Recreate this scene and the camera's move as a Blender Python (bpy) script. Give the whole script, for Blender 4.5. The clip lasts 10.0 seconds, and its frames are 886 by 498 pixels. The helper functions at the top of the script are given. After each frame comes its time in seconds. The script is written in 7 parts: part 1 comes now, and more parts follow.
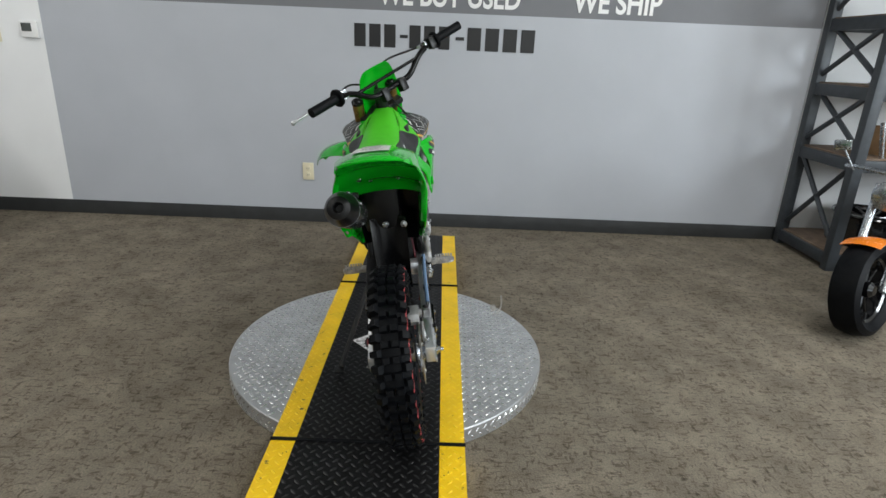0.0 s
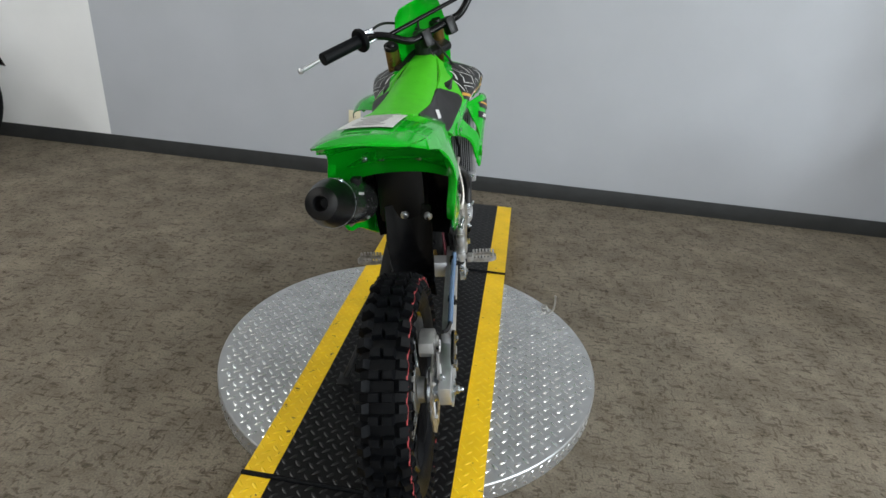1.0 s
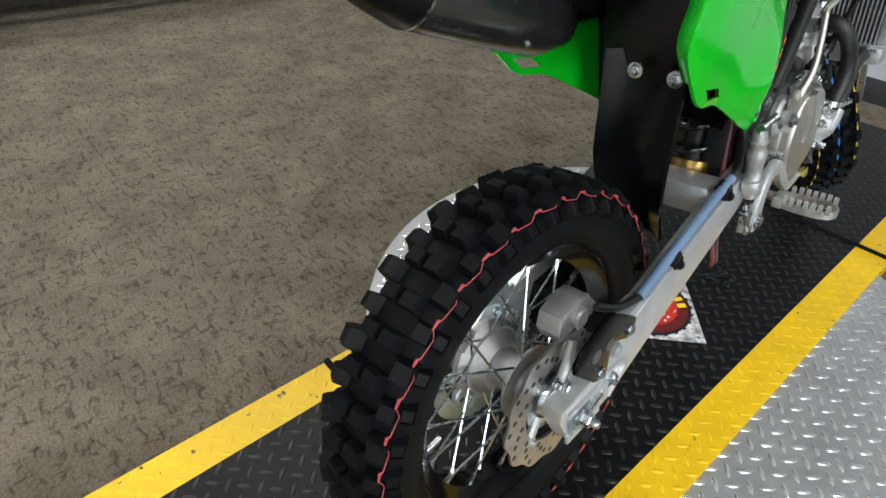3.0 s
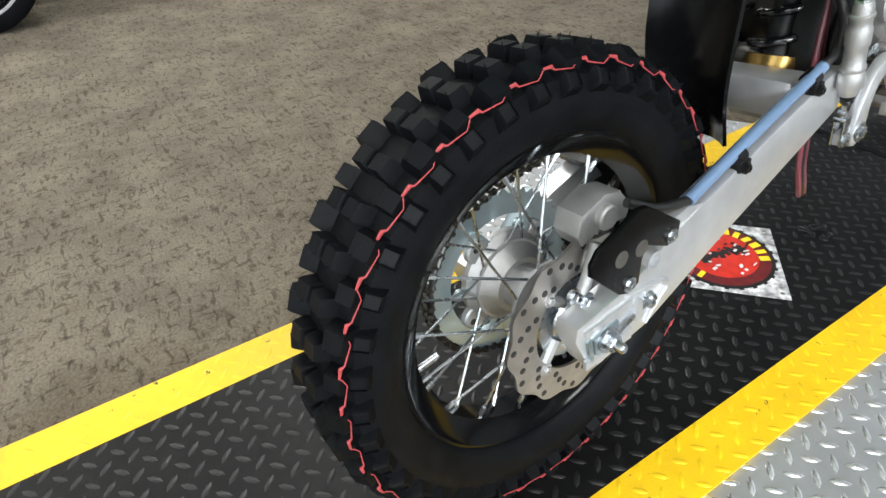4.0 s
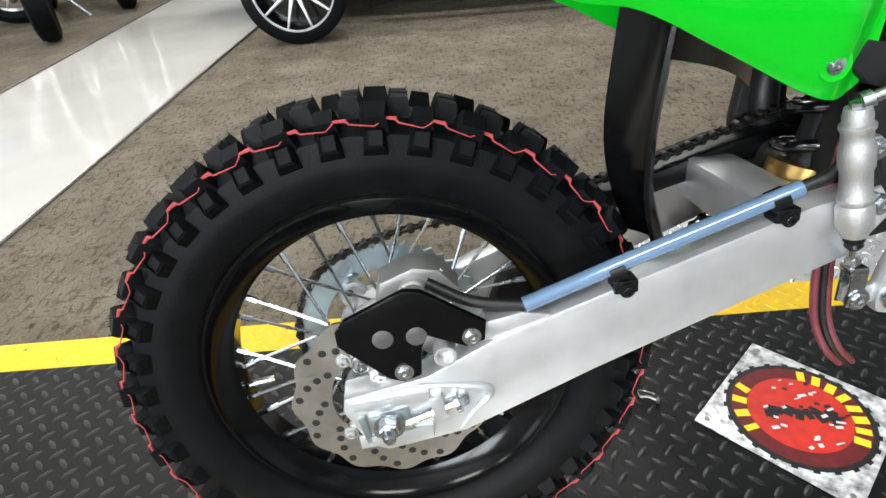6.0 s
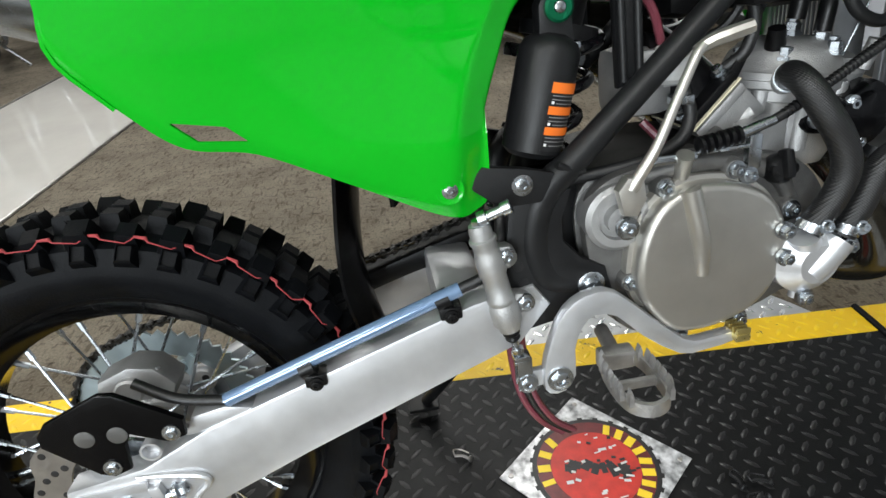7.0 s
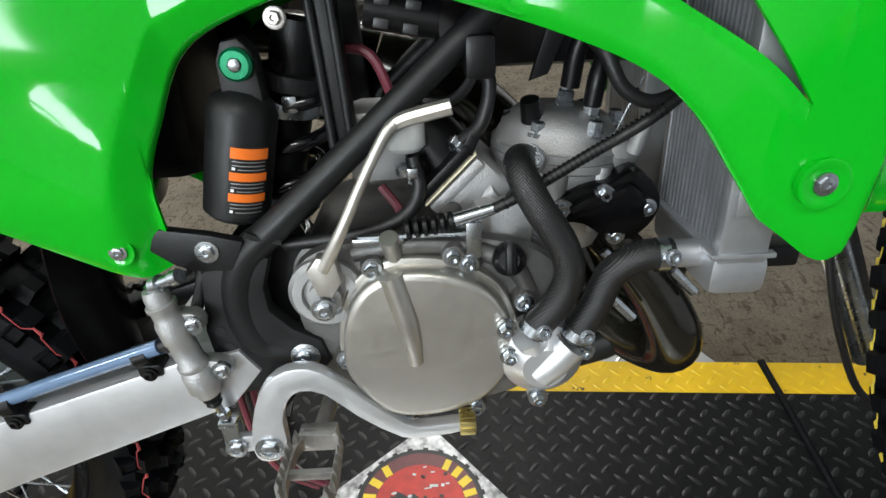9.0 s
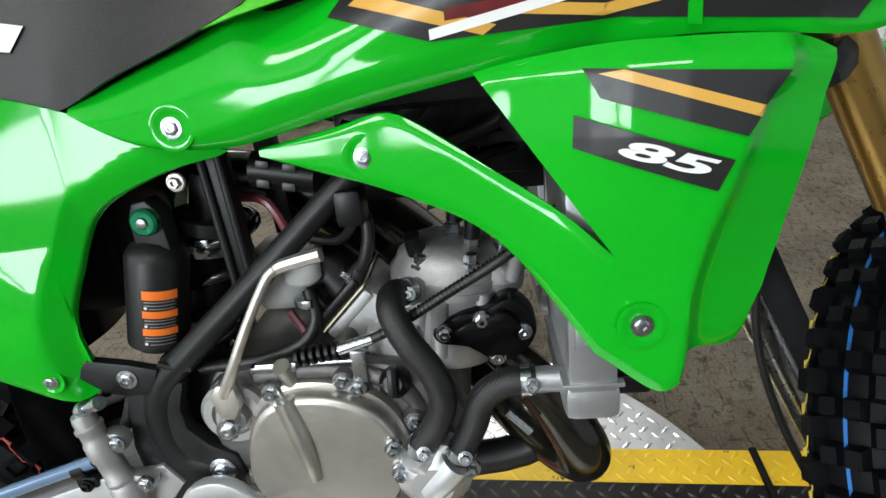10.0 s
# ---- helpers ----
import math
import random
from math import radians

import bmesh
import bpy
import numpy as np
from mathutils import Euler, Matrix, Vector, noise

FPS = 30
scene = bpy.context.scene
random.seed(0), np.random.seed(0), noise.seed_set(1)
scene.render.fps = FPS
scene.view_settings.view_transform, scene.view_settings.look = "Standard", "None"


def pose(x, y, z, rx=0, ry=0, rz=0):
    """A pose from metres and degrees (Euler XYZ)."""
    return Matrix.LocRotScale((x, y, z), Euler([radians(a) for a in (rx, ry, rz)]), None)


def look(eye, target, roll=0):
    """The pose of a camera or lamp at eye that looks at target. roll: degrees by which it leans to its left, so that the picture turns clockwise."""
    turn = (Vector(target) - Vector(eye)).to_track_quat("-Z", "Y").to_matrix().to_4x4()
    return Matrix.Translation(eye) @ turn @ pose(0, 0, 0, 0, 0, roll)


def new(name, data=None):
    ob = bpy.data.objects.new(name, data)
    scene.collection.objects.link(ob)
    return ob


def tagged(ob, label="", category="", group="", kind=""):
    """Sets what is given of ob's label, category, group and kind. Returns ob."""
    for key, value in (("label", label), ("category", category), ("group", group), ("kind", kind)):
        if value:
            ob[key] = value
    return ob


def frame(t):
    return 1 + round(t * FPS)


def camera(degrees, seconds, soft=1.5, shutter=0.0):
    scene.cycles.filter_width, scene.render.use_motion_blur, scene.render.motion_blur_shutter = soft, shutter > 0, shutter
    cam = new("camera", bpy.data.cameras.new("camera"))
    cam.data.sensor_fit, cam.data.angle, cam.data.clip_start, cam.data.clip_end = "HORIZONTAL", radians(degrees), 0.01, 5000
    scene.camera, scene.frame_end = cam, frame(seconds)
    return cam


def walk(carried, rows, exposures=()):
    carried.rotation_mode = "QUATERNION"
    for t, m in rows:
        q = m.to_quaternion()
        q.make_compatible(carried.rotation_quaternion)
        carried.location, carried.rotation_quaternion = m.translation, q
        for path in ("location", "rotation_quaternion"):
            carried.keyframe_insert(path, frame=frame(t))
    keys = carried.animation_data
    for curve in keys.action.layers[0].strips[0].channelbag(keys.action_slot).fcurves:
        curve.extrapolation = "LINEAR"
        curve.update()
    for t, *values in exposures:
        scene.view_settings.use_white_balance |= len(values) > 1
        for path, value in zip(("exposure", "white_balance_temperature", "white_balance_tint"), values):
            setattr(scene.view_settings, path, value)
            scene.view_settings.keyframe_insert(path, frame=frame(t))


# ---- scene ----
cam = camera(75.6, 10.0)
PATH = [
    (0, (0.187, -1.432, 1.193), (0.206, 0.455, 0.531), 2.4),
    (0.5, (0.202, -1.191, 1.203), (0.149, 0.663, 0.454), 3.4),
    (1, (0.257, -0.954, 1.179), (0.061, 0.845, 0.327), 4.6),
    (1.5, (0.316, -0.729, 1.161), (-0.134, 0.975, 0.216), 5.1),
    (2, (0.292, -0.52, 1.092), (-0.396, 1.04, 0.046), 5.2),
    (2.5, (0.325, -0.389, 1.007), (-0.663, 0.935, -0.121), 3.5),
    (2.7, (0.352, -0.348, 0.971), (-0.732, 0.863, -0.194), 2.8),
    (3, (0.39, -0.323, 0.908), (-0.787, 0.729, -0.319), 2.1),
    (3.2, (0.406, -0.311, 0.869), (-0.813, 0.668, -0.378), 1.5),
    (4.3, (0.441, -0.194, 0.738), (-0.967, 0.478, -0.513), -2.8),
    (4.5, (0.435, -0.151, 0.719), (-1.025, 0.398, -0.533), -1.7),
    (5, (0.414, -0.054, 0.7), (-1.087, 0.205, -0.596), -0.2),
    (5.2, (0.421, -0.035, 0.706), (-1.09, 0.138, -0.593), -0.8),
    (6.3, (0.573, 0.238, 0.771), (-1.125, 0.164, -0.283), -6.4),
    (6.5, (0.586, 0.288, 0.79), (-1.131, 0.256, -0.235), -6.4),
    (7, (0.555, 0.405, 0.806), (-1.163, 0.453, -0.217), -5.6),
    (7.5, (0.488, 0.525, 0.84), (-1.225, 0.557, -0.192), -4.2),
    (8, (0.466, 0.616, 0.859), (-1.238, 0.563, -0.185), -4.2),
    (8.5, (0.475, 0.677, 0.86), (-1.195, 0.583, -0.236), -2.9),
    (9, (0.478, 0.687, 0.847), (-1.17, 0.598, -0.284), -1.8),
    (9.5, (0.478, 0.734, 0.862), (-1.201, 0.605, -0.217), -3.4),
    (10, (0.475, 0.828, 0.911), (-1.265, 0.561, -0.037), -6.1),
]
walk(cam, [(t, look(eye, target, roll)) for t, eye, target, roll in PATH], [(0, -0.18), (2, -0.08), (3, 0.08), (4.3, 0.65), (5.2, 0.68), (6.4, 0.5), (7.2, 0.05), (8, 0.03), (9, 0.06), (10, 0.02)])

# ---- light ----
world = bpy.data.worlds.new("world")
scene.world = world
world.use_nodes = True
wn = world.node_tree
sky = wn.nodes.new("ShaderNodeTexSky")
sky.sky_type, sky.sun_disc = "NISHITA", False
sky.sun_elevation, sky.sun_rotation = radians(35), radians(120)
wn.links.new(sky.outputs[0], wn.nodes["Background"].inputs[0])
wn.nodes["Background"].inputs[1].default_value = 0.08


def area_lamp(name, m, sx, sy, watts, colour):
    d = bpy.data.lights.new(name, "AREA")
    d.shape, d.size, d.size_y, d.energy, d.color = "RECTANGLE", sx, sy, watts, colour
    ob = new(name, d)
    ob.matrix_world = m
    return ob


CEIL = 3.3
WARM, COOL = (0.97, 1.0, 0.99), (0.87, 0.95, 1.0)
TROFFERS = [(x, y) for x in (-4.6, -2.0, 2.2) for y in (-4.4, -1.9, 0.6)]
for x, y in TROFFERS:
    area_lamp("troffer_lamp", pose(x, y, CEIL - 0.06), 0.55, 1.15, (34 if y > 0 else 22) if x < -4 else (7 if x < 0 and y < 0 else (19 if x < 0 else (31 if y > 0 else 36))), WARM)
# daylight through the two big showroom windows
for y in (-2.5, -1.2):
    area_lamp("window_daylight", look((5.44, y, 1.8), (0, y, 1.8)), 1.12, 1.4, 125, COOL)
area_lamp("window_daylight", look((3.2, -6.44, 1.8), (3.2, 0, 1.8)), 3.2, 1.7, 48, COOL)


# ---- materials ----
def mat(name, col, rough=0.5, metal=0.0, var=0.15, scale=25.0, bump=0.0, bscale=250.0, coat=0.0, rvar=0.1, spec=0.5):
    m = bpy.data.materials.new(name)
    m.use_nodes = True
    t, b = m.node_tree, m.node_tree.nodes["Principled BSDF"]
    tc = t.nodes.new("ShaderNodeTexCoord")
    n1 = t.nodes.new("ShaderNodeTexNoise")
    n1.inputs["Scale"].default_value, n1.inputs["Detail"].default_value = scale, 6
    t.links.new(tc.outputs["Object"], n1.inputs["Vector"])
    r = t.nodes.new("ShaderNodeValToRGB")
    r.color_ramp.elements[0].position, r.color_ramp.elements[1].position = 0.3, 0.7
    r.color_ramp.elements[0].color = (*[c * (1 - var) for c in col], 1)
    r.color_ramp.elements[1].color = (*[min(1, c * (1 + var)) for c in col], 1)
    t.links.new(n1.outputs[0], r.inputs[0])
    t.links.new(r.outputs[0], b.inputs["Base Color"])
    mr = t.nodes.new("ShaderNodeMapRange")
    mr.inputs["To Min"].default_value, mr.inputs["To Max"].default_value = max(0.02, rough - rvar), min(1, rough + rvar)
    n2 = t.nodes.new("ShaderNodeTexNoise")
    n2.inputs["Scale"].default_value, n2.inputs["Detail"].default_value = scale * 5, 4
    t.links.new(tc.outputs["Object"], n2.inputs["Vector"])
    t.links.new(n2.outputs[0], mr.inputs[0])
    t.links.new(mr.outputs[0], b.inputs["Roughness"])
    b.inputs["Metallic"].default_value = metal
    b.inputs["Coat Weight"].default_value = coat
    b.inputs["Coat Roughness"].default_value = 0.06
    b.inputs["Specular IOR Level"].default_value = spec
    if bump:
        n3 = t.nodes.new("ShaderNodeTexNoise")
        n3.inputs["Scale"].default_value, n3.inputs["Detail"].default_value = bscale, 3
        t.links.new(tc.outputs["Object"], n3.inputs["Vector"])
        bp = t.nodes.new("ShaderNodeBump")
        bp.inputs["Strength"].default_value, bp.inputs["Distance"].default_value = bump, 0.002
        t.links.new(n3.outputs[0], bp.inputs["Height"])
        t.links.new(bp.outputs[0], b.inputs["Normal"])
    return m


def glow(name, col, strength):
    m = bpy.data.materials.new(name)
    m.use_nodes = True
    b = m.node_tree.nodes["Principled BSDF"]
    b.inputs["Base Color"].default_value = (*col, 1)
    b.inputs["Emission Color"].default_value = (*col, 1)
    b.inputs["Emission Strength"].default_value = strength
    return m


def carpet_material():
    m = mat("carpet_pile", (0.186, 0.163, 0.13), 0.95, 0, 0.2, 5, 0, rvar=0.04, spec=0.15)
    t, b = m.node_tree, m.node_tree.nodes["Principled BSDF"]
    base = b.inputs["Base Color"].links[0].from_socket
    tc = t.nodes.new("ShaderNodeTexCoord")
    dashes = []
    for scale, turn, low, high, tint in (((0.55, 1.5, 1), 0.15, 0.36, 0.45, 0.55), ((1.4, 0.6, 1), 0.3, 0.34, 0.43, 0.58), ((1, 1, 1), 0.0, 0.32, 0.62, 0.8)):
        mp = t.nodes.new("ShaderNodeMapping")
        mp.inputs["Rotation"].default_value = (0, 0, turn)
        mp.inputs["Scale"].default_value = scale
        t.links.new(tc.outputs["Object"], mp.inputs[0])
        fl = t.nodes.new("ShaderNodeTexNoise")
        fl.inputs["Scale"].default_value, fl.inputs["Detail"].default_value, fl.inputs["Distortion"].default_value = (52 if tint < 0.75 else 11), 6, 0.8
        t.links.new(mp.outputs[0], fl.inputs["Vector"])
        rr = t.nodes.new("ShaderNodeValToRGB")
        rr.color_ramp.elements[0].position, rr.color_ramp.elements[1].position = low, high
        rr.color_ramp.elements[0].color, rr.color_ramp.elements[1].color = (tint, tint * 0.98, tint * 0.95, 1), (1, 1, 1, 1)
        t.links.new(fl.outputs[0], rr.inputs[0])
        dashes.append(rr)
    pile = t.nodes.new("ShaderNodeTexNoise")
    pile.inputs["Scale"].default_value, pile.inputs["Detail"].default_value = 170, 3
    t.links.new(tc.outputs["Object"], pile.inputs["Vector"])
    r3 = t.nodes.new("ShaderNodeValToRGB")
    r3.color_ramp.elements[0].position, r3.color_ramp.elements[1].position = 0.25, 0.75
    r3.color_ramp.elements[0].color, r3.color_ramp.elements[1].color = (0.7, 0.69, 0.68, 1), (1.2, 1.19, 1.17, 1)
    t.links.new(pile.outputs[0], r3.inputs[0])
    last = base
    for src in (*dashes, r3):
        mx = t.nodes.new("ShaderNodeMix")
        mx.data_type, mx.blend_type = "RGBA", "MULTIPLY"
        mx.inputs[0].default_value = 1.0
        t.links.new(last, mx.inputs[6])
        t.links.new(src.outputs[0], mx.inputs[7])
        last = mx.outputs[2]
    t.links.new(last, b.inputs["Base Color"])
    bp = t.nodes.new("ShaderNodeBump")
    bp.inputs["Strength"].default_value, bp.inputs["Distance"].default_value = 0.9, 0.004
    t.links.new(pile.outputs[0], bp.inputs["Height"])
    t.links.new(bp.outputs[0], b.inputs["Normal"])
    return m


def woven_material():
    m = mat("black_woven_hose", (0.008, 0.008, 0.0085), 0.42, 0, 0.25, 60)
    t, b = m.node_tree, m.node_tree.nodes["Principled BSDF"]
    tc = t.nodes.new("ShaderNodeTexCoord")
    last = None
    for turn in (0.8, -0.8):
        mp = t.nodes.new("ShaderNodeMapping")
        mp.inputs["Rotation"].default_value = (turn, 0, 0)
        t.links.new(tc.outputs["Object"], mp.inputs[0])
        wv = t.nodes.new("ShaderNodeTexWave")
        wv.bands_direction = "Z"
        wv.inputs["Scale"].default_value = 190
        t.links.new(mp.outputs[0], wv.inputs["Vector"])
        bp = t.nodes.new("ShaderNodeBump")
        bp.inputs["Strength"].default_value, bp.inputs["Distance"].default_value = 0.22, 0.001
        t.links.new(wv.outputs[1], bp.inputs["Height"])
        if last:
            t.links.new(last.outputs[0], bp.inputs["Normal"])
        last = bp
    t.links.new(last.outputs[0], b.inputs["Normal"])
    return m


M = dict(
    carpet=carpet_material(),
    grey_wall=mat("grey_wall_paint", (0.42, 0.44, 0.48), 0.6, 0, 0.03, 3, 0.12, 350),
    dark_band=mat("dark_band_paint", (0.16, 0.165, 0.18), 0.6, 0, 0.04, 3, 0.12, 350),
    white_wall=mat("white_wall_paint", (0.78, 0.79, 0.8), 0.6, 0, 0.03, 3, 0.12, 350),
    baseboard=mat("vinyl_baseboard", (0.03, 0.032, 0.033), 0.45, 0, 0.15, 12),
    ceiling=mat("ceiling_tile", (0.75, 0.74, 0.72), 0.9, 0, 0.05, 40, 0.3, 120),
    tile=mat("polished_floor_tile", (0.62, 0.6, 0.56), 0.12, 0, 0.05, 4, coat=0.4, rvar=0.05),
    green=mat("green_plastic", (0.003, 0.385, 0.012), 0.08, 0, 0.03, 8, rvar=0.025, spec=0.33),
    seat_green=mat("green_vinyl", (0.06, 0.5, 0.008), 0.5, 0, 0.06, 30, 0.15, 700, rvar=0.08),
    seat_black=mat("black_vinyl", (0.011, 0.011, 0.012), 0.5, 0, 0.2, 30, 0.2, 700),
    black=mat("black_plastic", (0.004, 0.004, 0.0045), 0.36, 0, 0.25, 40, 0.05, 500, spec=0.28),
    satin=mat("satin_black_frame", (0.008, 0.0083, 0.009), 0.45, 0, 0.2, 30, 0.08, 600, spec=0.35),
    gloss_black=mat("gloss_black_paint", (0.005, 0.005, 0.006), 0.16, 0.0, 0.2, 10, coat=0.5, rvar=0.05),
    rim_black=mat("black_anodised_rim", (0.0028, 0.0028, 0.0032), 0.13, 0, 0.2, 10, rvar=0.03, spec=0.14),
    chain=mat("oiled_chain_steel", (0.05, 0.048, 0.045), 0.36, 0.85, 0.3, 120),
    zinc=mat("blue_zinc_plate", (0.42, 0.5, 0.53), 0.34, 0.9, 0.12, 25, 0.06, 500),
    flap_black=mat("glossy_moulded_plastic", (0.003, 0.003, 0.0034), 0.2, 0, 0.2, 20, 0.04, 300, spec=0.16),
    rubber=mat("tyre_rubber", (0.0034, 0.0039, 0.005), 0.5, 0, 0.3, 35, 0.2, 500, spec=0.1),
    hose=mat("black_rubber_hose", (0.009, 0.009, 0.0095), 0.45, 0, 0.2, 40, 0.15, 600),
    alu=mat("brushed_aluminium", (0.63, 0.64, 0.66), 0.38, 0.75, 0.08, 30, 0.05, 700),
    cast=mat("cast_aluminium", (0.43, 0.43, 0.43), 0.48, 0.8, 0.12, 40, 0.35, 900),
    radiator=mat("dull_radiator_aluminium", (0.42, 0.43, 0.45), 0.42, 0.8, 0.1, 40, 0.1, 700),
    case=mat("weathered_cast_case", (0.15, 0.148, 0.144), 0.42, 0.75, 0.22, 45, 0.3, 900),
    woven=woven_material(),
    fin_shade=mat("shaded_radiator_core", (0.035, 0.036, 0.038), 0.6, 0.4, 0.3, 300),
    cover=mat("bronze_grey_case_cover", (0.49, 0.475, 0.44), 0.34, 0.85, 0.06, 30, 0.06, 900),
    chrome=mat("zinc_steel", (0.46, 0.49, 0.52), 0.27, 1.0, 0.06, 12, rvar=0.06),
    steel=mat("worn_steel", (0.42, 0.40, 0.38), 0.35, 0.95, 0.15, 40, 0.1, 700),
    peg_steel=mat("dull_cast_steel", (0.4, 0.39, 0.38), 0.5, 0.9, 0.25, 60, 0.25, 500),
    gold=mat("gold_anodised", (0.36, 0.23, 0.07), 0.3, 0.9, 0.08, 20),
    brass=mat("zinc_yellow", (0.6, 0.5, 0.2), 0.3, 0.9, 0.15, 60),
    pipe=mat("oiled_black_pipe", (0.03, 0.028, 0.022), 0.2, 0.75, 0.4, 14, coat=0.3),
    # smoother and paler than the plate: the bars' highlights are painted into the colour
    plate_bar=mat("polished_highlit_tread_bar", (0.86, 0.87, 0.88), 0.2, 0.85, 0.08, 14),
    # lighter than the black deck, to paint in the highlights along the raised bars
    deck_bar=mat("highlit_black_tread_bar", (0.009, 0.009, 0.0095), 0.36, 0, 0.35, 16, spec=0.5),
    bar_yellow=mat("worn_yellow_tread_bar", (0.82, 0.54, 0.008), 0.34, 0, 0.1, 12),
    plate=mat("tread_plate_aluminium", (0.55, 0.56, 0.57), 0.34, 0.75, 0.12, 14, 0.15, 400),
    deck=mat("black_tread_deck", (0.004, 0.004, 0.0043), 0.42, 0, 0.3, 16, 0.2, 400, spec=0.2),
    yellow=mat("yellow_deck_paint", (0.80, 0.50, 0.004), 0.45, 0, 0.1, 12, 0.15, 400),
    silencer=mat("silencer_sleeve", (0.12, 0.125, 0.125), 0.24, 0.9, 0.1, 20),
    red_line=mat("red_tyre_stripe", (0.36, 0.045, 0.05), 0.6, 0, 0.15, 30),
    blue_line=mat("blue_tyre_stripe", (0.02, 0.16, 0.5), 0.6, 0, 0.15, 30),
    yellow_line=mat("yellow_tyre_stripe", (0.55, 0.42, 0.04), 0.6, 0, 0.15, 30),
    blue_tube=mat("blue_clear_sleeve", (0.16, 0.25, 0.4), 0.12, 0.3, 0.1, 20, coat=0.6),
    pink=mat("dark_red_hose", (0.16, 0.035, 0.05), 0.35, 0, 0.15, 40),
    orange=mat("orange_label", (0.85, 0.18, 0.02), 0.4, 0, 0.03, 20),
    label=mat("pale_label", (0.62, 0.63, 0.62), 0.35, 0, 0.1, 60),
    scuffed=mat("scuffed_printed_sheet", (0.55, 0.55, 0.56), 0.32, 0.3, 0.75, 70, 0.1, 300),
    white=mat("white_ink", (0.8, 0.8, 0.8), 0.4, 0, 0.02, 30),
    ink=mat("black_ink", (0.012, 0.012, 0.013), 0.4, 0, 0.05, 30),
    gold_ink=mat("gold_ink", (0.62, 0.34, 0.06), 0.35, 0, 0.05, 30),
    red_ink=mat("red_ink", (0.5, 0.025, 0.015), 0.4, 0, 0.2, 60),
    dark_red_ink=mat("dark_red_ink", (0.12, 0.012, 0.014), 0.35, 0, 0.3, 60),
    yellow_ink=mat("yellow_ink", (0.85, 0.6, 0.02), 0.4, 0, 0.05, 30),
    emerald=mat("green_anodised", (0.004, 0.16, 0.07), 0.25, 0.6, 0.1, 20),
    rack=mat("gunmetal_rack_paint", (0.045, 0.052, 0.06), 0.45, 0.2, 0.15, 20),
    wood=mat("shelf_board", (0.16, 0.11, 0.075), 0.7, 0, 0.3, 18, 0.2, 120),
    card=mat("cardboard", (0.42, 0.25, 0.12), 0.8, 0, 0.12, 14, 0.2, 200),
    orange_paint=mat("orange_bodywork", (0.75, 0.2, 0.01), 0.25, 0, 0.05, 10, coat=0.4),
    blue_paint=mat("blue_bodywork", (0.02, 0.1, 0.3), 0.25, 0, 0.05, 10, coat=0.4),
    ivory=mat("ivory_plastic", (0.72, 0.66, 0.48), 0.4, 0, 0.03, 10),
    screen=mat("grey_lcd", (0.08, 0.09, 0.085), 0.2, 0, 0.05, 10),
    troffer=glow("light_diffuser", (1.0, 0.96, 0.9), 6.0),
)


# chipped paint on the deck's yellow edges
for key in ("yellow", "bar_yellow"):
    t, bs = M[key].node_tree, M[key].node_tree.nodes["Principled BSDF"]
    tc, chip = t.nodes.new("ShaderNodeTexCoord"), t.nodes.new("ShaderNodeTexNoise")
    chip.inputs["Scale"].default_value, chip.inputs["Detail"].default_value, chip.inputs["Roughness"].default_value = 42, 6, 0.65
    t.links.new(tc.outputs["Object"], chip.inputs["Vector"])
    rp = t.nodes.new("ShaderNodeValToRGB")
    rp.color_ramp.elements[0].position, rp.color_ramp.elements[1].position = 0.655, 0.675
    t.links.new(chip.outputs[0], rp.inputs[0])
    mx = t.nodes.new("ShaderNodeMix")
    mx.data_type = "RGBA"
    t.links.new(rp.outputs[0], mx.inputs[0])
    t.links.new(bs.inputs["Base Color"].links[0].from_socket, mx.inputs[6])
    mx.inputs[7].default_value = (0.035, 0.03, 0.025, 1)
    t.links.new(mx.outputs[2], bs.inputs["Base Color"])


# ---- mesh helpers ----
def finish(bm, angle=38):
    bmesh.ops.recalc_face_normals(bm, faces=bm.faces)
    me = bpy.data.meshes.new("m")
    bm.to_mesh(me)
    bm.free()
    me.polygons.foreach_set("use_smooth", [True] * len(me.polygons))
    me.set_sharp_from_angle(angle=radians(angle))
    return me


def part(name, bm, material, parent=None, label=""):
    me = bm if isinstance(bm, bpy.types.Mesh) else finish(bm)
    if not me.materials:
        me.materials.append(M[material])
    ob = new(name, me)
    if parent:
        ob.parent = parent
    return tagged(ob, label) if label else ob


def thing(name, label, category, m=None, group="", kind=""):
    ob = tagged(new(name), label, category, group, kind)
    if m:
        ob.matrix_world = m
    return ob


def join(*bms):
    out = bmesh.new()
    for b in bms:
        me = bpy.data.meshes.new("tmp")
        b.to_mesh(me)
        b.free()
        out.from_mesh(me)
        bpy.data.meshes.remove(me)
    return out


def moved(bm, m):
    bmesh.ops.transform(bm, matrix=m, verts=bm.verts)
    return bm


def box(c, s, bev=0.002, m=None, seg=2):
    bm = bmesh.new()
    bmesh.ops.create_cube(bm, size=1)
    bmesh.ops.scale(bm, vec=s, verts=bm.verts)
    if bev:
        bmesh.ops.bevel(bm, geom=bm.edges[:], offset=bev, segments=seg, affect="EDGES", profile=0.6)
    if m:
        moved(bm, m)
    bmesh.ops.translate(bm, vec=c, verts=bm.verts)
    return bm


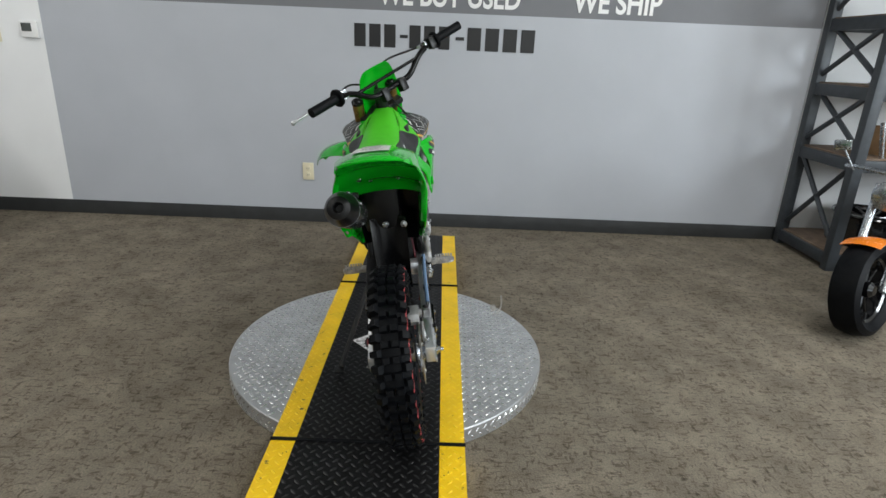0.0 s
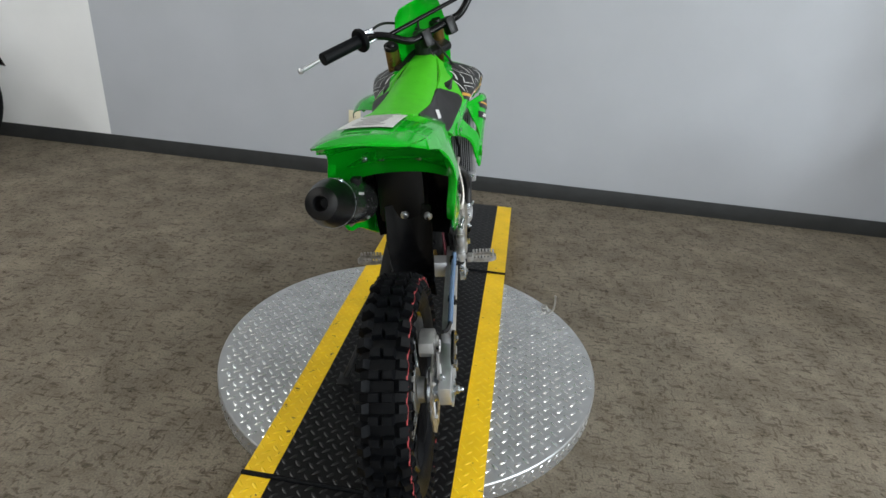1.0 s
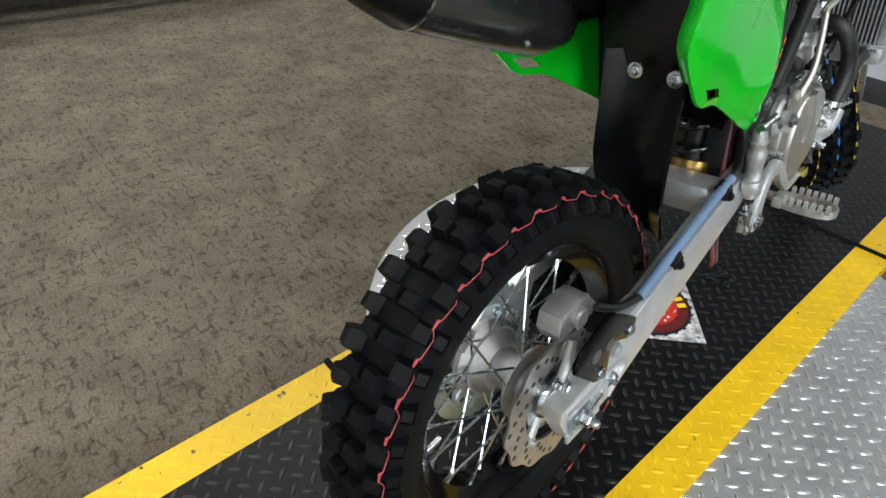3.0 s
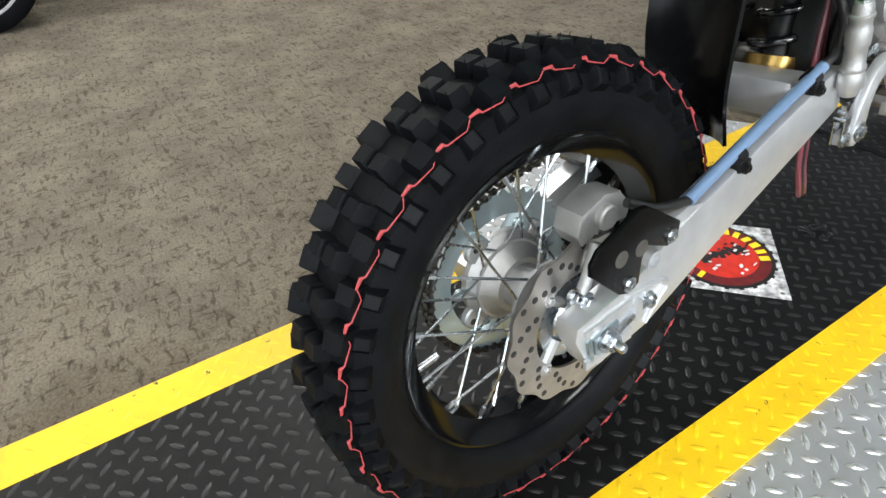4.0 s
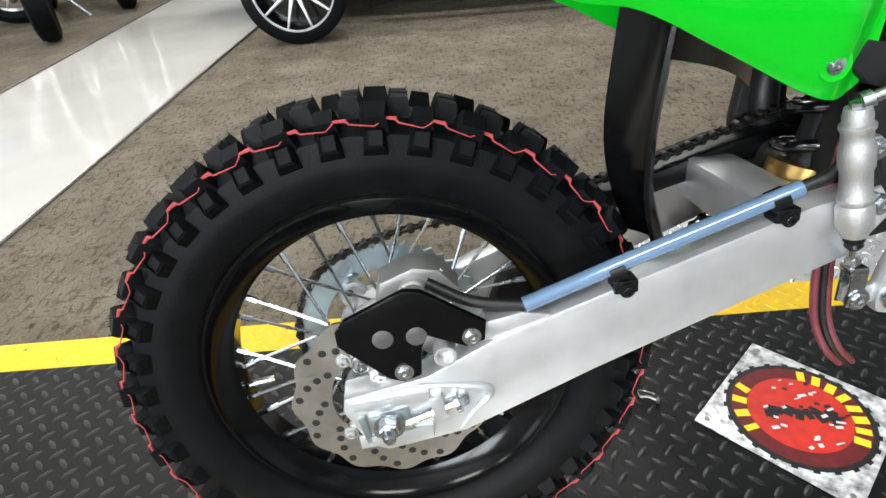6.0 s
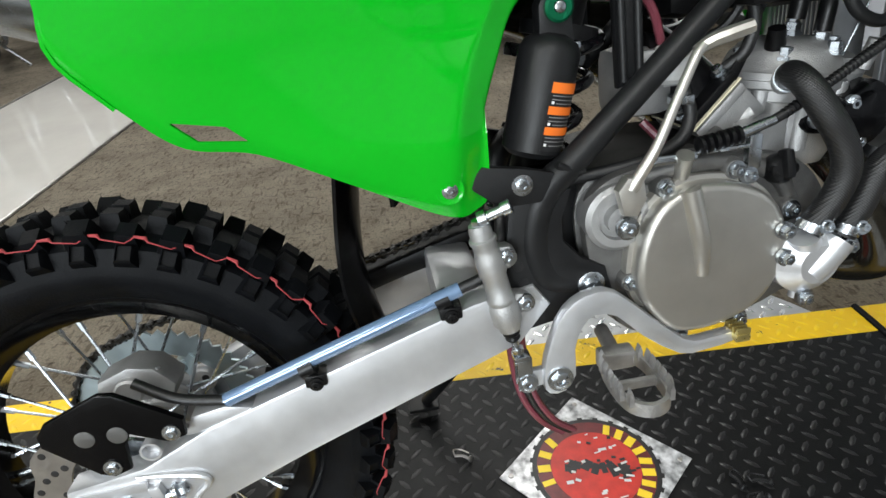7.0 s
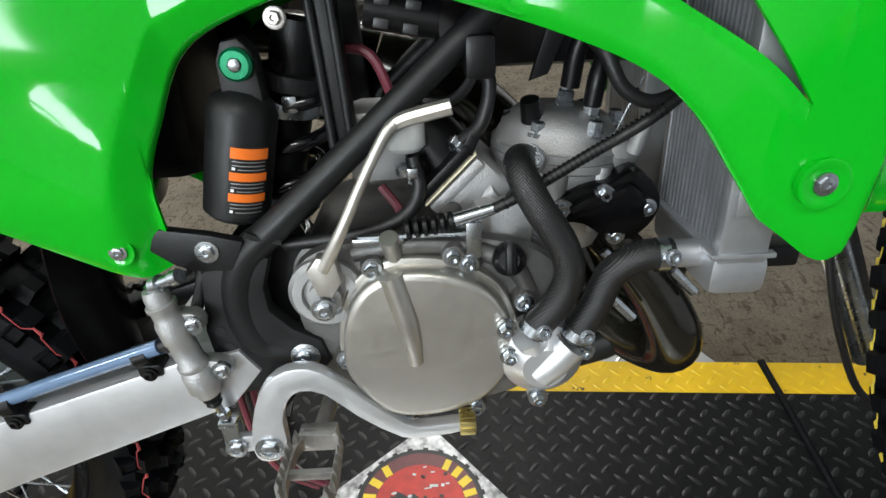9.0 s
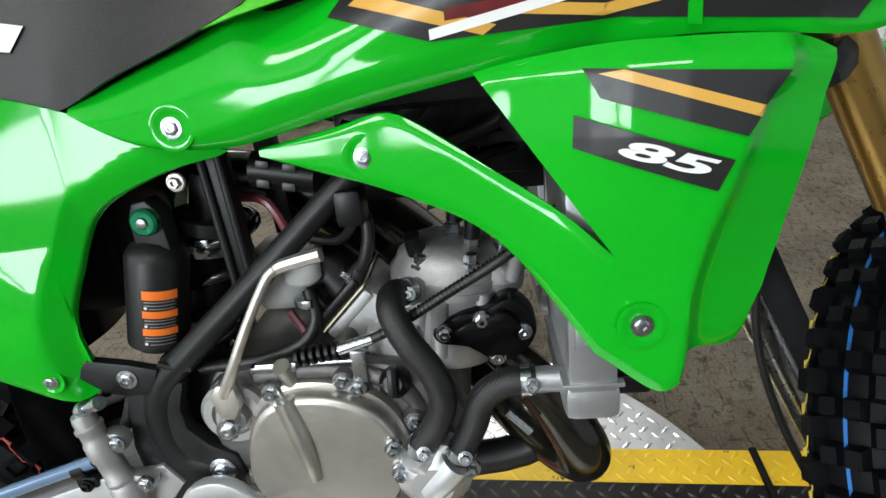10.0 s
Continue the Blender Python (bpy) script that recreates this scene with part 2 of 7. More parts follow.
def curve(pts, n=6, closed=False):
    """Smooth line through the points."""
    p = [Vector(q) for q in pts]
    if len(p) < 3 or n < 2:
        return p
    out = []
    cnt = len(p)
    for i in range(cnt if closed else cnt - 1):
        a, b = p[i], p[(i + 1) % cnt]
        z = p[i - 1] if (i or closed) else a * 2 - b
        c = p[(i + 2) % cnt] if (closed or i + 2 < cnt) else b * 2 - a
        for k in range(n):
            t = k / n
            out.append(0.5 * (2 * a + (b - z) * t + (2 * z - 5 * a + 4 * b - c) * t * t + (3 * a - z - 3 * b + c) * t ** 3))
    if not closed:
        out.append(p[-1])
    return out


def tube(pts, r, seg=12, n=6, closed=False, squash=1.0):
    """A round bar along a smooth line; r may be one radius or one for each given point."""
    line = curve(pts, n, closed)
    cnt = len(line)
    if isinstance(r, (int, float)):
        rad = [r] * cnt
    else:
        rad = [float(np.interp(i / max(1, cnt - 1) * (len(r) - 1), range(len(r)), r)) for i in range(cnt)]
    bm = bmesh.new()
    rings, up = [], None
    for i, p in enumerate(line):
        a = line[i - 1] if (i or closed) else p
        b = line[(i + 1) % cnt] if (i + 1 < cnt or closed) else p
        d = (b - a).normalized()
        if up is None:
            up = d.orthogonal().normalized()
        up = (up - d * up.dot(d)).normalized()
        side = d.cross(up)
        rings.append([bm.verts.new(p + (up * math.cos(q) + side * math.sin(q) * squash) * rad[i])
                      for q in (2 * math.pi * k / seg for k in range(seg))])
    for i in range(cnt if closed else cnt - 1):
        a, b = rings[i], rings[(i + 1) % cnt]
        for k in range(seg):
            bm.faces.new((a[k], a[(k + 1) % seg], b[(k + 1) % seg], b[k]))
    if not closed:
        bm.faces.new(rings[0][::-1])
        bm.faces.new(rings[-1])
    return bm


def lathe(p0, axis, profile, seg=32, closed=False):
    """A turned shape: profile of (distance along the axis, radius) from p0."""
    axis = Vector(axis).normalized()
    u = axis.orthogonal().normalized()
    v = axis.cross(u)
    bm = bmesh.new()
    rings = [[bm.verts.new(Vector(p0) + axis * d + (u * math.cos(q) + v * math.sin(q)) * max(r, 1e-4))
              for q in (2 * math.pi * k / seg for k in range(seg))] for d, r in profile]
    pairs = list(zip(rings, rings[1:])) + ([(rings[-1], rings[0])] if closed else [])
    for a, b in pairs:
        for k in range(seg):
            bm.faces.new((a[k], a[(k + 1) % seg], b[(k + 1) % seg], b[k]))
    if not closed:
        bm.faces.new(rings[0][::-1])
        bm.faces.new(rings[-1])
    return bm


def prism(outline, x0, x1, bev=0.002, n=0, seg=2):
    """A plate with an outline in (y, z), from x0 to x1."""
    pts = [(p.x, p.y) for p in curve([(a, b, 0) for a, b in outline], n, True)] if n else outline
    bm = bmesh.new()
    f = bm.faces.new([bm.verts.new((x0, a, b)) for a, b in pts])
    e = bmesh.ops.extrude_face_region(bm, geom=[f])
    bmesh.ops.translate(bm, vec=(x1 - x0, 0, 0), verts=[g for g in e["geom"] if isinstance(g, bmesh.types.BMVert)])
    if bev:
        ed = [q for q in bm.edges if abs(q.verts[0].co.x - q.verts[1].co.x) < 1e-6]
        bmesh.ops.bevel(bm, geom=ed, offset=bev, segments=seg, affect="EDGES", profile=0.6)
    return bm


def loft(rows, thick=0.003, closed=False):
    """A skin over rows of points (all of one length), given a thickness along its normals."""
    bm = bmesh.new()
    g = [[bm.verts.new(p) for p in r] for r in rows]
    for i in range(len(g) - 1):
        for k in range(len(g[0]) - (0 if closed else 1)):
            q = (k + 1) % len(g[0])
            bm.faces.new((g[i][k], g[i][q], g[i + 1][q], g[i + 1][k]))
    bmesh.ops.recalc_face_normals(bm, faces=bm.faces)
    if thick:
        bmesh.ops.solidify(bm, geom=bm.faces[:], thickness=thick)
    return bm


def even(pts, cnt, n=8):
    """cnt points at even steps along a smooth line."""
    line = curve(pts, n) if n > 1 else [Vector(p) for p in pts]
    acc = [0.0]
    for a, b in zip(line, line[1:]):
        acc.append(acc[-1] + (b - a).length)
    out = []
    for i in range(cnt):
        d = acc[-1] * i / (cnt - 1)
        out.append(Vector([float(np.interp(d, acc, [p[k] for p in line])) for k in range(3)]))
    return out


def skin(low, top, xf, thick=0.003, nu=40, nv=10, n=8, side=1, paired=False, roll=(0, 0)):
    """A body panel between a lower and an upper edge given in (y, z); xf(y, z) is its distance from the bike's middle."""
    a = even([(0, *p) for p in low], nu, n)
    b = even([(0, *p) for p in top], nu, n)
    if paired:
        a, b = curve([(0, *p) for p in low], n), curve([(0, *p) for p in top], n)
        nu = len(a)
    bm = bmesh.new()
    lay = []
    def turned(k):
        d = (0.0028, 0.0009)
        return (d[k] if roll[0] and k < 2 else 0.0) + (d[nv - 1 - k] if roll[1] and k > nv - 3 else 0.0)

    for off in (0.0, thick):
        lay.append([[bm.verts.new((side * (xf(q.y, q.z) - off - turned(k)), q.y, q.z)) for k, q in ((k, a[i].lerp(b[i], k / (nv - 1))) for k in range(nv))] for i in range(nu)])
    for i in range(nu - 1):
        for k in range(nv - 1):
            for g in lay:
                bm.faces.new((g[i][k], g[i][k + 1], g[i + 1][k + 1], g[i + 1][k]))
    rim = [(i, 0) for i in range(nu)] + [(nu - 1, k) for k in range(1, nv)] + [(i, nv - 1) for i in range(nu - 2, -1, -1)] + [(0, k) for k in range(nv - 2, 0, -1)]
    for (i, k), (p, q) in zip(rim, rim[1:] + rim[:1]):
        bm.faces.new((lay[0][i][k], lay[0][p][q], lay[1][p][q], lay[1][i][k]))
    return bm


def bolt(p, axis=(1, 0, 0), r=0.006, h=0.005, hexed=True):
    a = Vector(axis).normalized()
    w = lathe(Vector(p), a, [(-0.003, r * 1.45), (0.0012, r * 1.45), (0.0014, r * 1.05)], 20)
    k = lathe(Vector(p) + a * 0.001, a, [(0, r), (h * 0.85, r), (h, r * 0.86), (h, r * 0.45), (h * 0.45, r * 0.4)], 6 if hexed else 20)
    return join(w, k)


def text_mesh(body, size, m, depth=0.0008, bold=0.0):
    c = bpy.data.curves.new("letters", "FONT")
    c.body, c.size, c.extrude, c.offset, c.align_x, c.align_y = body, size, depth, bold, "CENTER", "CENTER"
    o = bpy.data.objects.new("letters", c)
    scene.collection.objects.link(o)
    me = bpy.data.meshes.new_from_object(o.evaluated_get(bpy.context.evaluated_depsgraph_get()))
    bpy.data.objects.remove(o)
    bpy.data.curves.remove(c)
    me.transform(m)
    return me


# ---- the room ----
def slab(name, lo, hi, material, label="", kind="structure", bev=0.0):
    c, s = [(a + b) / 2 for a, b in zip(lo, hi)], [b - a for a, b in zip(lo, hi)]
    ob = part(name, box(c, s, bev), material)
    return tagged(ob, label, "", "", kind)


WALL_Y = 2.455
slab("floor", (-16, -7, -0.1), (6, 8, 0), "carpet", "mottled brown loop-pile showroom carpet")
slab("wall_north", (-2.38, WALL_Y, 0), (2.57, WALL_Y + 0.15, 1.405), "grey_wall", "pale grey painted showroom wall")
slab("wall_north_band", (-2.38, WALL_Y, 1.405), (2.57, WALL_Y + 0.15, CEIL), "dark_band", "dark grey painted upper wall band")
slab("wall_north_white", (-16, WALL_Y, 0), (-2.38, WALL_Y + 0.15, CEIL), "white_wall", "white painted wall beside the grey panel")
slab("wall_north_east", (2.57, WALL_Y, 0), (6, WALL_Y + 0.15, CEIL), "white_wall", "white painted wall behind the steel rack")
slab("trim", (2.57, WALL_Y - 0.02, 0.095), (2.61, WALL_Y - 0.001, CEIL), "white_wall", "white vertical corner trim strip", bev=0.003)
slab("baseboard", (-16, WALL_Y - 0.008, 0), (6, WALL_Y - 0.001, 0.095), "baseboard", "black vinyl cove baseboard", bev=0.002)
slab("ceiling", (-16, -7, CEIL), (6, WALL_Y + 0.15, CEIL + 0.1), "ceiling", "white suspended tile ceiling")
slab("wall_west", (-16.15, -7, 0), (-16, WALL_Y, CEIL), "white_wall", "white far showroom wall")


def window_wall(name, along, at, lo, hi, w0, w1, label):
    """A wall with one big opening; along 'x' or 'y'."""
    th = 0.15
    bms = []
    for a0, a1, z0, z1 in ((lo, w0, 0, CEIL), (w1, hi, 0, CEIL), (w0, w1, 0, 0.9), (w0, w1, 2.7, CEIL)):
        if along == "y":
            bms.append(box((at + th / 2, (a0 + a1) / 2, (z0 + z1) / 2), (th, a1 - a0, z1 - z0), 0))
        else:
            bms.append(box(((a0 + a1) / 2, at - th / 2, (z0 + z1) / 2), (a1 - a0, th, z1 - z0), 0))
    tagged(part(name, join(*bms), "white_wall"), label, "", "", "structure")


window_wall("wall_east", "y", 5.5, -7, WALL_Y, -3.1, -0.6, "white wall with a large shop window")
window_wall("wall_south", "x", -6.5, -16, 5.5, 1.5, 4.9, "white wall with a large shop window behind the camera")
tagged(part("mullion", box((5.52, -1.85, 1.8), (0.08, 0.16, 1.8), 0.01), "white_wall"), "white window mullion", "", "", "structure")
for x, y in TROFFERS:
    t = thing("ceiling_light", "white recessed fluorescent ceiling panel", "light", pose(x, y, CEIL), "ceiling panels")
    part("frame", box((0, 0, -0.012), (0.64, 1.24, 0.024), 0.003), "white", t)
    part("diffuser", box((0, 0, -0.028), (0.58, 1.18, 0.008), 0.002), "troffer", t)

# painted wall writing: the line that can be read, and bars for the telephone number
def wall_words(body, x0, x1, z, high, material, label):
    """Capitals painted on the wall between x0 and x1, standing on the height z."""
    me = text_mesh(body, 0.16, Matrix.Identity(4), 0.001, 0.004)
    xs, ys = [v.co.x for v in me.vertices], [v.co.y for v in me.vertices]
    a, b, c, d = min(xs), max(xs), min(ys), max(ys)
    for v in me.vertices:
        v.co = (x0 + (v.co.x - a) / (b - a) * (x1 - x0), WALL_Y - 0.003 - v.co.z, z + (v.co.y - c) / (d - c) * high)
    me.materials.append(M[material])
    tagged(part("wall_lettering", me, material), label, "lettering")


wall_words("WE BUY USED", -0.245, 0.645, 1.437, 0.135, "white", "white painted capital letters on the dark wall band")
wall_words("WE SHIP", 0.974, 1.531, 1.437, 0.135, "white", "white painted capital letters on the dark wall band")
for x0, x1, count in ((-0.396, -0.11, 3), (-0.105, -0.055, 0), (-0.045, 0.235, 3), (0.25, 0.305, 0), (0.325, 0.783, 4)):
    for k in range(max(1, count)):
        w = (x1 - x0) / max(1, count)
        a, wide, high = x0 + k * w, (w * 0.76 if count else w), (0.138 if count else 0.02)
        tagged(part("painted_bar", box((a + wide / 2, WALL_Y - 0.002, 1.255), (wide, 0.002, high), 0), "ink"),
               "black painted bar on the grey wall", "lettering")

# thermostat, switch plate, outlet
th = thing("thermostat", "white wall thermostat with a dark screen", "thermostat", pose(-2.455, WALL_Y, 1.205))
part("case", box((0, -0.012, 0), (0.11, 0.024, 0.1), 0.006), "white", th)
part("screen", box((-0.012, -0.025, 0.012), (0.062, 0.004, 0.05), 0.001), "screen", th)
sw = thing("switch_plate", "ivory plastic wall switch plate", "switch", pose(-2.69, WALL_Y, 1.18))
part("plate", box((0, -0.004, 0), (0.075, 0.008, 0.115), 0.003), "ivory", sw)
part("toggle", box((0, -0.012, 0), (0.01, 0.014, 0.024), 0.002), "ivory", sw)
ou = thing("wall_outlet", "ivory duplex electrical outlet on the grey wall", "outlet", pose(-0.722, WALL_Y, 0.36))
part("plate", box((0, -0.004, 0), (0.075, 0.008, 0.118), 0.003), "ivory", ou)
for dz in (0.021, -0.021):
    part("receptacle", lathe((0, -0.007, dz), (0, -1, 0), [(0, 0.017), (0.003, 0.017), (0.004, 0.015)], 24), "ivory", ou)
    part("slot", join(box((-0.006, -0.0115, dz), (0.0025, 0.002, 0.009), 0), box((0.006, -0.0115, dz), (0.0025, 0.002, 0.009), 0)), "ink", ou)

# polished tile aisle
bm = bmesh.new()
TILE = [(1.5, -1.15), (-15.9, -0.56), (-15.9, -2.42), (1.5, -1.9)]
f = bm.faces.new([bm.verts.new((x, y, 0.004)) for x, y in TILE])
r = bmesh.ops.extrude_face_region(bm, geom=[f])
bmesh.ops.translate(bm, vec=(0, 0, -0.02), verts=[g for g in r["geom"] if isinstance(g, bmesh.types.BMVert)])
tagged(part("aisle_floor", bm, "tile"), "polished cream tile aisle between carpets", "", "", "structure")
for a, b in ((TILE[0], TILE[1]), (TILE[2], TILE[3])):
    tagged(part("trim", tube([(*a, 0.004), (*b, 0.004)], 0.008, 8, 1), "steel"), "thin metal edge strip beside the tile", "", "", "structure")

# ---- turntable and deck ----
D = 0.065


def lozenges(spots, length, width, high, z):
    """Raised tread bars at (x, y, angle)."""
    vs, fs = [], []
    for x, y, a in spots:
        c, s, o = math.cos(a), math.sin(a), len(vs)
        for u, v, h in ((-1, 0, 0), (-0.45, -1, 0), (0.45, -1, 0), (1, 0, 0), (0.45, 1, 0), (-0.45, 1, 0), (-0.5, 0, 1), (0.5, 0, 1)):
            p, q = u * length / 2, v * width / 2
            vs.append((x + p * c - q * s, y + p * s + q * c, z + h * high))
        fs += [[o + i for i in f] for f in ((0, 1, 6), (1, 2, 7, 6), (2, 3, 7), (3, 4, 7), (4, 5, 6, 7), (5, 0, 6))]
    me = bpy.data.meshes.new("m")
    me.from_pydata(vs, [], fs)
    me.polygons.foreach_set("use_smooth", [True] * len(fs))
    return me


DISC_C, DISC_R, DISC_H = (0.003, 0.623), 0.608, 0.057
tt = thing("turntable", "round aluminium tread-plate turntable on the carpet", "turntable", pose(*DISC_C, 0))
part("top", lathe((0, 0, 0.003), (0, 0, 1), [(0, DISC_R), (DISC_H - 0.006, DISC_R), (DISC_H - 0.003, DISC_R - 0.003)], 96), "plate", tt)
spots = []
for i in range(-31, 32):
    for k in range(-16, 17):
        x, y = i * 0.0195, (k + 0.5 * (i % 2)) * 0.039
        if math.hypot(x, y) < DISC_R - 0.016:
            spots.append((x, y, radians(45) if i % 2 else radians(-45)))
tagged(part("tread_pattern", lozenges(spots, 0.029, 0.0085, 0.0026, DISC_H), "plate_bar", tt), kind="stuff")
rim = []
for k in range(124):
    for j in range(2):
        a = 2 * math.pi * (k + j * 0.5) / 124
        rim.append((a, 0.015 + j * 0.022, radians(45) if j else radians(-45)))
vs, fs = [], []
for a, z, tilt in rim:
    c, s, o = math.cos(tilt), math.sin(tilt), len(vs)
    for u, v, h in ((-1, 0, 0), (-0.45, -1, 0), (0.45, -1, 0), (1, 0, 0), (0.45, 1, 0), (-0.45, 1, 0), (-0.5, 0, 1), (0.5, 0, 1)):
        p, q = u * 0.013, v * 0.0035
        b, r = a + (p * c - q * s) / DISC_R, DISC_R + h * 0.002
        vs.append((r * math.cos(b), r * math.sin(b), z + p * s + q * c))
    fs += [[o + i for i in f] for f in ((0, 1, 6), (1, 2, 7, 6), (2, 3, 7), (3, 4, 7), (4, 5, 6, 7), (5, 0, 6))]
me = bpy.data.meshes.new("m")
me.from_pydata(vs, [], fs)
tagged(part("rim_pattern", me, "plate_bar", tt), kind="stuff")
tagged(part("foot_ring", lathe((0, 0, 0), (0, 0, 1), [(0, DISC_R - 0.02), (0.004, DISC_R - 0.02)], 64), "black", tt), "black rubber foot ring")


def deck_piece(label, y0, y1, z0, z1):
    """One length of the ramp deck: black middle and yellow edges, from height z0 to z1."""
    t = thing("ramp_deck", label, "ramp", None, "deck lengths")
    ln = y1 - y0
    for name, xa, xb, mt in (("black_tread", -0.2175, 0.2155, "deck"), ("yellow_edge", -0.291, -0.218, "yellow"), ("yellow_edge", 0.216, 0.292, "yellow")):
        bm = bmesh.new()
        v = [bm.verts.new(p) for p in ((xa, y0, z0), (xb, y0, z0), (xb, y1, z1), (xa, y1, z1))]
        f = bm.faces.new(v)
        r = bmesh.ops.extrude_face_region(bm, geom=[f])
        for g in r["geom"]:
            if isinstance(g, bmesh.types.BMVert):
                g.co.z = 0.001 if y0 < -0.5 or y0 > 1 else g.co.z - 0.006
        p = part(name, bm, mt, t)
        sp = []
        nx, ny = max(2, round((xb - xa) / 0.018)), int(ln / 0.036)
        for i in range(nx):
            for k in range(ny):
                sp.append((xa + (i + 0.5) * (xb - xa) / nx, y0 + (k + 0.28 + 0.5 * (i % 2)) * ln / ny, radians(45) if i % 2 else radians(-45)))
        me = lozenges(sp, 0.0255, 0.0075, 0.0018, 0)
        for vv in me.vertices:
            vv.co.z += z0 + (z1 - z0) * (vv.co.y - y0) / ln
        tagged(part("tread_pattern", me, "deck_bar" if mt == "deck" else "bar_yellow", p), kind="stuff")
    return t


deck_piece("black ramp deck length with yellow edges lying on the turntable", 0.006, 1.219, D, D)
deck_piece("black ramp length with yellow edges leading on to the turntable", -1.2, -0.006, D, D)
deck_piece("black ramp length with yellow edges beyond the front wheel", 1.231, 2.04, D, D)
for y in (0.0, 1.225):
    rod = thing("joint_rod", "black rubber joint rod across the deck", "joint", None, "joint rods")
    part("rod", tube([(-0.293, y, D), (0.294, y, D)], 0.007, 10, 1), "rubber", rod)



# ---- the dirt bike, in its own frame: x right, y forward, z up from the rear tyre's contact ----
BIKE = pose(0.127, 0.0873, D + 0.0157) @ pose(0, 0, 0, 0, 0, 4.0) @ pose(0, 0, 0, 0, -8.0, 0) @ pose(0, 0, 0, 0.5, 0, 0) @ Matrix.Scale(1.0096, 4)
bike = thing("dirt_bike", "green motocross bike leaning on its side stand on the deck", "motorcycle", BIKE)
AX = Vector((-0.012, -0.0045, 0.2455))


def rnd(a, b):
    return random.uniform(a, b)


def block_mesh(lt, lx, lr, taper=0.82, dimple=0.0, whiskers=()):
    """A moulded tyre block: along the tread, across it, and outward."""
    bm = bmesh.new()
    vs = []
    for h, k in ((-0.005, 1.1), (lr * 0.75, 0.5 + taper / 2), (lr, taper)):
        for a, b in ((-1, -1), (1, -1), (1, 1), (-1, 1)):
            vs.append(bm.verts.new((a * lt / 2 * k, b * lx / 2 * k, h)))
    for o in (0, 4):
        for f in ((0, 1, 5, 4), (1, 2, 6, 5), (2, 3, 7, 6), (3, 0, 4, 7)):
            bm.faces.new([vs[o + q] for q in f])
    top = bm.faces.new(vs[8:12])
    if dimple:
        bmesh.ops.inset_region(bm, faces=[top], thickness=min(lt, lx) * 0.2, depth=0)
        bmesh.ops.translate(bm, vec=(0, 0, -dimple), verts=top.verts)
    for a, b in whiskers:
        x, y = a * lt / 2 * taper, b * lx / 2 * taper
        base = [bm.verts.new((x + dx, y + dy, lr - 0.0005)) for dx, dy in ((-0.0006, -0.0005), (0.0006, -0.0005), (0, 0.0007))]
        tip = bm.verts.new((x + a * 0.0012, y, lr + 0.0042))
        for i in range(3):
            bm.faces.new((base[i], base[(i + 1) % 3], tip))
    me = finish(bm, 25)
    me.materials.append(M["rubber"])
    return me


def settle(p, gap):
    """How far a place on a tyre is pressed up by the deck under it."""
    return BIKE.to_3x3().inverted() @ Vector((0, 0, max(0.0, D + gap - (BIKE @ Vector(p)).z)))


def tyre(c, radius, rim_r, half, rows, parent, label, turn=None):
    """A knobbly tyre about the x axis through c: a carcass, and each block as a piece of the wheel."""
    prof = [(-half * 0.62, rim_r - 0.004), (-half * 0.8, rim_r + 0.002), (-half * 0.98, rim_r + 0.02), (-half, rim_r + 0.03), (-half * 0.9, radius - 0.026),
            (-half * 0.55, radius - 0.0165), (0, radius - 0.0135)]
    prof = prof + [(-a, b) for a, b in prof[-2::-1]]
    bm = lathe(c, (1, 0, 0), prof, 96, True)
    if turn:
        moved(bm, turn)
    for v in bm.verts:
        v.co += settle(v.co, 0.006)
    part("tyre", bm, "rubber", parent, label)
    step = 2 * math.pi * radius / rows
    kinds = {"mid": block_mesh(step * 0.44, half * 0.44, 0.0135, 0.82, 0, ((-0.9, -0.8), (0.9, 0.7))), "shoulder": block_mesh(step * 0.56, half * 0.46, 0.0155, 0.8, 0, ((-0.9, 0.8), (0.9, -0.6), (0.9, 0.9))),
             "short": block_mesh(step * 0.46, half * 0.4, 0.0125, 0.8), "side": block_mesh(step * 0.45, half * 0.42, 0.0085, 0.66, 0.0026)}
    for i in range(rows):
        for kind, off, rr, xx, nr, nx in (("mid", 0.0, 0.0135, 0.27, 1, 0), ("shoulder" if i % 2 else "short", 0.5, 0.0185, 0.72, 0.86, 0.5), ("side", 0.5, 0.03, 0.94, 0.5, 0.87)):
            a = 2 * math.pi * (i + off) / rows
            r, t = Vector((0, math.cos(a), math.sin(a))), Vector((0, -math.sin(a), math.cos(a)))
            for s in (-1, 1):
                n = (r * nr + Vector((s * nx, 0, 0))).normalized()
                w = n.cross(t).normalized()
                m = Matrix((t, w, n)).transposed().to_4x4()
                m.translation = c + r * (radius - rr) + Vector((s * half * xx, 0, 0))
                o = part("tread_block", kinds[kind], "rubber", parent)
                m = (turn @ m) if turn else m
                m.translation += settle(m @ Vector((0, 0, 0.014)), 0.001)
                o.matrix_basis = m


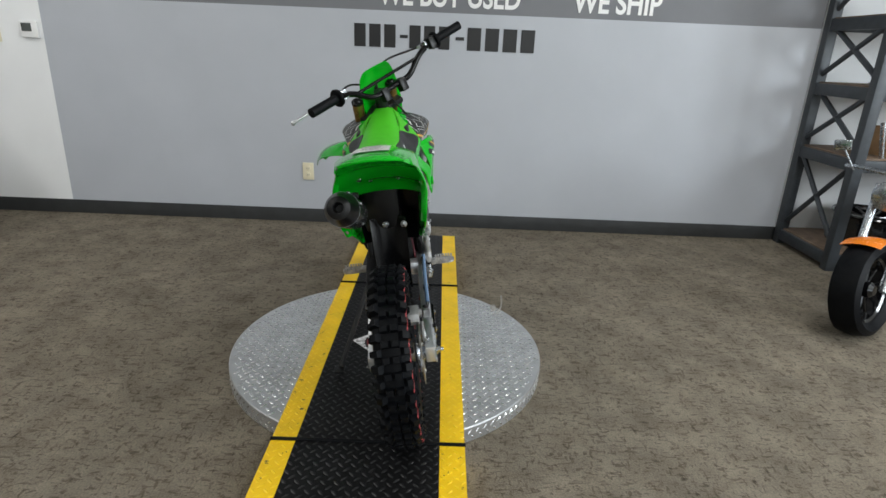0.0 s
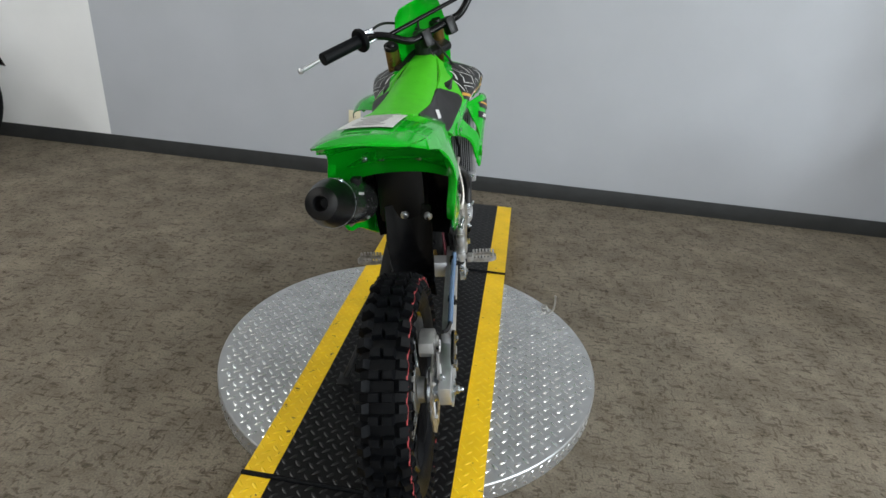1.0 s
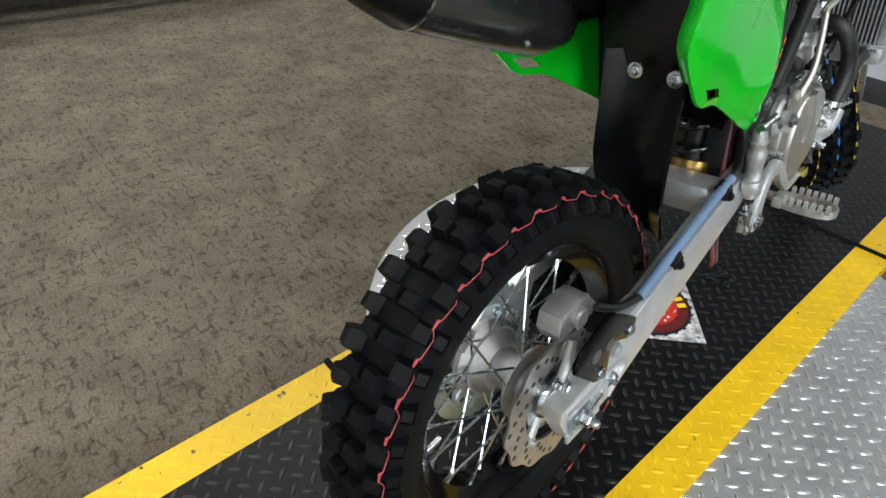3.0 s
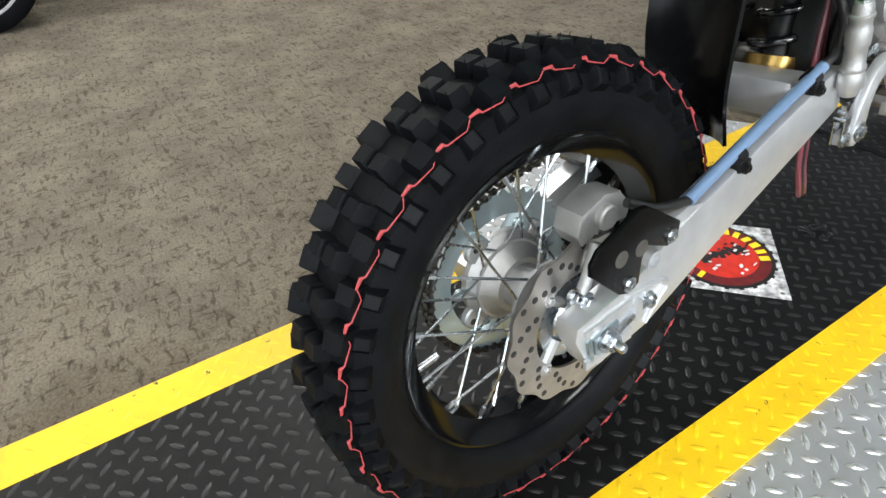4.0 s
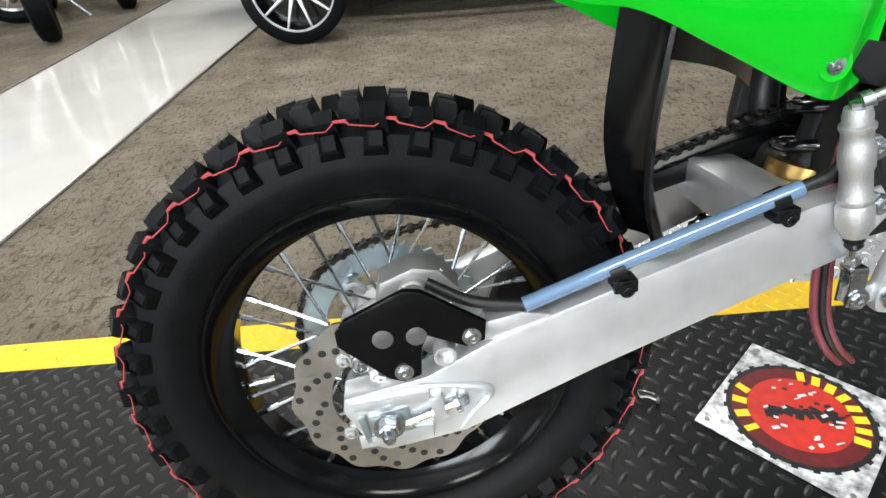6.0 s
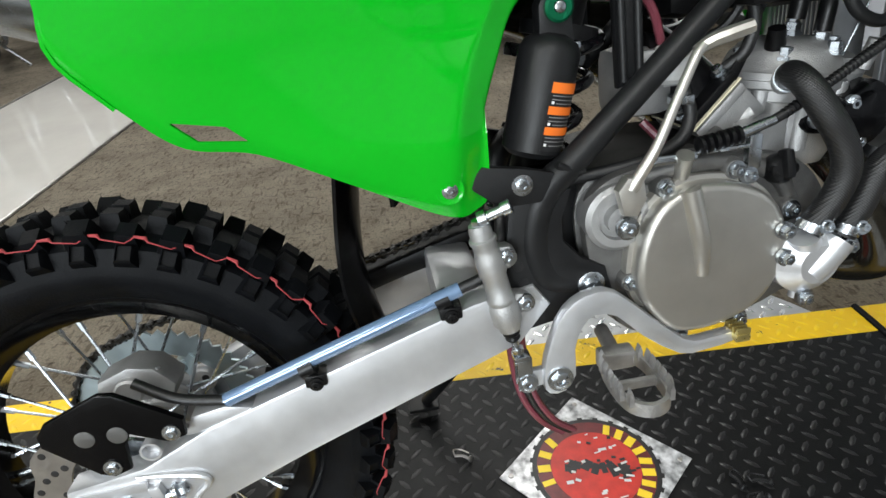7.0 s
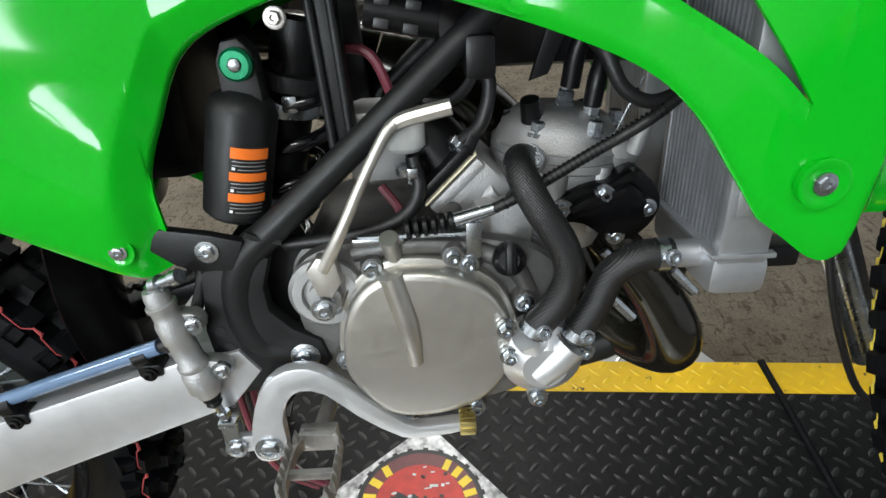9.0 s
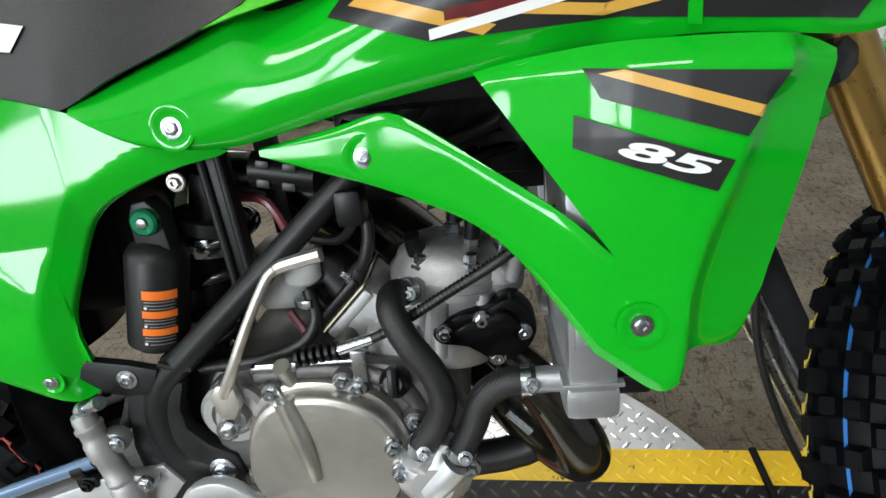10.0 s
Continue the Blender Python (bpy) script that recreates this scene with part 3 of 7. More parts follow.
def stripe(c, radius, x, rows, name, material, parent, phase=0.5, turn=None, amp=0.0034):
    """The coloured broken line on the tyre's shoulder: a long ramp and a step at each block."""
    pts = []
    for i in range(rows):
        for f, d in ((0.0, -0.8), (0.5, 0.0), (0.56, 0.9), (0.8, 1.0), (0.86, 0.2), (0.98, -0.7)):
            a = 2 * math.pi * (i + f + phase) / rows
            r = radius + d * amp
            pts.append((x - d * 0.0012, c.y + r * math.cos(a), c.z + r * math.sin(a)))
    bm = tube(pts, [(0.0005, 0.0008, 0.0019, 0.0012, 0.0006, 0.0005)[i % 6] for i in range(len(pts))], 6, 1, True)
    return part(name, moved(bm, turn) if turn else bm, material, parent)


def spokes(c, count, hub_r, rim_r, hub_x, rim_x, parent, cross=0.5):
    base = None
    for i in range(count):
        s = 1 if i % 2 else -1
        d = 1 if (i // 2) % 2 else -1
        a = 2 * math.pi * i / count
        b = a + d * cross
        p = Vector((c.x + s * hub_x, c.y + hub_r * math.cos(b), c.z + hub_r * math.sin(b)))
        q = Vector((c.x + s * rim_x, c.y + rim_r * math.cos(a), c.z + rim_r * math.sin(a)))
        k = q.lerp(p, 0.11)
        part("spoke", join(tube([p, q], 0.00165, 6, 1), tube([q, k], 0.0031, 6, 1)), "chrome", parent)


# rear wheel
rw = part("rear_wheel", lathe(AX - Vector((0.05, 0, 0)), (1, 0, 0), [(0, 0.024), (0.006, 0.03), (0.016, 0.03), (0.018, 0.05), (0.022, 0.05), (0.026, 0.03), (0.05, 0.026), (0.074, 0.03), (0.078, 0.05), (0.082, 0.05), (0.084, 0.03), (0.1, 0.028)], 40), "cast", bike, "spoked rear wheel with an aluminium hub")
RT, ROWS = 0.2665, 40
tyre(AX, RT, 0.188, 0.049, ROWS, rw, "black knobbly tyre with moulded blocks")
stripe(AX, RT - 0.0152, 0.0364, ROWS, "stripe", "red_line", rw)
rim_p = [(-0.032, 0.1905), (-0.032, 0.182), (-0.024, 0.177), (-0.014, 0.159), (0.014, 0.159), (0.024, 0.177), (0.032, 0.182), (0.032, 0.1905), (0.02, 0.188), (-0.02, 0.188)]
part("rim", lathe(AX, (1, 0, 0), rim_p, 72, True), "rim_black", rw, "gloss black rim")
spokes(AX, 32, 0.045, 0.1605, 0.031, 0.006, rw)
part("valve_stem", join(tube([AX + Vector((0, -0.156, -0.02)), AX + Vector((0, -0.128, -0.0165))], 0.004, 10, 1), lathe(AX + Vector((0, -0.165, -0.0208)), (0, 1, 0.12), [(0, 0.008), (0.006, 0.008), (0.007, 0.005)], 6)), "chrome", rw)

# wave brake disc with holes
bm = bmesh.new()
N = 96
outer = []
for k in range(N):
    a = 2 * math.pi * k / N
    outer.append((AX.y + (0.0925 + 0.0028 * math.cos(12 * a)) * math.cos(a), AX.z + (0.0925 + 0.0028 * math.cos(12 * a)) * math.sin(a)))
inner = [(AX.y + 0.057 * math.cos(2 * math.pi * k / N), AX.z + 0.057 * math.sin(2 * math.pi * k / N)) for k in range(N)]
ring = []
for x in (0.058, 0.0615):
    ring.append([[bm.verts.new((x, *p)) for p in outer], [bm.verts.new((x, *p)) for p in inner]])
for k in range(N):
    q = (k + 1) % N
    for s in (0, 1):
        bm.faces.new((ring[s][0][k], ring[s][0][q], ring[s][1][q], ring[s][1][k]))
    for e in (0, 1):
        bm.faces.new((ring[0][e][k], ring[0][e][q], ring[1][e][q], ring[1][e][k]))
disc = part("brake_disc", bm, "steel", rw, "wavy steel brake disc with drilled holes")
holes = []
for k in range(48):
    a = 2 * math.pi * (k + 0.3 * (k % 4 == 3)) / 48
    rr = (0.0645, 0.072, 0.0795, 0.0868)[k % 4]
    holes.append(lathe((0.0605, AX.y + rr * math.cos(a), AX.z + rr * math.sin(a)), (1, 0, 0), [(0, 0.0038), (0.0011, 0.0038), (0.0012, 0.0033)], 12))
for bm in holes:
    part("drilled_hole", bm, "ink", disc)
part("hub_dish", lathe((0.046, AX.y, AX.z), (1, 0, 0), [(0, 0.05), (0.008, 0.046), (0.01, 0.03), (0.016, 0.026), (0.03, 0.022), (0.034, 0.014)], 36), "chrome", rw, "bright turned hub flange")
spider = []
for k in range(4):
    a = 2 * math.pi * k / 4 + 0.5
    spider.append(tube([(0.055, AX.y + 0.03 * math.cos(a), AX.z + 0.03 * math.sin(a)), (0.057, AX.y + 0.062 * math.cos(a + 0.2), AX.z + 0.062 * math.sin(a + 0.2))], 0.006, 8, 1))
    spider.append(bolt((0.0615, AX.y + 0.06 * math.cos(a + 0.2), AX.z + 0.06 * math.sin(a + 0.2)), (1, 0, 0), 0.0048, 0.004))
for bm in spider:
    part("disc_carrier", bm, "cast", rw)
# sprocket and chain on the far side
teeth = []
for k in range(92):
    a = 2 * math.pi * k / 92
    teeth.append((AX.y + (0.105 if k % 2 else 0.0985) * math.cos(a), AX.z + (0.105 if k % 2 else 0.0985) * math.sin(a)))
bm = bmesh.new()
ring = []
for x in (-0.062, -0.058):
    ring.append([[bm.verts.new((x, *p)) for p in teeth], [bm.verts.new((x, AX.y + 0.074 * math.cos(2 * math.pi * k / 92), AX.z + 0.074 * math.sin(2 * math.pi * k / 92))) for k in range(92)]])
for k in range(92):
    q = (k + 1) % 92
    for s in (0, 1):
        bm.faces.new((ring[s][0][k], ring[s][0][q], ring[s][1][q], ring[s][1][k]))
    for e in (0, 1):
        bm.faces.new((ring[0][e][k], ring[0][e][q], ring[1][e][q], ring[1][e][k]))
part("sprocket", bm, "zinc", rw, "zinc-plated rear sprocket")
spr = []
for k in range(6):
    a = 2 * math.pi * k / 6
    spr.append(bolt((-0.0575, AX.y + 0.062 * math.cos(a), AX.z + 0.062 * math.sin(a)), (1, 0, 0), 0.005, 0.005))
    spr.append(tube([(-0.06, AX.y + 0.03 * math.cos(a), AX.z + 0.03 * math.sin(a)), (-0.06, AX.y + 0.08 * math.cos(a), AX.z + 0.08 * math.sin(a))], [0.02, 0.012], 10, 1, squash=0.16))
for bm in spr:
    part("sprocket_arm", bm, "zinc", rw)
part("sprocket_hub", lathe((-0.063, AX.y, AX.z), (1, 0, 0), [(0, 0.052), (0.004, 0.058), (0.012, 0.058), (0.017, 0.053), (0.028, 0.043), (0.04, 0.034)], 44), "cast", rw)
for k in range(4):
    a = 2 * math.pi * k / 4 + 0.62
    lug = part("hub_lug", lathe((-0.057, AX.y + 0.06 * math.cos(a), AX.z + 0.06 * math.sin(a)), (1, 0, 0), [(0, 0.016), (0.006, 0.0155), (0.008, 0.0135)], 20), "cast", rw)
    part("lug_hole", lathe((-0.0495, AX.y + 0.066 * math.cos(a), AX.z + 0.066 * math.sin(a)), (1, 0, 0), [(0, 0.0042), (0.0008, 0.0042)], 12), "ink", lug)
chain_pts = [(-0.06, 0.50, 0.462), (-0.06, 0.378, 0.429), (-0.06, 0.274, 0.3985), (-0.06, 0.15, 0.3725), (-0.06, 0.0723, 0.3645), (-0.06, 0.005, 0.357)]
chain_pts += [(-0.06, AX.y + 0.1035 * math.cos(a), AX.z + 0.1035 * math.sin(a)) for a in np.linspace(2.05, 4.75, 14)]
chain_pts += [(-0.06, 0.12, 0.185), (-0.06, 0.26, 0.262), (-0.06, 0.42, 0.385)]
links = []
line = even(chain_pts, 104)
for i, (a, b) in enumerate(zip(line, line[1:])):
    w = 0.0062 if i % 2 else 0.0042
    for s in (-1, 1):
        o = Vector((s * w, 0, 0))
        links.append(tube([a + o, a.lerp(b, 0.5) + o, b + o], [0.0055, 0.0036, 0.0055], 8, 1, squash=0.26))
    links.append(lathe(a - Vector((0.0078, 0, 0)), (1, 0, 0), [(0, 0.0028), (0.0028, 0.003), (0.003, 0.0046), (0.0126, 0.0046), (0.0128, 0.003), (0.0156, 0.0028)], 10))
tagged(part("chain", join(*links), "chain", bike, "dark steel drive chain"), kind="stuff")
part("chain_slider", prism([(0.13, 0.338), (0.2, 0.366), (0.36, 0.412), (0.42, 0.425), (0.42, 0.4), (0.3, 0.372), (0.14, 0.326)], -0.104, -0.05, 0.004), "black", bike, "black plastic chain slider")
part("chain_guide", prism([(0.10, 0.235), (0.2, 0.26), (0.2, 0.30), (0.12, 0.29)], -0.075, -0.045, 0.004), "black", bike)

# swingarm
ARM = [(-0.046, 0.262), (-0.043, 0.277), (0.03, 0.289), (0.095, 0.32), (0.35, 0.402), (0.405, 0.412), (0.42, 0.39), (0.39, 0.354), (0.18, 0.274), (0.06, 0.224), (-0.012, 0.2135), (-0.028, 0.2205)]
for s in (1, -1):
    part("swingarm_beam", prism(ARM if s > 0 else [(y, z - 0.012) for y, z in ARM], s * 0.07, s * 0.098, 0.0035), "alu", bike, "brushed aluminium swingarm beam")
part("swingarm_bridge", box((0, 0.345, 0.38), (0.15, 0.05, 0.045), 0.008), "alu", bike)
part("pivot_tube", tube([(-0.06, 0.41, 0.395), (0.06, 0.41, 0.395)], 0.018, 20, 1), "case", bike)
for z0, z1 in ((0.219, 0.2335), (0.2605, 0.271)):
    part("axle_slot_edge", prism([(-0.036, z0 + 0.004), (-0.036, z1 + 0.001), (0.03, z1 + 0.006), (0.03, z0 + 0.007)], 0.0975, 0.1025, 0.0012), "alu", bike)
part("axle_block", join(box((0.0985, -0.006, 0.246), (0.008, 0.036, 0.025), 0.002, pose(0, 0, 0, 8, 0, 0)), box((0.1005, -0.029, 0.243), (0.004, 0.006, 0.03), 0.001, pose(0, 0, 0, 8, 0, 0))), "zinc", bike)
part("adjuster_lug", box((0.099, 0.037, 0.2585), (0.012, 0.012, 0.026), 0.003, pose(0, 0, 0, 10, 0, 0)), "alu", bike)
part("axle_nut", join(bolt((0.105, -0.0075, 0.2475), (1, 0, 0), 0.0095, 0.009), lathe((0.112, -0.0075, 0.2475), (1, 0, 0), [(0, 0.0055), (0.01, 0.0055), (0.012, 0.004)], 16)), "chrome", bike, "zinc rear axle nut")
part("adjuster_bolt", join(tube([(0.1, -0.01, 0.24), (0.1, 0.06, 0.262)], 0.0045, 8, 1), bolt((0.1, 0.055, 0.26), (0, 1, 0.3), 0.0065, 0.007)), "chrome", bike)
part("weld_bead", tube([(0.098, 0.022, 0.2815), (0.099, 0.05, 0.2785), (0.0995, 0.078, 0.272), (0.0995, 0.083, 0.263), (0.0995, 0.07, 0.25), (0.0985, 0.055, 0.229)], [0.002, 0.003, 0.0036, 0.0036, 0.0032, 0.0025], 8, 6), "alu", bike)
part("chain_guard_plate", prism([(0.075, 0.315), (0.085, 0.335), (0.115, 0.34), (0.15, 0.332), (0.145, 0.325), (0.1, 0.318)], 0.074, 0.096, 0.003), "alu", bike)

# caliper, guard and brake line
cal = part("brake_caliper", join(prism([(-0.006, 0.345), (0.0, 0.366), (0.03, 0.377), (0.052, 0.372), (0.068, 0.352), (0.062, 0.338), (0.025, 0.34), (0.0, 0.332)], 0.03, 0.064, 0.004), lathe((0.064, 0.028, 0.355), (1, 0, 0), [(0, 0.013), (0.006, 0.013), (0.008, 0.011)], 24),
                                 tube([(0.07, 0.012, 0.335), (0.072, -0.004, 0.3), (0.072, -0.018, 0.283)], 0.0065, 10, 4)), "cast", bike, "grey cast rear brake caliper")
part("caliper_rib", join(*[tube([(0.059, y, 0.336), (0.06, y + 0.012, 0.358), (0.058, y + 0.018, 0.37)], 0.0028, 8, 3) for y in (0.022, 0.036)]), "alu", cal)
part("pin_bolt", join(bolt((0.078, -0.01, 0.281), (1, 0, 0), 0.007, 0.006), bolt((0.078, -0.026, 0.296), (1, 0, 0), 0.0055, 0.006)), "chrome", cal)
GUARD = [(0.021, 0.381), (0.034, 0.379), (0.084, 0.343), (0.082, 0.326), (0.066, 0.322), (0.036, 0.337), (0.03, 0.326), (0.027, 0.3), (0.012, 0.295), (0.0, 0.3), (-0.037, 0.338), (-0.037, 0.35), (-0.028, 0.361)]
part("caliper_guard", prism(GUARD, 0.102, 0.109, 0.0026), "flap_black", bike, "black moulded caliper guard")
for y, z in ((0.071, 0.332), (0.013, 0.306)):
    part("guard_bolt", bolt((0.109, y, z), (1, 0, 0), 0.0055, 0.003), "chrome", bike)
part("guard_hole", join(*[lathe((0.1086, y, z), (1, 0, 0), [(0, 0.0085), (0.0008, 0.0085), (0.001, 0.0075)], 20) for y, z in ((0.0, 0.340), (0.027, 0.339))]), "case", bike)
part("hose_ferrule", lathe((0.095, 0.048, 0.315), (1, 0, 0), [(0, 0.0095), (0.014, 0.0095), (0.014, 0.0075), (0.006, 0.007)], 24), "alu", bike)
part("blue_sleeve", tube([(0.092, 0.118, 0.344), (0.092, 0.22, 0.378), (0.094, 0.34, 0.418)], 0.0068, 14, 4), "blue_tube", bike, "clear blue sleeve over the brake line")
part("brake_line", tube([(0.08, 0.04, 0.37), (0.088, 0.075, 0.352), (0.092, 0.118, 0.344)], 0.005, 10, 6), "hose", bike)
part("brake_line", tube([(0.094, 0.34, 0.418), (0.095, 0.365, 0.43), (0.088, 0.38, 0.46), (0.07, 0.385, 0.49)], 0.005, 10, 6), "hose", bike)
for y, z in ((0.197, 0.365), (0.325, 0.41)):
    part("line_clamp", join(lathe((0.092, y - 0.008, z - 0.003), (0, 1, 0.34), [(0, 0.0098), (0.013, 0.0098)], 20), box((0.092, y + 0.004, z - 0.012), (0.018, 0.02, 0.012), 0.002), bolt((0.102, y + 0.004, z - 0.014), (1, 0, 0), 0.0045, 0.003)), "black", bike)

# mud flap and rear inner fender
flap = []
for y, z, x0, x1 in ((0.258, 0.59, -0.064, 0.054), (0.247, 0.52, -0.062, 0.052), (0.238, 0.45, -0.06, 0.051), (0.238, 0.40, -0.048, 0.05), (0.25, 0.345, -0.028, 0.05)):
    flap.append([(x0 + (x1 - x0) * (x + 1) / 2, y + 0.02 * (1 - x * x), z) for x in np.linspace(-1, 1, 11)])
part("mud_flap", loft([even(c, 20, 6) for c in zip(*flap)], 0.004), "flap_black", bike, "black plastic mud flap")
inner = [[(x, y + 0.03 * math.cos(x * 14), z) for x in np.linspace(-w, w, 9)] for y, z, w in ((0.285, 0.5, 0.09), (0.29, 0.62, 0.1), (0.275, 0.68, 0.104), (0.205, 0.715, 0.106))]
part("inner_fender", loft(inner, 0.004), "flap_black", bike, "black plastic inner fender")
for x in (-0.012, 0.046):
    part("inner_bolt", bolt((x, 0.244 if x < 0 else 0.232, 0.572), (0, -1, 0), 0.007, 0.004), "chrome", bike)

# side panels
EDGE = [Vector(q) for q in ((0.365, 0.5), (0.371, 0.555), (0.386, 0.60), (0.412, 0.648), (0.47, 0.675), (0.54, 0.69), (0.63, 0.712), (0.715, 0.728), (0.79, 0.738))]


def edge_turn(y, z, wide=0.022):
    """How far inside the turned-in band along the lower front edge a place lies."""
    p, near = Vector((y, z)), 1.0
    for a, c in zip(EDGE, EDGE[1:]):
        d = c - a
        k = max(0.0, min(1.0, (p - a).dot(d) / d.length_squared))
        near = min(near, (p - a - d * k).length)
    return max(0.0, wide - near)


def plate_x(y, z):
    w = 0.098 + 0.02 * math.sin(max(0, min(1, (0.40 - y) / 0.5)) * 2.4)
    crease = float(np.interp(y, [-0.1, 0.1, 0.25, 0.31, 0.352], [0.80, 0.735, 0.675, 0.64, 0.598]))
    w -= 0.13 * max(0.0, crease - z - 0.004) + 0.2 * max(0, 0.56 - z) ** 1.4 + 0.5 * edge_turn(y, z)
    rim = float(np.interp(y, [-0.1, 0.0, 0.1, 0.2, 0.3, 0.4], [0.092, 0.1, 0.103, 0.1, 0.094, 0.092]))
    top = float(np.interp(y, [-0.1, 0.0, 0.1, 0.2, 0.3, 0.4], [0.843, 0.832, 0.817, 0.798, 0.765, 0.735]))
    k = max(0.0, min(1.0, (z - top + 0.1) / 0.1)) ** 1.6
    out = max(0.0, min(1.0, (y - 0.2) / 0.13)) * max(0.0, min(1.0, (0.63 - z) / 0.08))
    return w * (1 - k) + rim * k + 0.0155 * out


def cut_hole(bm, ring):
    """Cuts an opening with the outline ring, in (y, z), through a panel."""
    mid = Vector((0, sum(p[0] for p in ring) / len(ring), sum(p[1] for p in ring) / len(ring)))
    sides = []
    for a, b in zip(ring, ring[1:] + ring[:1]):
        n = Vector((0, -(b[1] - a[1]), b[0] - a[0])).normalized()
        if (mid - Vector((0, *a))).dot(n) < 0:
            n = -n
        sides.append((Vector((0, *a)), n))
        near = [f for f in bm.faces if (Vector((0, *f.calc_center_median()[1:])) - mid).length < 0.05]
        geom = near + list({e for f in near for e in f.edges}) + list({v for f in near for v in f.verts})
        bmesh.ops.bisect_plane(bm, geom=geom, plane_co=(0, *a), plane_no=n)
    gone = [f for f in bm.faces if all((Vector((0, *f.calc_center_median()[1:])) - p).dot(n) > 0 for p, n in sides)]
    bmesh.ops.delete(bm, geom=gone, context="FACES")


for s, wide in ((1, 0.016), (-1, 0.03)):
    low = [(-0.085, 0.82), (0.0, 0.795), (0.05, 0.768), (0.088, 0.722), (0.093, 0.68), (0.088, 0.645), (0.12, 0.603), (0.152, 0.574), (0.2, 0.562), (0.26, 0.53), (0.335, 0.489), (0.365, 0.49), (0.374, 0.506), (0.371, 0.555), (0.386, 0.60), (0.412, 0.648), (0.47, 0.675), (0.52, 0.686)]
    top = [(-0.086, 0.84), (0.0, 0.8315), (0.05, 0.825), (0.1, 0.817), (0.13, 0.813), (0.16, 0.806), (0.19, 0.799), (0.22, 0.79), (0.26, 0.775), (0.3, 0.762), (0.33, 0.752), (0.35, 0.746), (0.37, 0.742), (0.385, 0.738), (0.4, 0.733), (0.42, 0.726), (0.47, 0.704), (0.53, 0.69)]
    bm = skin(low, top, lambda y, z: plate_x(y, z) + wide * max(0.0, min(1.0, (0.4 - y) / 0.25)) * max(0.0, min(1.0, (0.80 - z) / 0.1)), 0.0035, 90, 40, 6, s, True, (1, 0))
    cut_hole(bm, [(0.147, 0.594), (0.162, 0.578), (0.197, 0.573), (0.184, 0.586)])
    edge = even([(0, *q) for q in ((0.0, 0.797), (0.05, 0.768), (0.088, 0.722), (0.093, 0.68), (0.088, 0.645), (0.115, 0.608))], 24)
    fl = [[(s * (plate_x(q.y, q.z) + wide * max(0.0, min(1.0, (0.4 - q.y) / 0.25)) * max(0.0, min(1.0, (0.80 - q.z) / 0.1)) - 0.001 - d * 0.014), q.y + 0.008 * d * d + 0.001, q.z + 0.004 * d) for d in np.linspace(0, 1, 6)] for q in edge]
    part("panel_flange", loft(fl, 0.003), "green", bike)
    part("side_panel", bm, "green", bike, "glossy green number-plate side panel")
    part("panel_recess", lathe((s * 0.1068, 0.339, 0.5125), (s, 0, 0), [(-0.002, 0.012), (0.0009, 0.012), (0.0011, 0.0112), (0.0002, 0.0095)], 28), "green", bike)
    part("panel_bolt", bolt((s * 0.1073, 0.339, 0.5125), (s, 0, 0), 0.0046, 0.0022), "chrome", bike)

# tank cover with graphics
def tank_x(y, z):
    w = float(np.interp(y, [0.4, 0.5, 0.62, 0.75, 0.9, 0.97], [0.096, 0.11, 0.126, 0.143, 0.165, 0.15]))
    w += 0.014 * max(0.0, min(1.0, (z - 0.745) / 0.045)) * max(0.0, min(1.0, (y - 0.58) / 0.14))
    crown = float(np.interp(y, [0.545, 0.63, 0.715, 0.78, 0.85, 0.93, 0.972], [0.774, 0.809, 0.836, 0.847, 0.852, 0.842, 0.796]))
    q = max(0.0, min(1.0, (z - crown + 0.068) / 0.068))
    fold = max(0.0, min(1.0, (y - 0.56) / 0.08)) * (w - 0.066) * q ** 2.4
    return w - fold - (1.0 - 0.5 * max(0.0, min(1.0, (y - 0.44) / 0.1))) * max(0.0, min(1.0, (0.66 - y) / 0.08)) * max(0, z - (0.725 + (y - 0.5) * 0.12)) ** 1.25 - 0.5 * edge_turn(y, z, 0.02)


TL = [(0.418, 0.726), (0.47, 0.701), (0.54, 0.694), (0.63, 0.713), (0.715, 0.728), (0.78, 0.738), (0.85, 0.741), (0.93, 0.733), (0.965, 0.742)]
TT = [(0.419, 0.731), (0.47, 0.75), (0.545, 0.774), (0.63, 0.809), (0.715, 0.836), (0.78, 0.847), (0.85, 0.852), (0.93, 0.842), (0.972, 0.796)]
for s in (1, -1):
    part("tank_cover", skin(TL, TT, tank_x, 0.0035, 90, 30, 5, s, False, (1, 1)), "green", bike, "glossy green tank cover with black and gold graphics")
    part("cover_recess", lathe((s * 0.1105, 0.502, 0.712), (s, 0, 0), [(-0.004, 0.0165), (0.0014, 0.0165), (0.0017, 0.0155), (0.0009, 0.0115), (0.0, 0.009)], 36), "green", bike)
    part("cover_bolt", bolt((s * 0.1107, 0.502, 0.712), (s, 0, 0), 0.0052, 0.0024), "chrome", bike)


def decal(pts, xf, name, material, off, s=1, nu=36, nv=18):
    """A sticker on a panel: four corners in (y, z), laid on the panel's surface."""
    a, b, c, d = [Vector((0, *p)) for p in pts]
    rows = []
    for i in range(nu):
        p, q = a.lerp(b, i / (nu - 1)), d.lerp(c, i / (nu - 1))
        rows.append([(s * (xf(v.y, v.z) + off), v.y, v.z) for v in (p.lerp(q, k / (nv - 1)) for k in range(nv))])
    return part(name, loft(rows, 0.0004), material, bike)


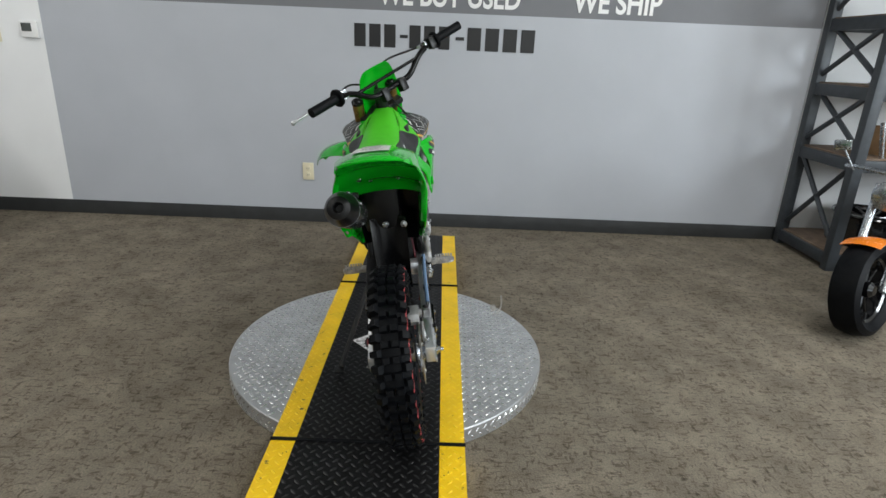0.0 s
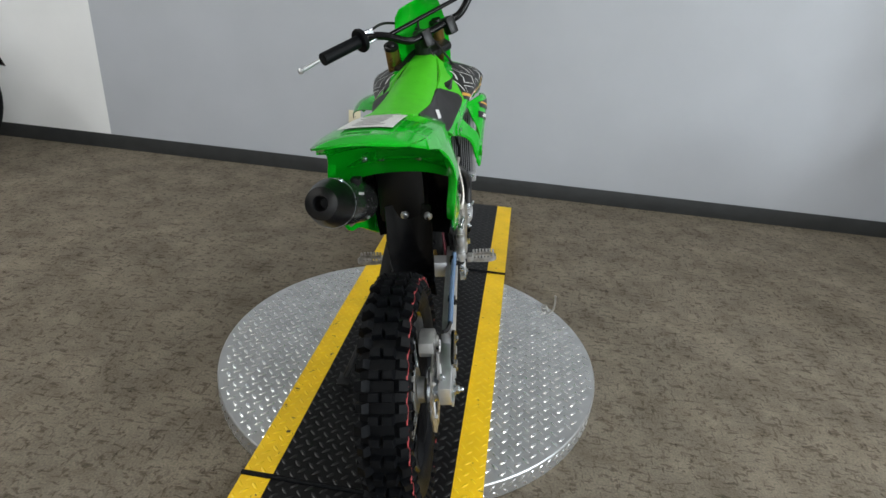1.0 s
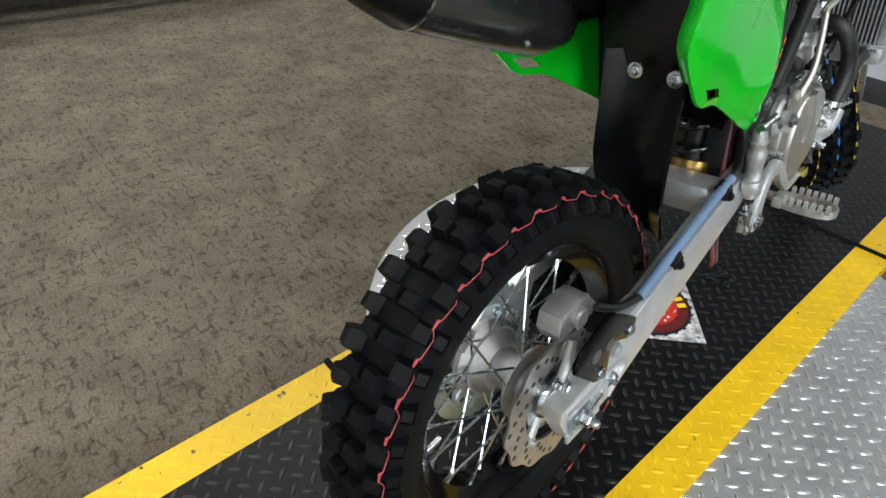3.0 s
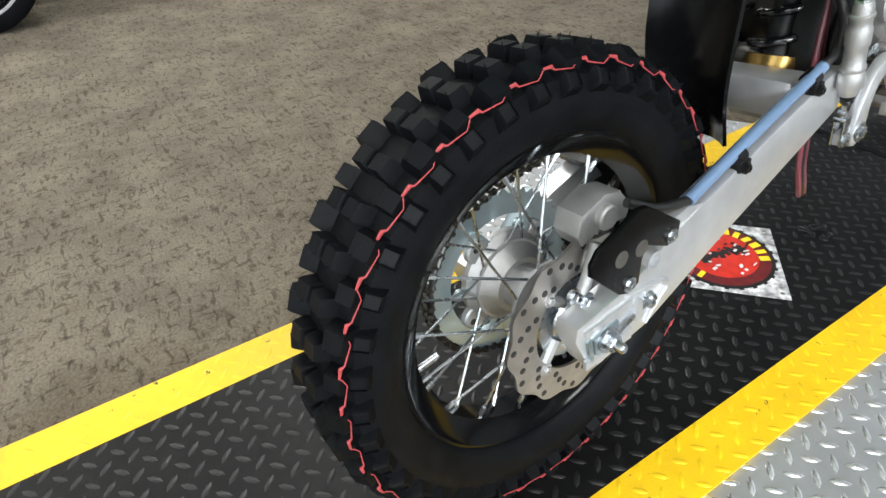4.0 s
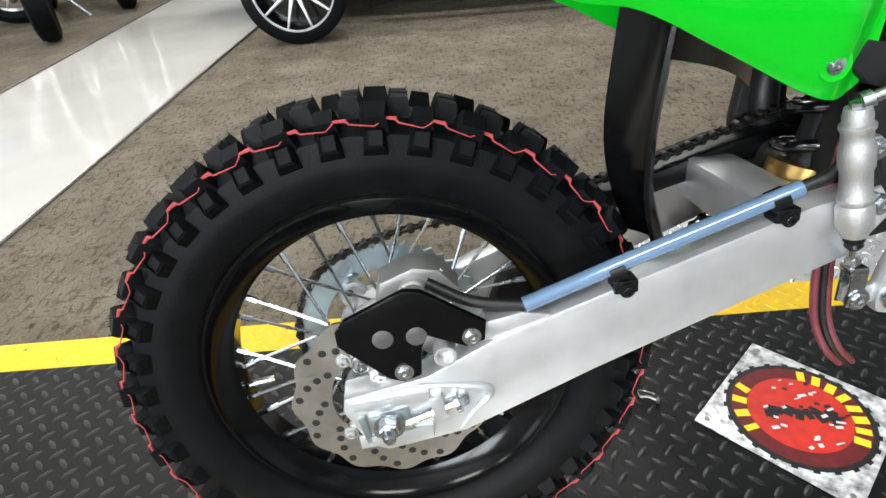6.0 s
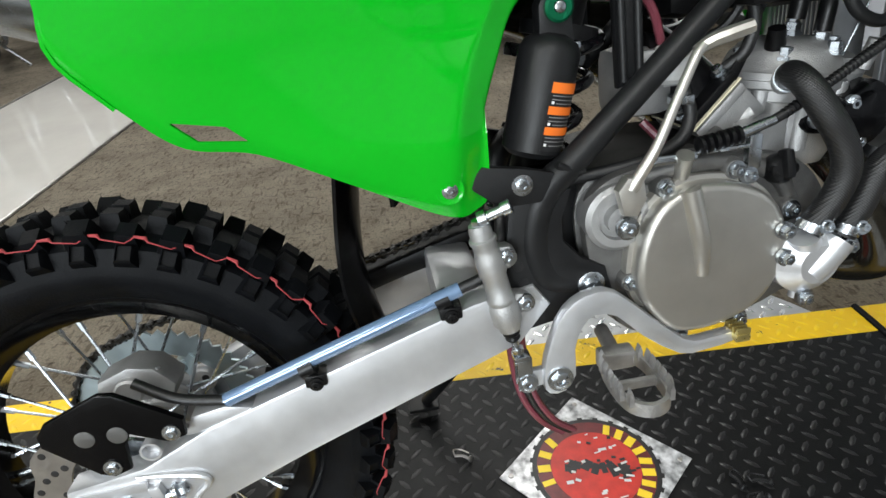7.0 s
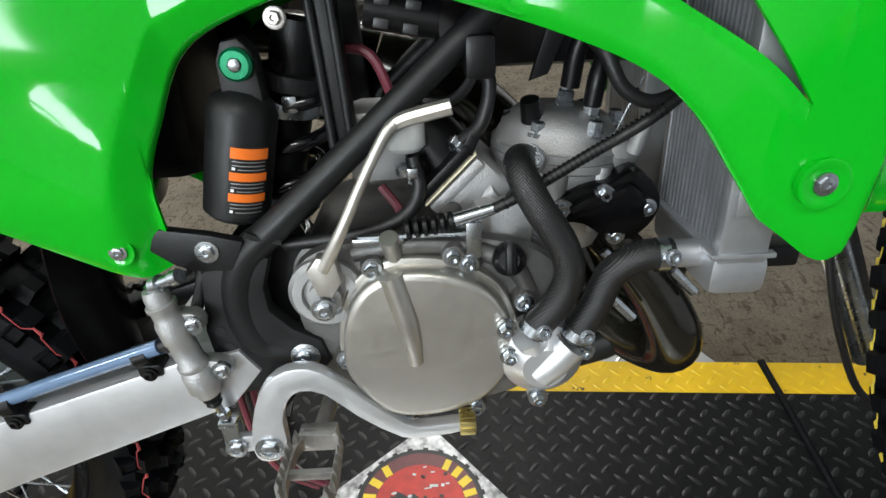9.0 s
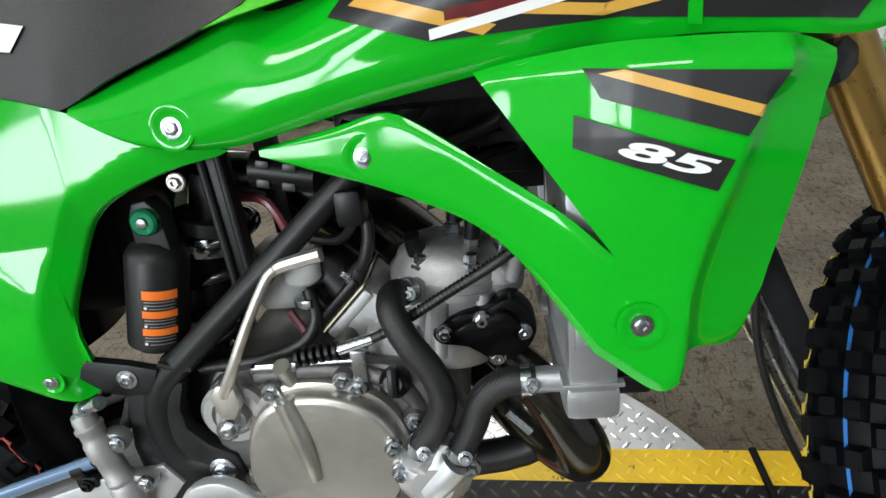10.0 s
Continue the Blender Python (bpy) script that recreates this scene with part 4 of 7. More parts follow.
for s in (1, -1):
    decal([(0.625, 0.772), (0.69, 0.751), (0.71, 0.825), (0.655, 0.805)], tank_x, "graphic", "ink", 0.0012, s, 50)
    decal([(0.69, 0.751), (0.80, 0.754), (0.82, 0.85), (0.71, 0.825)], tank_x, "graphic", "ink", 0.0012, s, 50)
    decal([(0.80, 0.754), (0.925, 0.741), (0.955, 0.785), (0.82, 0.85)], tank_x, "graphic", "ink", 0.0012, s, 50)
    decal([(0.64, 0.777), (0.722, 0.752), (0.73, 0.757), (0.65, 0.783)], tank_x, "graphic", "gold_ink", 0.002, s)
    decal([(0.722, 0.764), (0.79, 0.756), (0.792, 0.762), (0.725, 0.77)], tank_x, "graphic", "gold_ink", 0.002, s)
    decal([(0.79, 0.756), (0.83, 0.762), (0.83, 0.768), (0.79, 0.762)], tank_x, "graphic", "gold_ink", 0.002, s)
    decal([(0.69, 0.752), (0.77, 0.766), (0.767, 0.771), (0.69, 0.758)], tank_x, "graphic", "white", 0.0024, s)
    decal([(0.856, 0.757), (0.866, 0.756), (0.858, 0.795), (0.85, 0.795)], tank_x, "graphic", "gold_ink", 0.002, s)
    decal([(0.866, 0.764), (0.93, 0.752), (0.934, 0.757), (0.868, 0.77)], tank_x, "graphic", "gold_ink", 0.002, s)
    decal([(0.835, 0.747), (0.843, 0.746), (0.838, 0.78), (0.832, 0.78)], tank_x, "graphic", "green", 0.0022, s)
    # pale-edged slanting strokes on the black field
    for y0, z0, y1, z1 in ((0.668, 0.782, 0.69, 0.818), (0.679, 0.80, 0.735, 0.828), (0.684, 0.803, 0.732, 0.786), (0.745, 0.79, 0.82, 0.832), (0.752, 0.832, 0.806, 0.786), (0.83, 0.79, 0.9, 0.818), (0.84, 0.822, 0.885, 0.784)):
        n = Vector((y1 - y0, z1 - z0)).normalized()
        for half, ink, off in ((0.0068, "label", 0.002), (0.0046, "ink", 0.0027)):
            a, c = n.y * half, n.x * half
            decal([(y0 + a, z0 - c), (y1 + a, z1 - c), (y1 - a, z1 + c), (y0 - a, z0 + c)], tank_x, "graphic", ink, off, s, 10, 4)
    decal([(0.70, 0.762), (0.80, 0.768), (0.80, 0.774), (0.70, 0.769)], tank_x, "graphic", "dark_red_ink", 0.0021, s)

# radiator shroud: a swept arm, a window, and a broad plate
def shroud_x(y, z):
    crease = float(np.interp(z, [0.53, 0.59, 0.626, 0.66, 0.702, 0.722], [0.84, 0.841, 0.847, 0.857, 0.866, 0.881]))
    u = min(y, crease)
    w = float(np.interp(u, [0.55, 0.63, 0.70, 0.78, 0.83, 0.88], [0.1, 0.111, 0.13, 0.16, 0.172, 0.179]))
    d = max(0.0, y - crease)
    w += 0.011 * max(0.0, min(1.0, (z - 0.6) / 0.09)) * max(0.0, min(1.0, (y - 0.74) / 0.06))
    return w - 0.06 * max(0, (z - 0.68)) - 0.10 * max(0, 0.60 - z) - 0.95 * min(d, 0.011) - 0.3 * max(0.0, d - 0.011) - 0.5 * max(0, z - 0.726)


for s in (1, -1):
    arm_low = [(0.556, 0.684), (0.60, 0.67), (0.651, 0.654), (0.704, 0.632), (0.735, 0.607), (0.76, 0.572), (0.784, 0.536)]
    arm_top = [(0.556, 0.69), (0.61, 0.70), (0.65, 0.709), (0.675, 0.70), (0.72, 0.67), (0.765, 0.64), (0.795, 0.612)]
    sh = part("radiator_shroud", skin(arm_low, arm_top, shroud_x, 0.0035, 36, 14, 6, s, False, (1, 1)), "green", bike, "glossy green radiator shroud with a number sticker")
    body_low = [(0.784, 0.536), (0.80, 0.524), (0.826, 0.506), (0.842, 0.516), (0.845, 0.537), (0.882, 0.536), (0.895, 0.572)]
    body_top = [(0.795, 0.612), (0.81, 0.618), (0.83, 0.622), (0.85, 0.62), (0.865, 0.618), (0.884, 0.615), (0.901, 0.612)]
    part("shroud_wing", skin(body_low, body_top, shroud_x, 0.0035, 36, 16, 3, s, False, (1, 0)), "green", sh)
    up_low = [(0.795, 0.612), (0.81, 0.618), (0.83, 0.622), (0.85, 0.62), (0.865, 0.618), (0.884, 0.615), (0.901, 0.612)]
    up_top = [(0.714, 0.73), (0.745, 0.736), (0.79, 0.741), (0.83, 0.741), (0.87, 0.739), (0.895, 0.735), (0.912, 0.727)]
    part("shroud_plate", skin(up_low, up_top, shroud_x, 0.0035, 36, 22, 3, s, False, (0, 1)), "green", sh)
    for bx, by, bz in ((0.1105, 0.634, 0.6795), (0.167, 0.812, 0.564)):
        part("bolt_recess", lathe((s * bx, by, bz), (s, 0, 0), [(-0.004, 0.0165), (0.0014, 0.0165), (0.0017, 0.0155), (0.0009, 0.0115), (0.0, 0.009)], 36), "green", sh)
        part("shroud_bolt", bolt((s * (bx + 0.0008), by, bz), (s, 0, 0), 0.0052, 0.0024), "chrome", sh)
    def plate_face(y, z):
        return shroud_x(y, z)

    decal([(0.77, 0.684), (0.848, 0.656), (0.855, 0.674), (0.771, 0.703)], plate_face, "sticker", "ink", 0.0018, s)
    decal([(0.785, 0.712), (0.86, 0.687), (0.879, 0.72), (0.776, 0.729)], plate_face, "sticker", "ink", 0.0018, s)
    decal([(0.784, 0.7255), (0.866, 0.697), (0.869, 0.7025), (0.797, 0.727)], plate_face, "sticker", "gold_ink", 0.0026, s)
    me = text_mesh("85", 0.027, Matrix.Identity(4), 0.0003, 0.0009)
    wide, high = max(v.co.x for v in me.vertices), max(v.co.y for v in me.vertices)
    for v in me.vertices:
        u, w, h = v.co.x / wide * 0.023 + v.co.y / high * 0.006, v.co.y / high * 0.0064, v.co.z
        y, z = 0.8205 + s * u, 0.6765 + w - s * u * 0.31
        v.co = (s * (shroud_x(y, z) + 0.0028) + h * s, y, z)
    me.materials.append(M["white"])
    part("number_sticker", me, "white", sh, "white model number on a black sticker")

# seat and rear fender
rows = []
for y, z, w, cr in ((0.10, 0.843, 0.05, 0.004), (0.16, 0.834, 0.056, 0.007), (0.2, 0.829, 0.056, 0.01), (0.28, 0.822, 0.06, 0.013), (0.36, 0.819, 0.063, 0.017), (0.46, 0.821, 0.063, 0.02), (0.55, 0.829, 0.06, 0.021), (0.66, 0.84, 0.053, 0.022), (0.76, 0.853, 0.047, 0.02), (0.82, 0.868, 0.04, 0.014)):
    rows.append([(x * w, y, z + cr * (1 - abs(x) ** 2.6)) for x in np.linspace(-1, 1, 15)])
cols = list(zip(*[even(c, 36, 6) for c in zip(*rows)]))
part("seat", loft(cols, 0.012), "seat_green", bike, "bright green gripper seat cover")
SL = [(0.15, 0.818), (0.22, 0.79), (0.33, 0.745), (0.4, 0.728), (0.47, 0.75), (0.53, 0.768), (0.572, 0.784)]
ST = [(0.15, 0.833), (0.22, 0.826), (0.31, 0.82), (0.42, 0.821), (0.5, 0.8235), (0.545, 0.81), (0.58, 0.792)]


def seat_x(y, z):
    top = float(np.interp(y, [0.15, 0.2, 0.28, 0.36, 0.46, 0.66, 0.82], [0.055, 0.057, 0.061, 0.064, 0.064, 0.054, 0.041]))
    return top + float(np.interp(y, [0.15, 0.3, 0.4, 0.5, 0.57], [1.0, 0.45, 0.27, 0.75, 1.2])) * max(0, float(np.interp(y, [0.15, 0.2, 0.42, 0.82], [0.834, 0.826, 0.82, 0.868])) - z)


for s in (1, -1):
    part("seat_side", skin(SL, ST, seat_x, 0.006, 40, 8, 6, s), "seat_black", bike, "black vinyl seat side")
    part("seat_flank", skin([(0.52, 0.768), (0.6, 0.785), (0.7, 0.815), (0.8, 0.84)], [(0.5, 0.825), (0.6, 0.834), (0.7, 0.847), (0.81, 0.866)], lambda y, z: seat_x(y, z) - 0.001, 0.006, 24, 8, 6, s), "seat_green", bike)
    decal([(0.31, 0.785), (0.38, 0.773), (0.392, 0.79), (0.33, 0.803)], seat_x, "seat_mark", "white", 0.002, s)
def fender_at(y):
    """Middle height, edge height and half width of the rear fender."""
    ys = [-0.214, -0.204, -0.18, -0.1, 0.0, 0.1, 0.2, 0.3]
    return (float(np.interp(y, ys, [0.870, 0.8715, 0.873, 0.868, 0.8575, 0.844, 0.826, 0.806])), float(np.interp(y, ys, [0.868, 0.863, 0.856, 0.844, 0.833, 0.8185, 0.7985, 0.7635])),
            float(np.interp(y, ys, [0.03, 0.056, 0.077, 0.0935, 0.1025, 0.1065, 0.1035, 0.0965])))


rows = []
for y in np.linspace(-0.214, 0.3, 30):
    zc, ze, w = fender_at(y)
    rows.append([(x * w, y, zc - (zc - ze) * abs(x) ** 2.6) for x in np.linspace(-1, 1, 25)])
part("rear_fender", loft(rows, 0.004), "green", bike, "glossy green rear fender with a paper label")
lab = [[(x, y, fender_at(y)[0] + 0.0035 - 0.02 * abs(x / 0.1) ** 2.6) for x in np.linspace(-0.046, 0.046, 9)] for y in np.linspace(-0.12, 0.06, 12)]
part("paper_label", loft(lab, 0.0006), "label", bike, "pale printed paper label")
for k, y in enumerate(np.linspace(-0.105, 0.045, 9)):
    part("label_line", box((rnd(-0.006, 0.006), y, fender_at(y)[0] + 0.0048), (rnd(0.035, 0.06), 0.005, 0.0008), 0, pose(0, 0, 0, -8.5, 0, 0)), "cast", bike)
und = []
for y, z, edge_z in ((0.195, 0.70, 0.675), (0.16, 0.735, 0.70), (0.1, 0.765, 0.735), (0.05, 0.79, 0.769), (0.0, 0.815, 0.799), (-0.08, 0.84, 0.824), (-0.15, 0.856, 0.848)):
    wr = plate_x(max(y, -0.09), edge_z) - 0.0025 - (0.012 if y < -0.1 else 0.0)
    wr, wl = wr + (0.016 * max(0.0, min(1.0, (0.80 - edge_z) / 0.1)) if y < 0.25 else 0.0), wr + (0.03 * max(0.0, min(1.0, (0.80 - edge_z) / 0.1)) if y < 0.25 else 0.0)
    und.append([(x * (wr if x > 0 else wl), y, z - (z - edge_z) * abs(x) ** 2.5) for x in np.linspace(-1, 1, 15)])
for s, extra in ((1, 0.016), (-1, 0.03)):
    web = []
    for y, z, edge_z in ((0.21, 0.69, 0.68), (0.16, 0.735, 0.70), (0.1, 0.765, 0.735), (0.05, 0.79, 0.769), (0.0, 0.815, 0.799), (-0.08, 0.84, 0.824), (-0.15, 0.856, 0.848)):
        zc, ze, w = fender_at(y)
        foot = plate_x(max(y, -0.09), edge_z) - 0.004 - (0.012 if y < -0.1 else 0.0) + extra * max(0.0, min(1.0, (0.80 - edge_z) / 0.1))
        web.append([(s * ((w - 0.004) * (1 - k) + foot * k), y, (ze + 0.001) * (1 - k) + edge_z * k) for k in (0.0, 0.25, 0.5, 0.75, 1.0)])
    part("fender_web", loft([even(q, 30, 6) for q in zip(*web)], 0.002), "green", bike)
part("fender_underside", loft([even(q, 30, 6) for q in zip(*und)], 0.004), "green", bike)
for x, y, z in ((-0.06, 0.1, 0.757), (-0.03, 0.135, 0.746), (0.05, 0.13, 0.746)):
    part("fender_bolt", bolt((x, y, z), (0, -0.6, -0.8), 0.006, 0.004), "chrome", bike)

# silencer
s0, s1 = Vector((-0.1, -0.105, 0.738)), Vector((-0.098, 0.15, 0.645))
ax = (s1 - s0).normalized()
part("silencer", lathe(s0 + ax * 0.07, ax, [(0, 0.043), (0.004, 0.046), (0.2, 0.046), (0.25, 0.03)], 44), "silencer", bike, "dark satin exhaust silencer")
part("silencer_cap", lathe(s0, ax, [(0.045, 0.011), (0.003, 0.0125), (0.0, 0.0145), (0.001, 0.022), (0.006, 0.03), (0.03, 0.037), (0.066, 0.0465), (0.072, 0.0465)], 44), "black", bike, "black tapered silencer end cap")
part("silencer_band", lathe(s0 + ax * 0.07, ax, [(0, 0.0472), (0.003, 0.0472)], 44), "chrome", bike)
part("outlet_hole", lathe(s0 + ax * 0.04, ax, [(0, 0.0122), (0.001, 0.0122)], 24), "ink", bike)
part("silencer_stamp", join(*[box((s0 + ax * d + Vector((0.0465 * 0.93, 0, 0.0465 * 0.36))), (0.001, 0.006, 0.006), 0) for d in (0.12, 0.13, 0.14, 0.152)]), "label", bike)
part("silencer_bolt", bolt(s0 + ax * 0.078 + Vector((0.02, 0, 0.043)), (0.4, -0.3, 0.9), 0.0045, 0.004), "chrome", bike)
part("silencer_bolt", bolt(s0 + ax * 0.22 + Vector((0.03, 0, -0.034)), (0.6, -0.3, -0.7), 0.0045, 0.004), "chrome", bike)
part("silencer_stay", join(box(s0 + ax * 0.18 + Vector((0.025, 0, 0.046)), (0.022, 0.024, 0.014), 0.004), bolt(s0 + ax * 0.166 + Vector((0.025, 0, 0.047)), (0, -1, 0), 0.004, 0.003)), "satin", bike)
part("mid_pipe", tube([(-0.108, 0.13, 0.66), (-0.1, 0.25, 0.64), (-0.105, 0.42, 0.64), (-0.11, 0.52, 0.61)], [0.03, 0.02, 0.022, 0.035], 20, 6), "pipe", bike)

# frame, shock and linkage
for s in (1, -1):
    part("frame_tube", tube([(s * 0.045, 0.74, 0.79), (s * 0.06, 0.66, 0.70), (s * 0.07, 0.60, 0.648), (s * 0.08, 0.52, 0.578), (s * 0.086, 0.455, 0.522), (s * 0.085, 0.42, 0.489), (s * 0.082, 0.41, 0.448), (s * 0.081, 0.421, 0.412), (s * 0.079, 0.455, 0.396), (s * 0.066, 0.50, 0.355)], [0.0105, 0.0105, 0.0105, 0.011, 0.012, 0.0145, 0.0165, 0.0165, 0.0145, 0.012], 18, 6), "satin", bike, "satin black steel frame tube")
    part("subframe_strut", prism([(0.489, 0.70), (0.512, 0.70), (0.518, 0.572), (0.497, 0.566)], s * 0.052, s * 0.066, 0.004), "satin", bike)
    for y0, y1 in ((0.493, 0.5), (0.508, 0.514)):
        part("strut_flange", tube([(s * 0.067, y0, 0.698), (s * 0.068, y1, 0.572)], 0.0036, 10, 1), "satin", bike)
    part("frame_weld", tube([(s * 0.098, 0.43, 0.518), (s * 0.096, 0.442, 0.512), (s * 0.093, 0.455, 0.508)], 0.003, 8, 4), "satin", bike)
    part("subframe_rail", tube([(s * 0.055, 0.58, 0.73), (s * 0.06, 0.45, 0.715), (s * 0.06, 0.3, 0.755), (s * 0.055, 0.18, 0.77)], 0.011, 12, 5), "satin", bike)
    part("frame_gusset", prism([(0.352, 0.512), (0.368, 0.525), (0.402, 0.519), (0.428, 0.512), (0.418, 0.488), (0.392, 0.488), (0.374, 0.494)], s * 0.089, s * 0.099, 0.002), "satin", bike)
    part("footpeg_bracket", prism([(0.388, 0.485), (0.42, 0.5), (0.444, 0.495), (0.435, 0.468), (0.436, 0.447), (0.452, 0.429), (0.474, 0.416), (0.48, 0.394), (0.466, 0.376), (0.432, 0.37), (0.4, 0.364), (0.384, 0.384), (0.38, 0.43)], s * 0.078, s * 0.0945, 0.005), "satin", bike, "broad black frame plate behind the foot peg")
part("frame_web", prism([(0.392, 0.37), (0.47, 0.37), (0.478, 0.43), (0.455, 0.5), (0.405, 0.5), (0.39, 0.44)], 0.03, 0.06, 0.004), "satin", bike)
part("frame_bolt", join(*[bolt((0.099, y, z), (1, 0, 0), 0.0062, 0.003) for y, z in ((0.4, 0.5055),)]), "chrome", bike)
part("pivot_bolt", join(bolt((0.0965, 0.458, 0.403), (1, 0, 0), 0.0062, 0.003), lathe((0.093, 0.459, 0.402), (1, 0, 0), [(0, 0.0125), (0.003, 0.0125), (0.004, 0.011)], 28)), "chrome", bike)
for y, z in ((0.393, 0.43), (0.397, 0.414), (0.404, 0.399)):
    part("lightening_hole", lathe((0.0942, y, z), (1, 0, 0), [(0, 0.0048), (0.0007, 0.0048)], 16), "ink", bike)
part("down_tube", tube([(0, 0.89, 0.80), (0, 0.85, 0.62), (0, 0.80, 0.42), (0.0, 0.74, 0.33), (0, 0.55, 0.315)], 0.018, 16, 6), "satin", bike)
# reservoir
r0, r1 = Vector((0.0665, 0.417, 0.524)), Vector((0.0665, 0.438, 0.608))
ra = (r1 - r0).normalized()
rl = (r1 - r0).length
res = part("shock_reservoir", join(lathe(r0, ra, [(-0.002, 0.02), (0.003, 0.0255), (rl - 0.004, 0.0255), (rl + 0.004, 0.022), (rl + 0.01, 0.012)], 40),
                                   prism([(0.4265, 0.599), (0.4265, 0.639), (0.4325, 0.652), (0.4445, 0.654), (0.4535, 0.644), (0.4565, 0.599)], 0.054, 0.076, 0.004)), "satin", bike, "matt black shock reservoir with a warning label")
part("reservoir_cap", lathe((0.0735, 0.442, 0.637), (1, 0, 0), [(0, 0.0115), (0.007, 0.0115), (0.009, 0.0095), (0.009, 0.005), (0.005, 0.0045)], 28), "emerald", res, "green anodised adjuster cap")
part("adjuster_screw", lathe((0.0785, 0.442, 0.637), (1, 0, 0), [(0, 0.0042), (0.005, 0.0042), (0.0055, 0.003)], 14), "chrome", res)


def wrap(a0, a1, d0, d1, off, material, name, label=""):
    u = Vector((1, 0, 0))
    v = ra.cross(u).normalized()
    rows = []
    for k in range(9):
        a = radians(a0 + (a1 - a0) * k / 8)
        o = (u * math.cos(a) + v * math.sin(a)) * (0.0255 + off)
        rows.append([r0 + ra * (d0 + (d1 - d0) * j / 3) + o for j in range(4)])
    return part(name, loft(rows, 0.0003), material, res, label)


sg = 1 if ra.cross(Vector((1, 0, 0))).y > 0 else -1
A0, A1 = sg * -2, sg * 62
wrap(A0, A1, 0.006, 0.062, 0.0004, "ink", "warning_label", "black and orange warning label")
for d0, d1 in ((0.053, 0.0612), (0.036, 0.0425), (0.0195, 0.026)):
    wrap(A0 + sg * 1.5, A1 - sg * 1.5, d0, d1, 0.001, "orange", "label_band")
for d in (0.0505, 0.0475, 0.0445, 0.0335, 0.0305, 0.0275, 0.017, 0.014, 0.0105):
    wrap(A0 + sg * (14 if d in (0.0445, 0.0275, 0.0105) else 5), A1 - sg * 6, d, d + 0.0007, 0.001, "cast", "label_line")
for d in (0.0443, 0.0273, 0.0103):
    wrap(A0 + sg * 5, A0 + sg * 10, d, d + 0.0022, 0.001, "white", "label_dot")
coil = [(0.031 * math.cos(k * 0.35) + 0.01, 0.40 + k * 0.00062 + 0.031 * math.sin(k * 0.35), 0.40 + k * 0.00185) for k in range(125)]
part("shock_spring", tube(coil, 0.0058, 10, 1), "gloss_black", bike, "black coil spring of the rear shock")
part("shock_body", tube([(0.01, 0.395, 0.36), (0.01, 0.475, 0.66)], 0.02, 20, 1), "satin", bike)
part("preload_ring", lathe((0.01, 0.4, 0.385), (0, 0.25, 1), [(0, 0.034), (0.02, 0.034)], 28), "gold", bike)
part("spring_collar", lathe((0.01, 0.462, 0.61), (0, 0.25, 1), [(0, 0.035), (0.012, 0.035)], 28), "satin", bike)
part("shock_band", join(lathe((0.01, 0.449, 0.5945), (0, 0.25, 1), [(-0.002, 0.0365), (0.004, 0.0375), (0.009, 0.0365)], 36), box((0.042, 0.466, 0.601), (0.008, 0.012, 0.013), 0.002)), "chrome", bike, "bright spring clamp band")
part("subframe_bolt", join(lathe((0.066, 0.4705, 0.665), (1, 0, 0), [(0, 0.008), (0.002, 0.008), (0.0025, 0.007)], 24), bolt((0.068, 0.4705, 0.665), (1, 0, 0), 0.005, 0.004)), "steel", bike)
part("linkage", box((0.0, 0.42, 0.345), (0.05, 0.09, 0.03), 0.006), "cast", bike)

# engine
CASE = [(0.455, 0.46), (0.47, 0.492), (0.52, 0.505), (0.6, 0.503), (0.655, 0.488), (0.685, 0.45), (0.685, 0.40), (0.65, 0.355), (0.58, 0.335), (0.5, 0.34), (0.465, 0.40)]
eng = part("crankcase", prism(CASE, -0.08, 0.066, 0.01, 4), "case", bike, "grey cast aluminium engine crankcase")
part("case_joint", prism([(0.575 + (a - 0.575) * 1.02, 0.42 + (d - 0.42) * 1.02) for a, d in CASE], 0.0665, 0.0715, 0.002, 4), "case", eng)
part("case_half", prism(CASE, 0.072, 0.09, 0.008, 4), "case", eng)
for q in (((0.086, 0.508, 0.492), (0.09, 0.55, 0.5), (0.088, 0.6, 0.494)), ((0.088, 0.6, 0.494), (0.09, 0.632, 0.478), (0.09, 0.648, 0.452)), ((0.082, 0.57, 0.5), (0.07, 0.585, 0.512), (0.05, 0.59, 0.516))):
    part("case_rib", tube(q, [0.0075, 0.009, 0.0065], 12, 5), "case", eng)
CV = [(0.496, 0.43), (0.504, 0.458), (0.52, 0.478), (0.545, 0.487), (0.58, 0.484), (0.612, 0.468), (0.629, 0.44), (0.632, 0.408), (0.62, 0.376), (0.598, 0.357), (0.565, 0.347), (0.53, 0.35), (0.506, 0.375), (0.495, 0.40)]
part("clutch_cover", join(prism(CV, 0.085, 0.116, 0.007, 4, 3), prism([(0.565 + (a - 0.565) * 1.07, 0.417 + (b - 0.417) * 1.07) for a, b in CV], 0.085, 0.1, 0.003, 4), tube([(0.113, 0.538, 0.485), (0.1165, 0.5485, 0.44), (0.1155, 0.553, 0.405)], [0.0095, 0.0085, 0.0055], 16, 4)), "cover", eng, "pale bronze clutch cover with a cast rib")
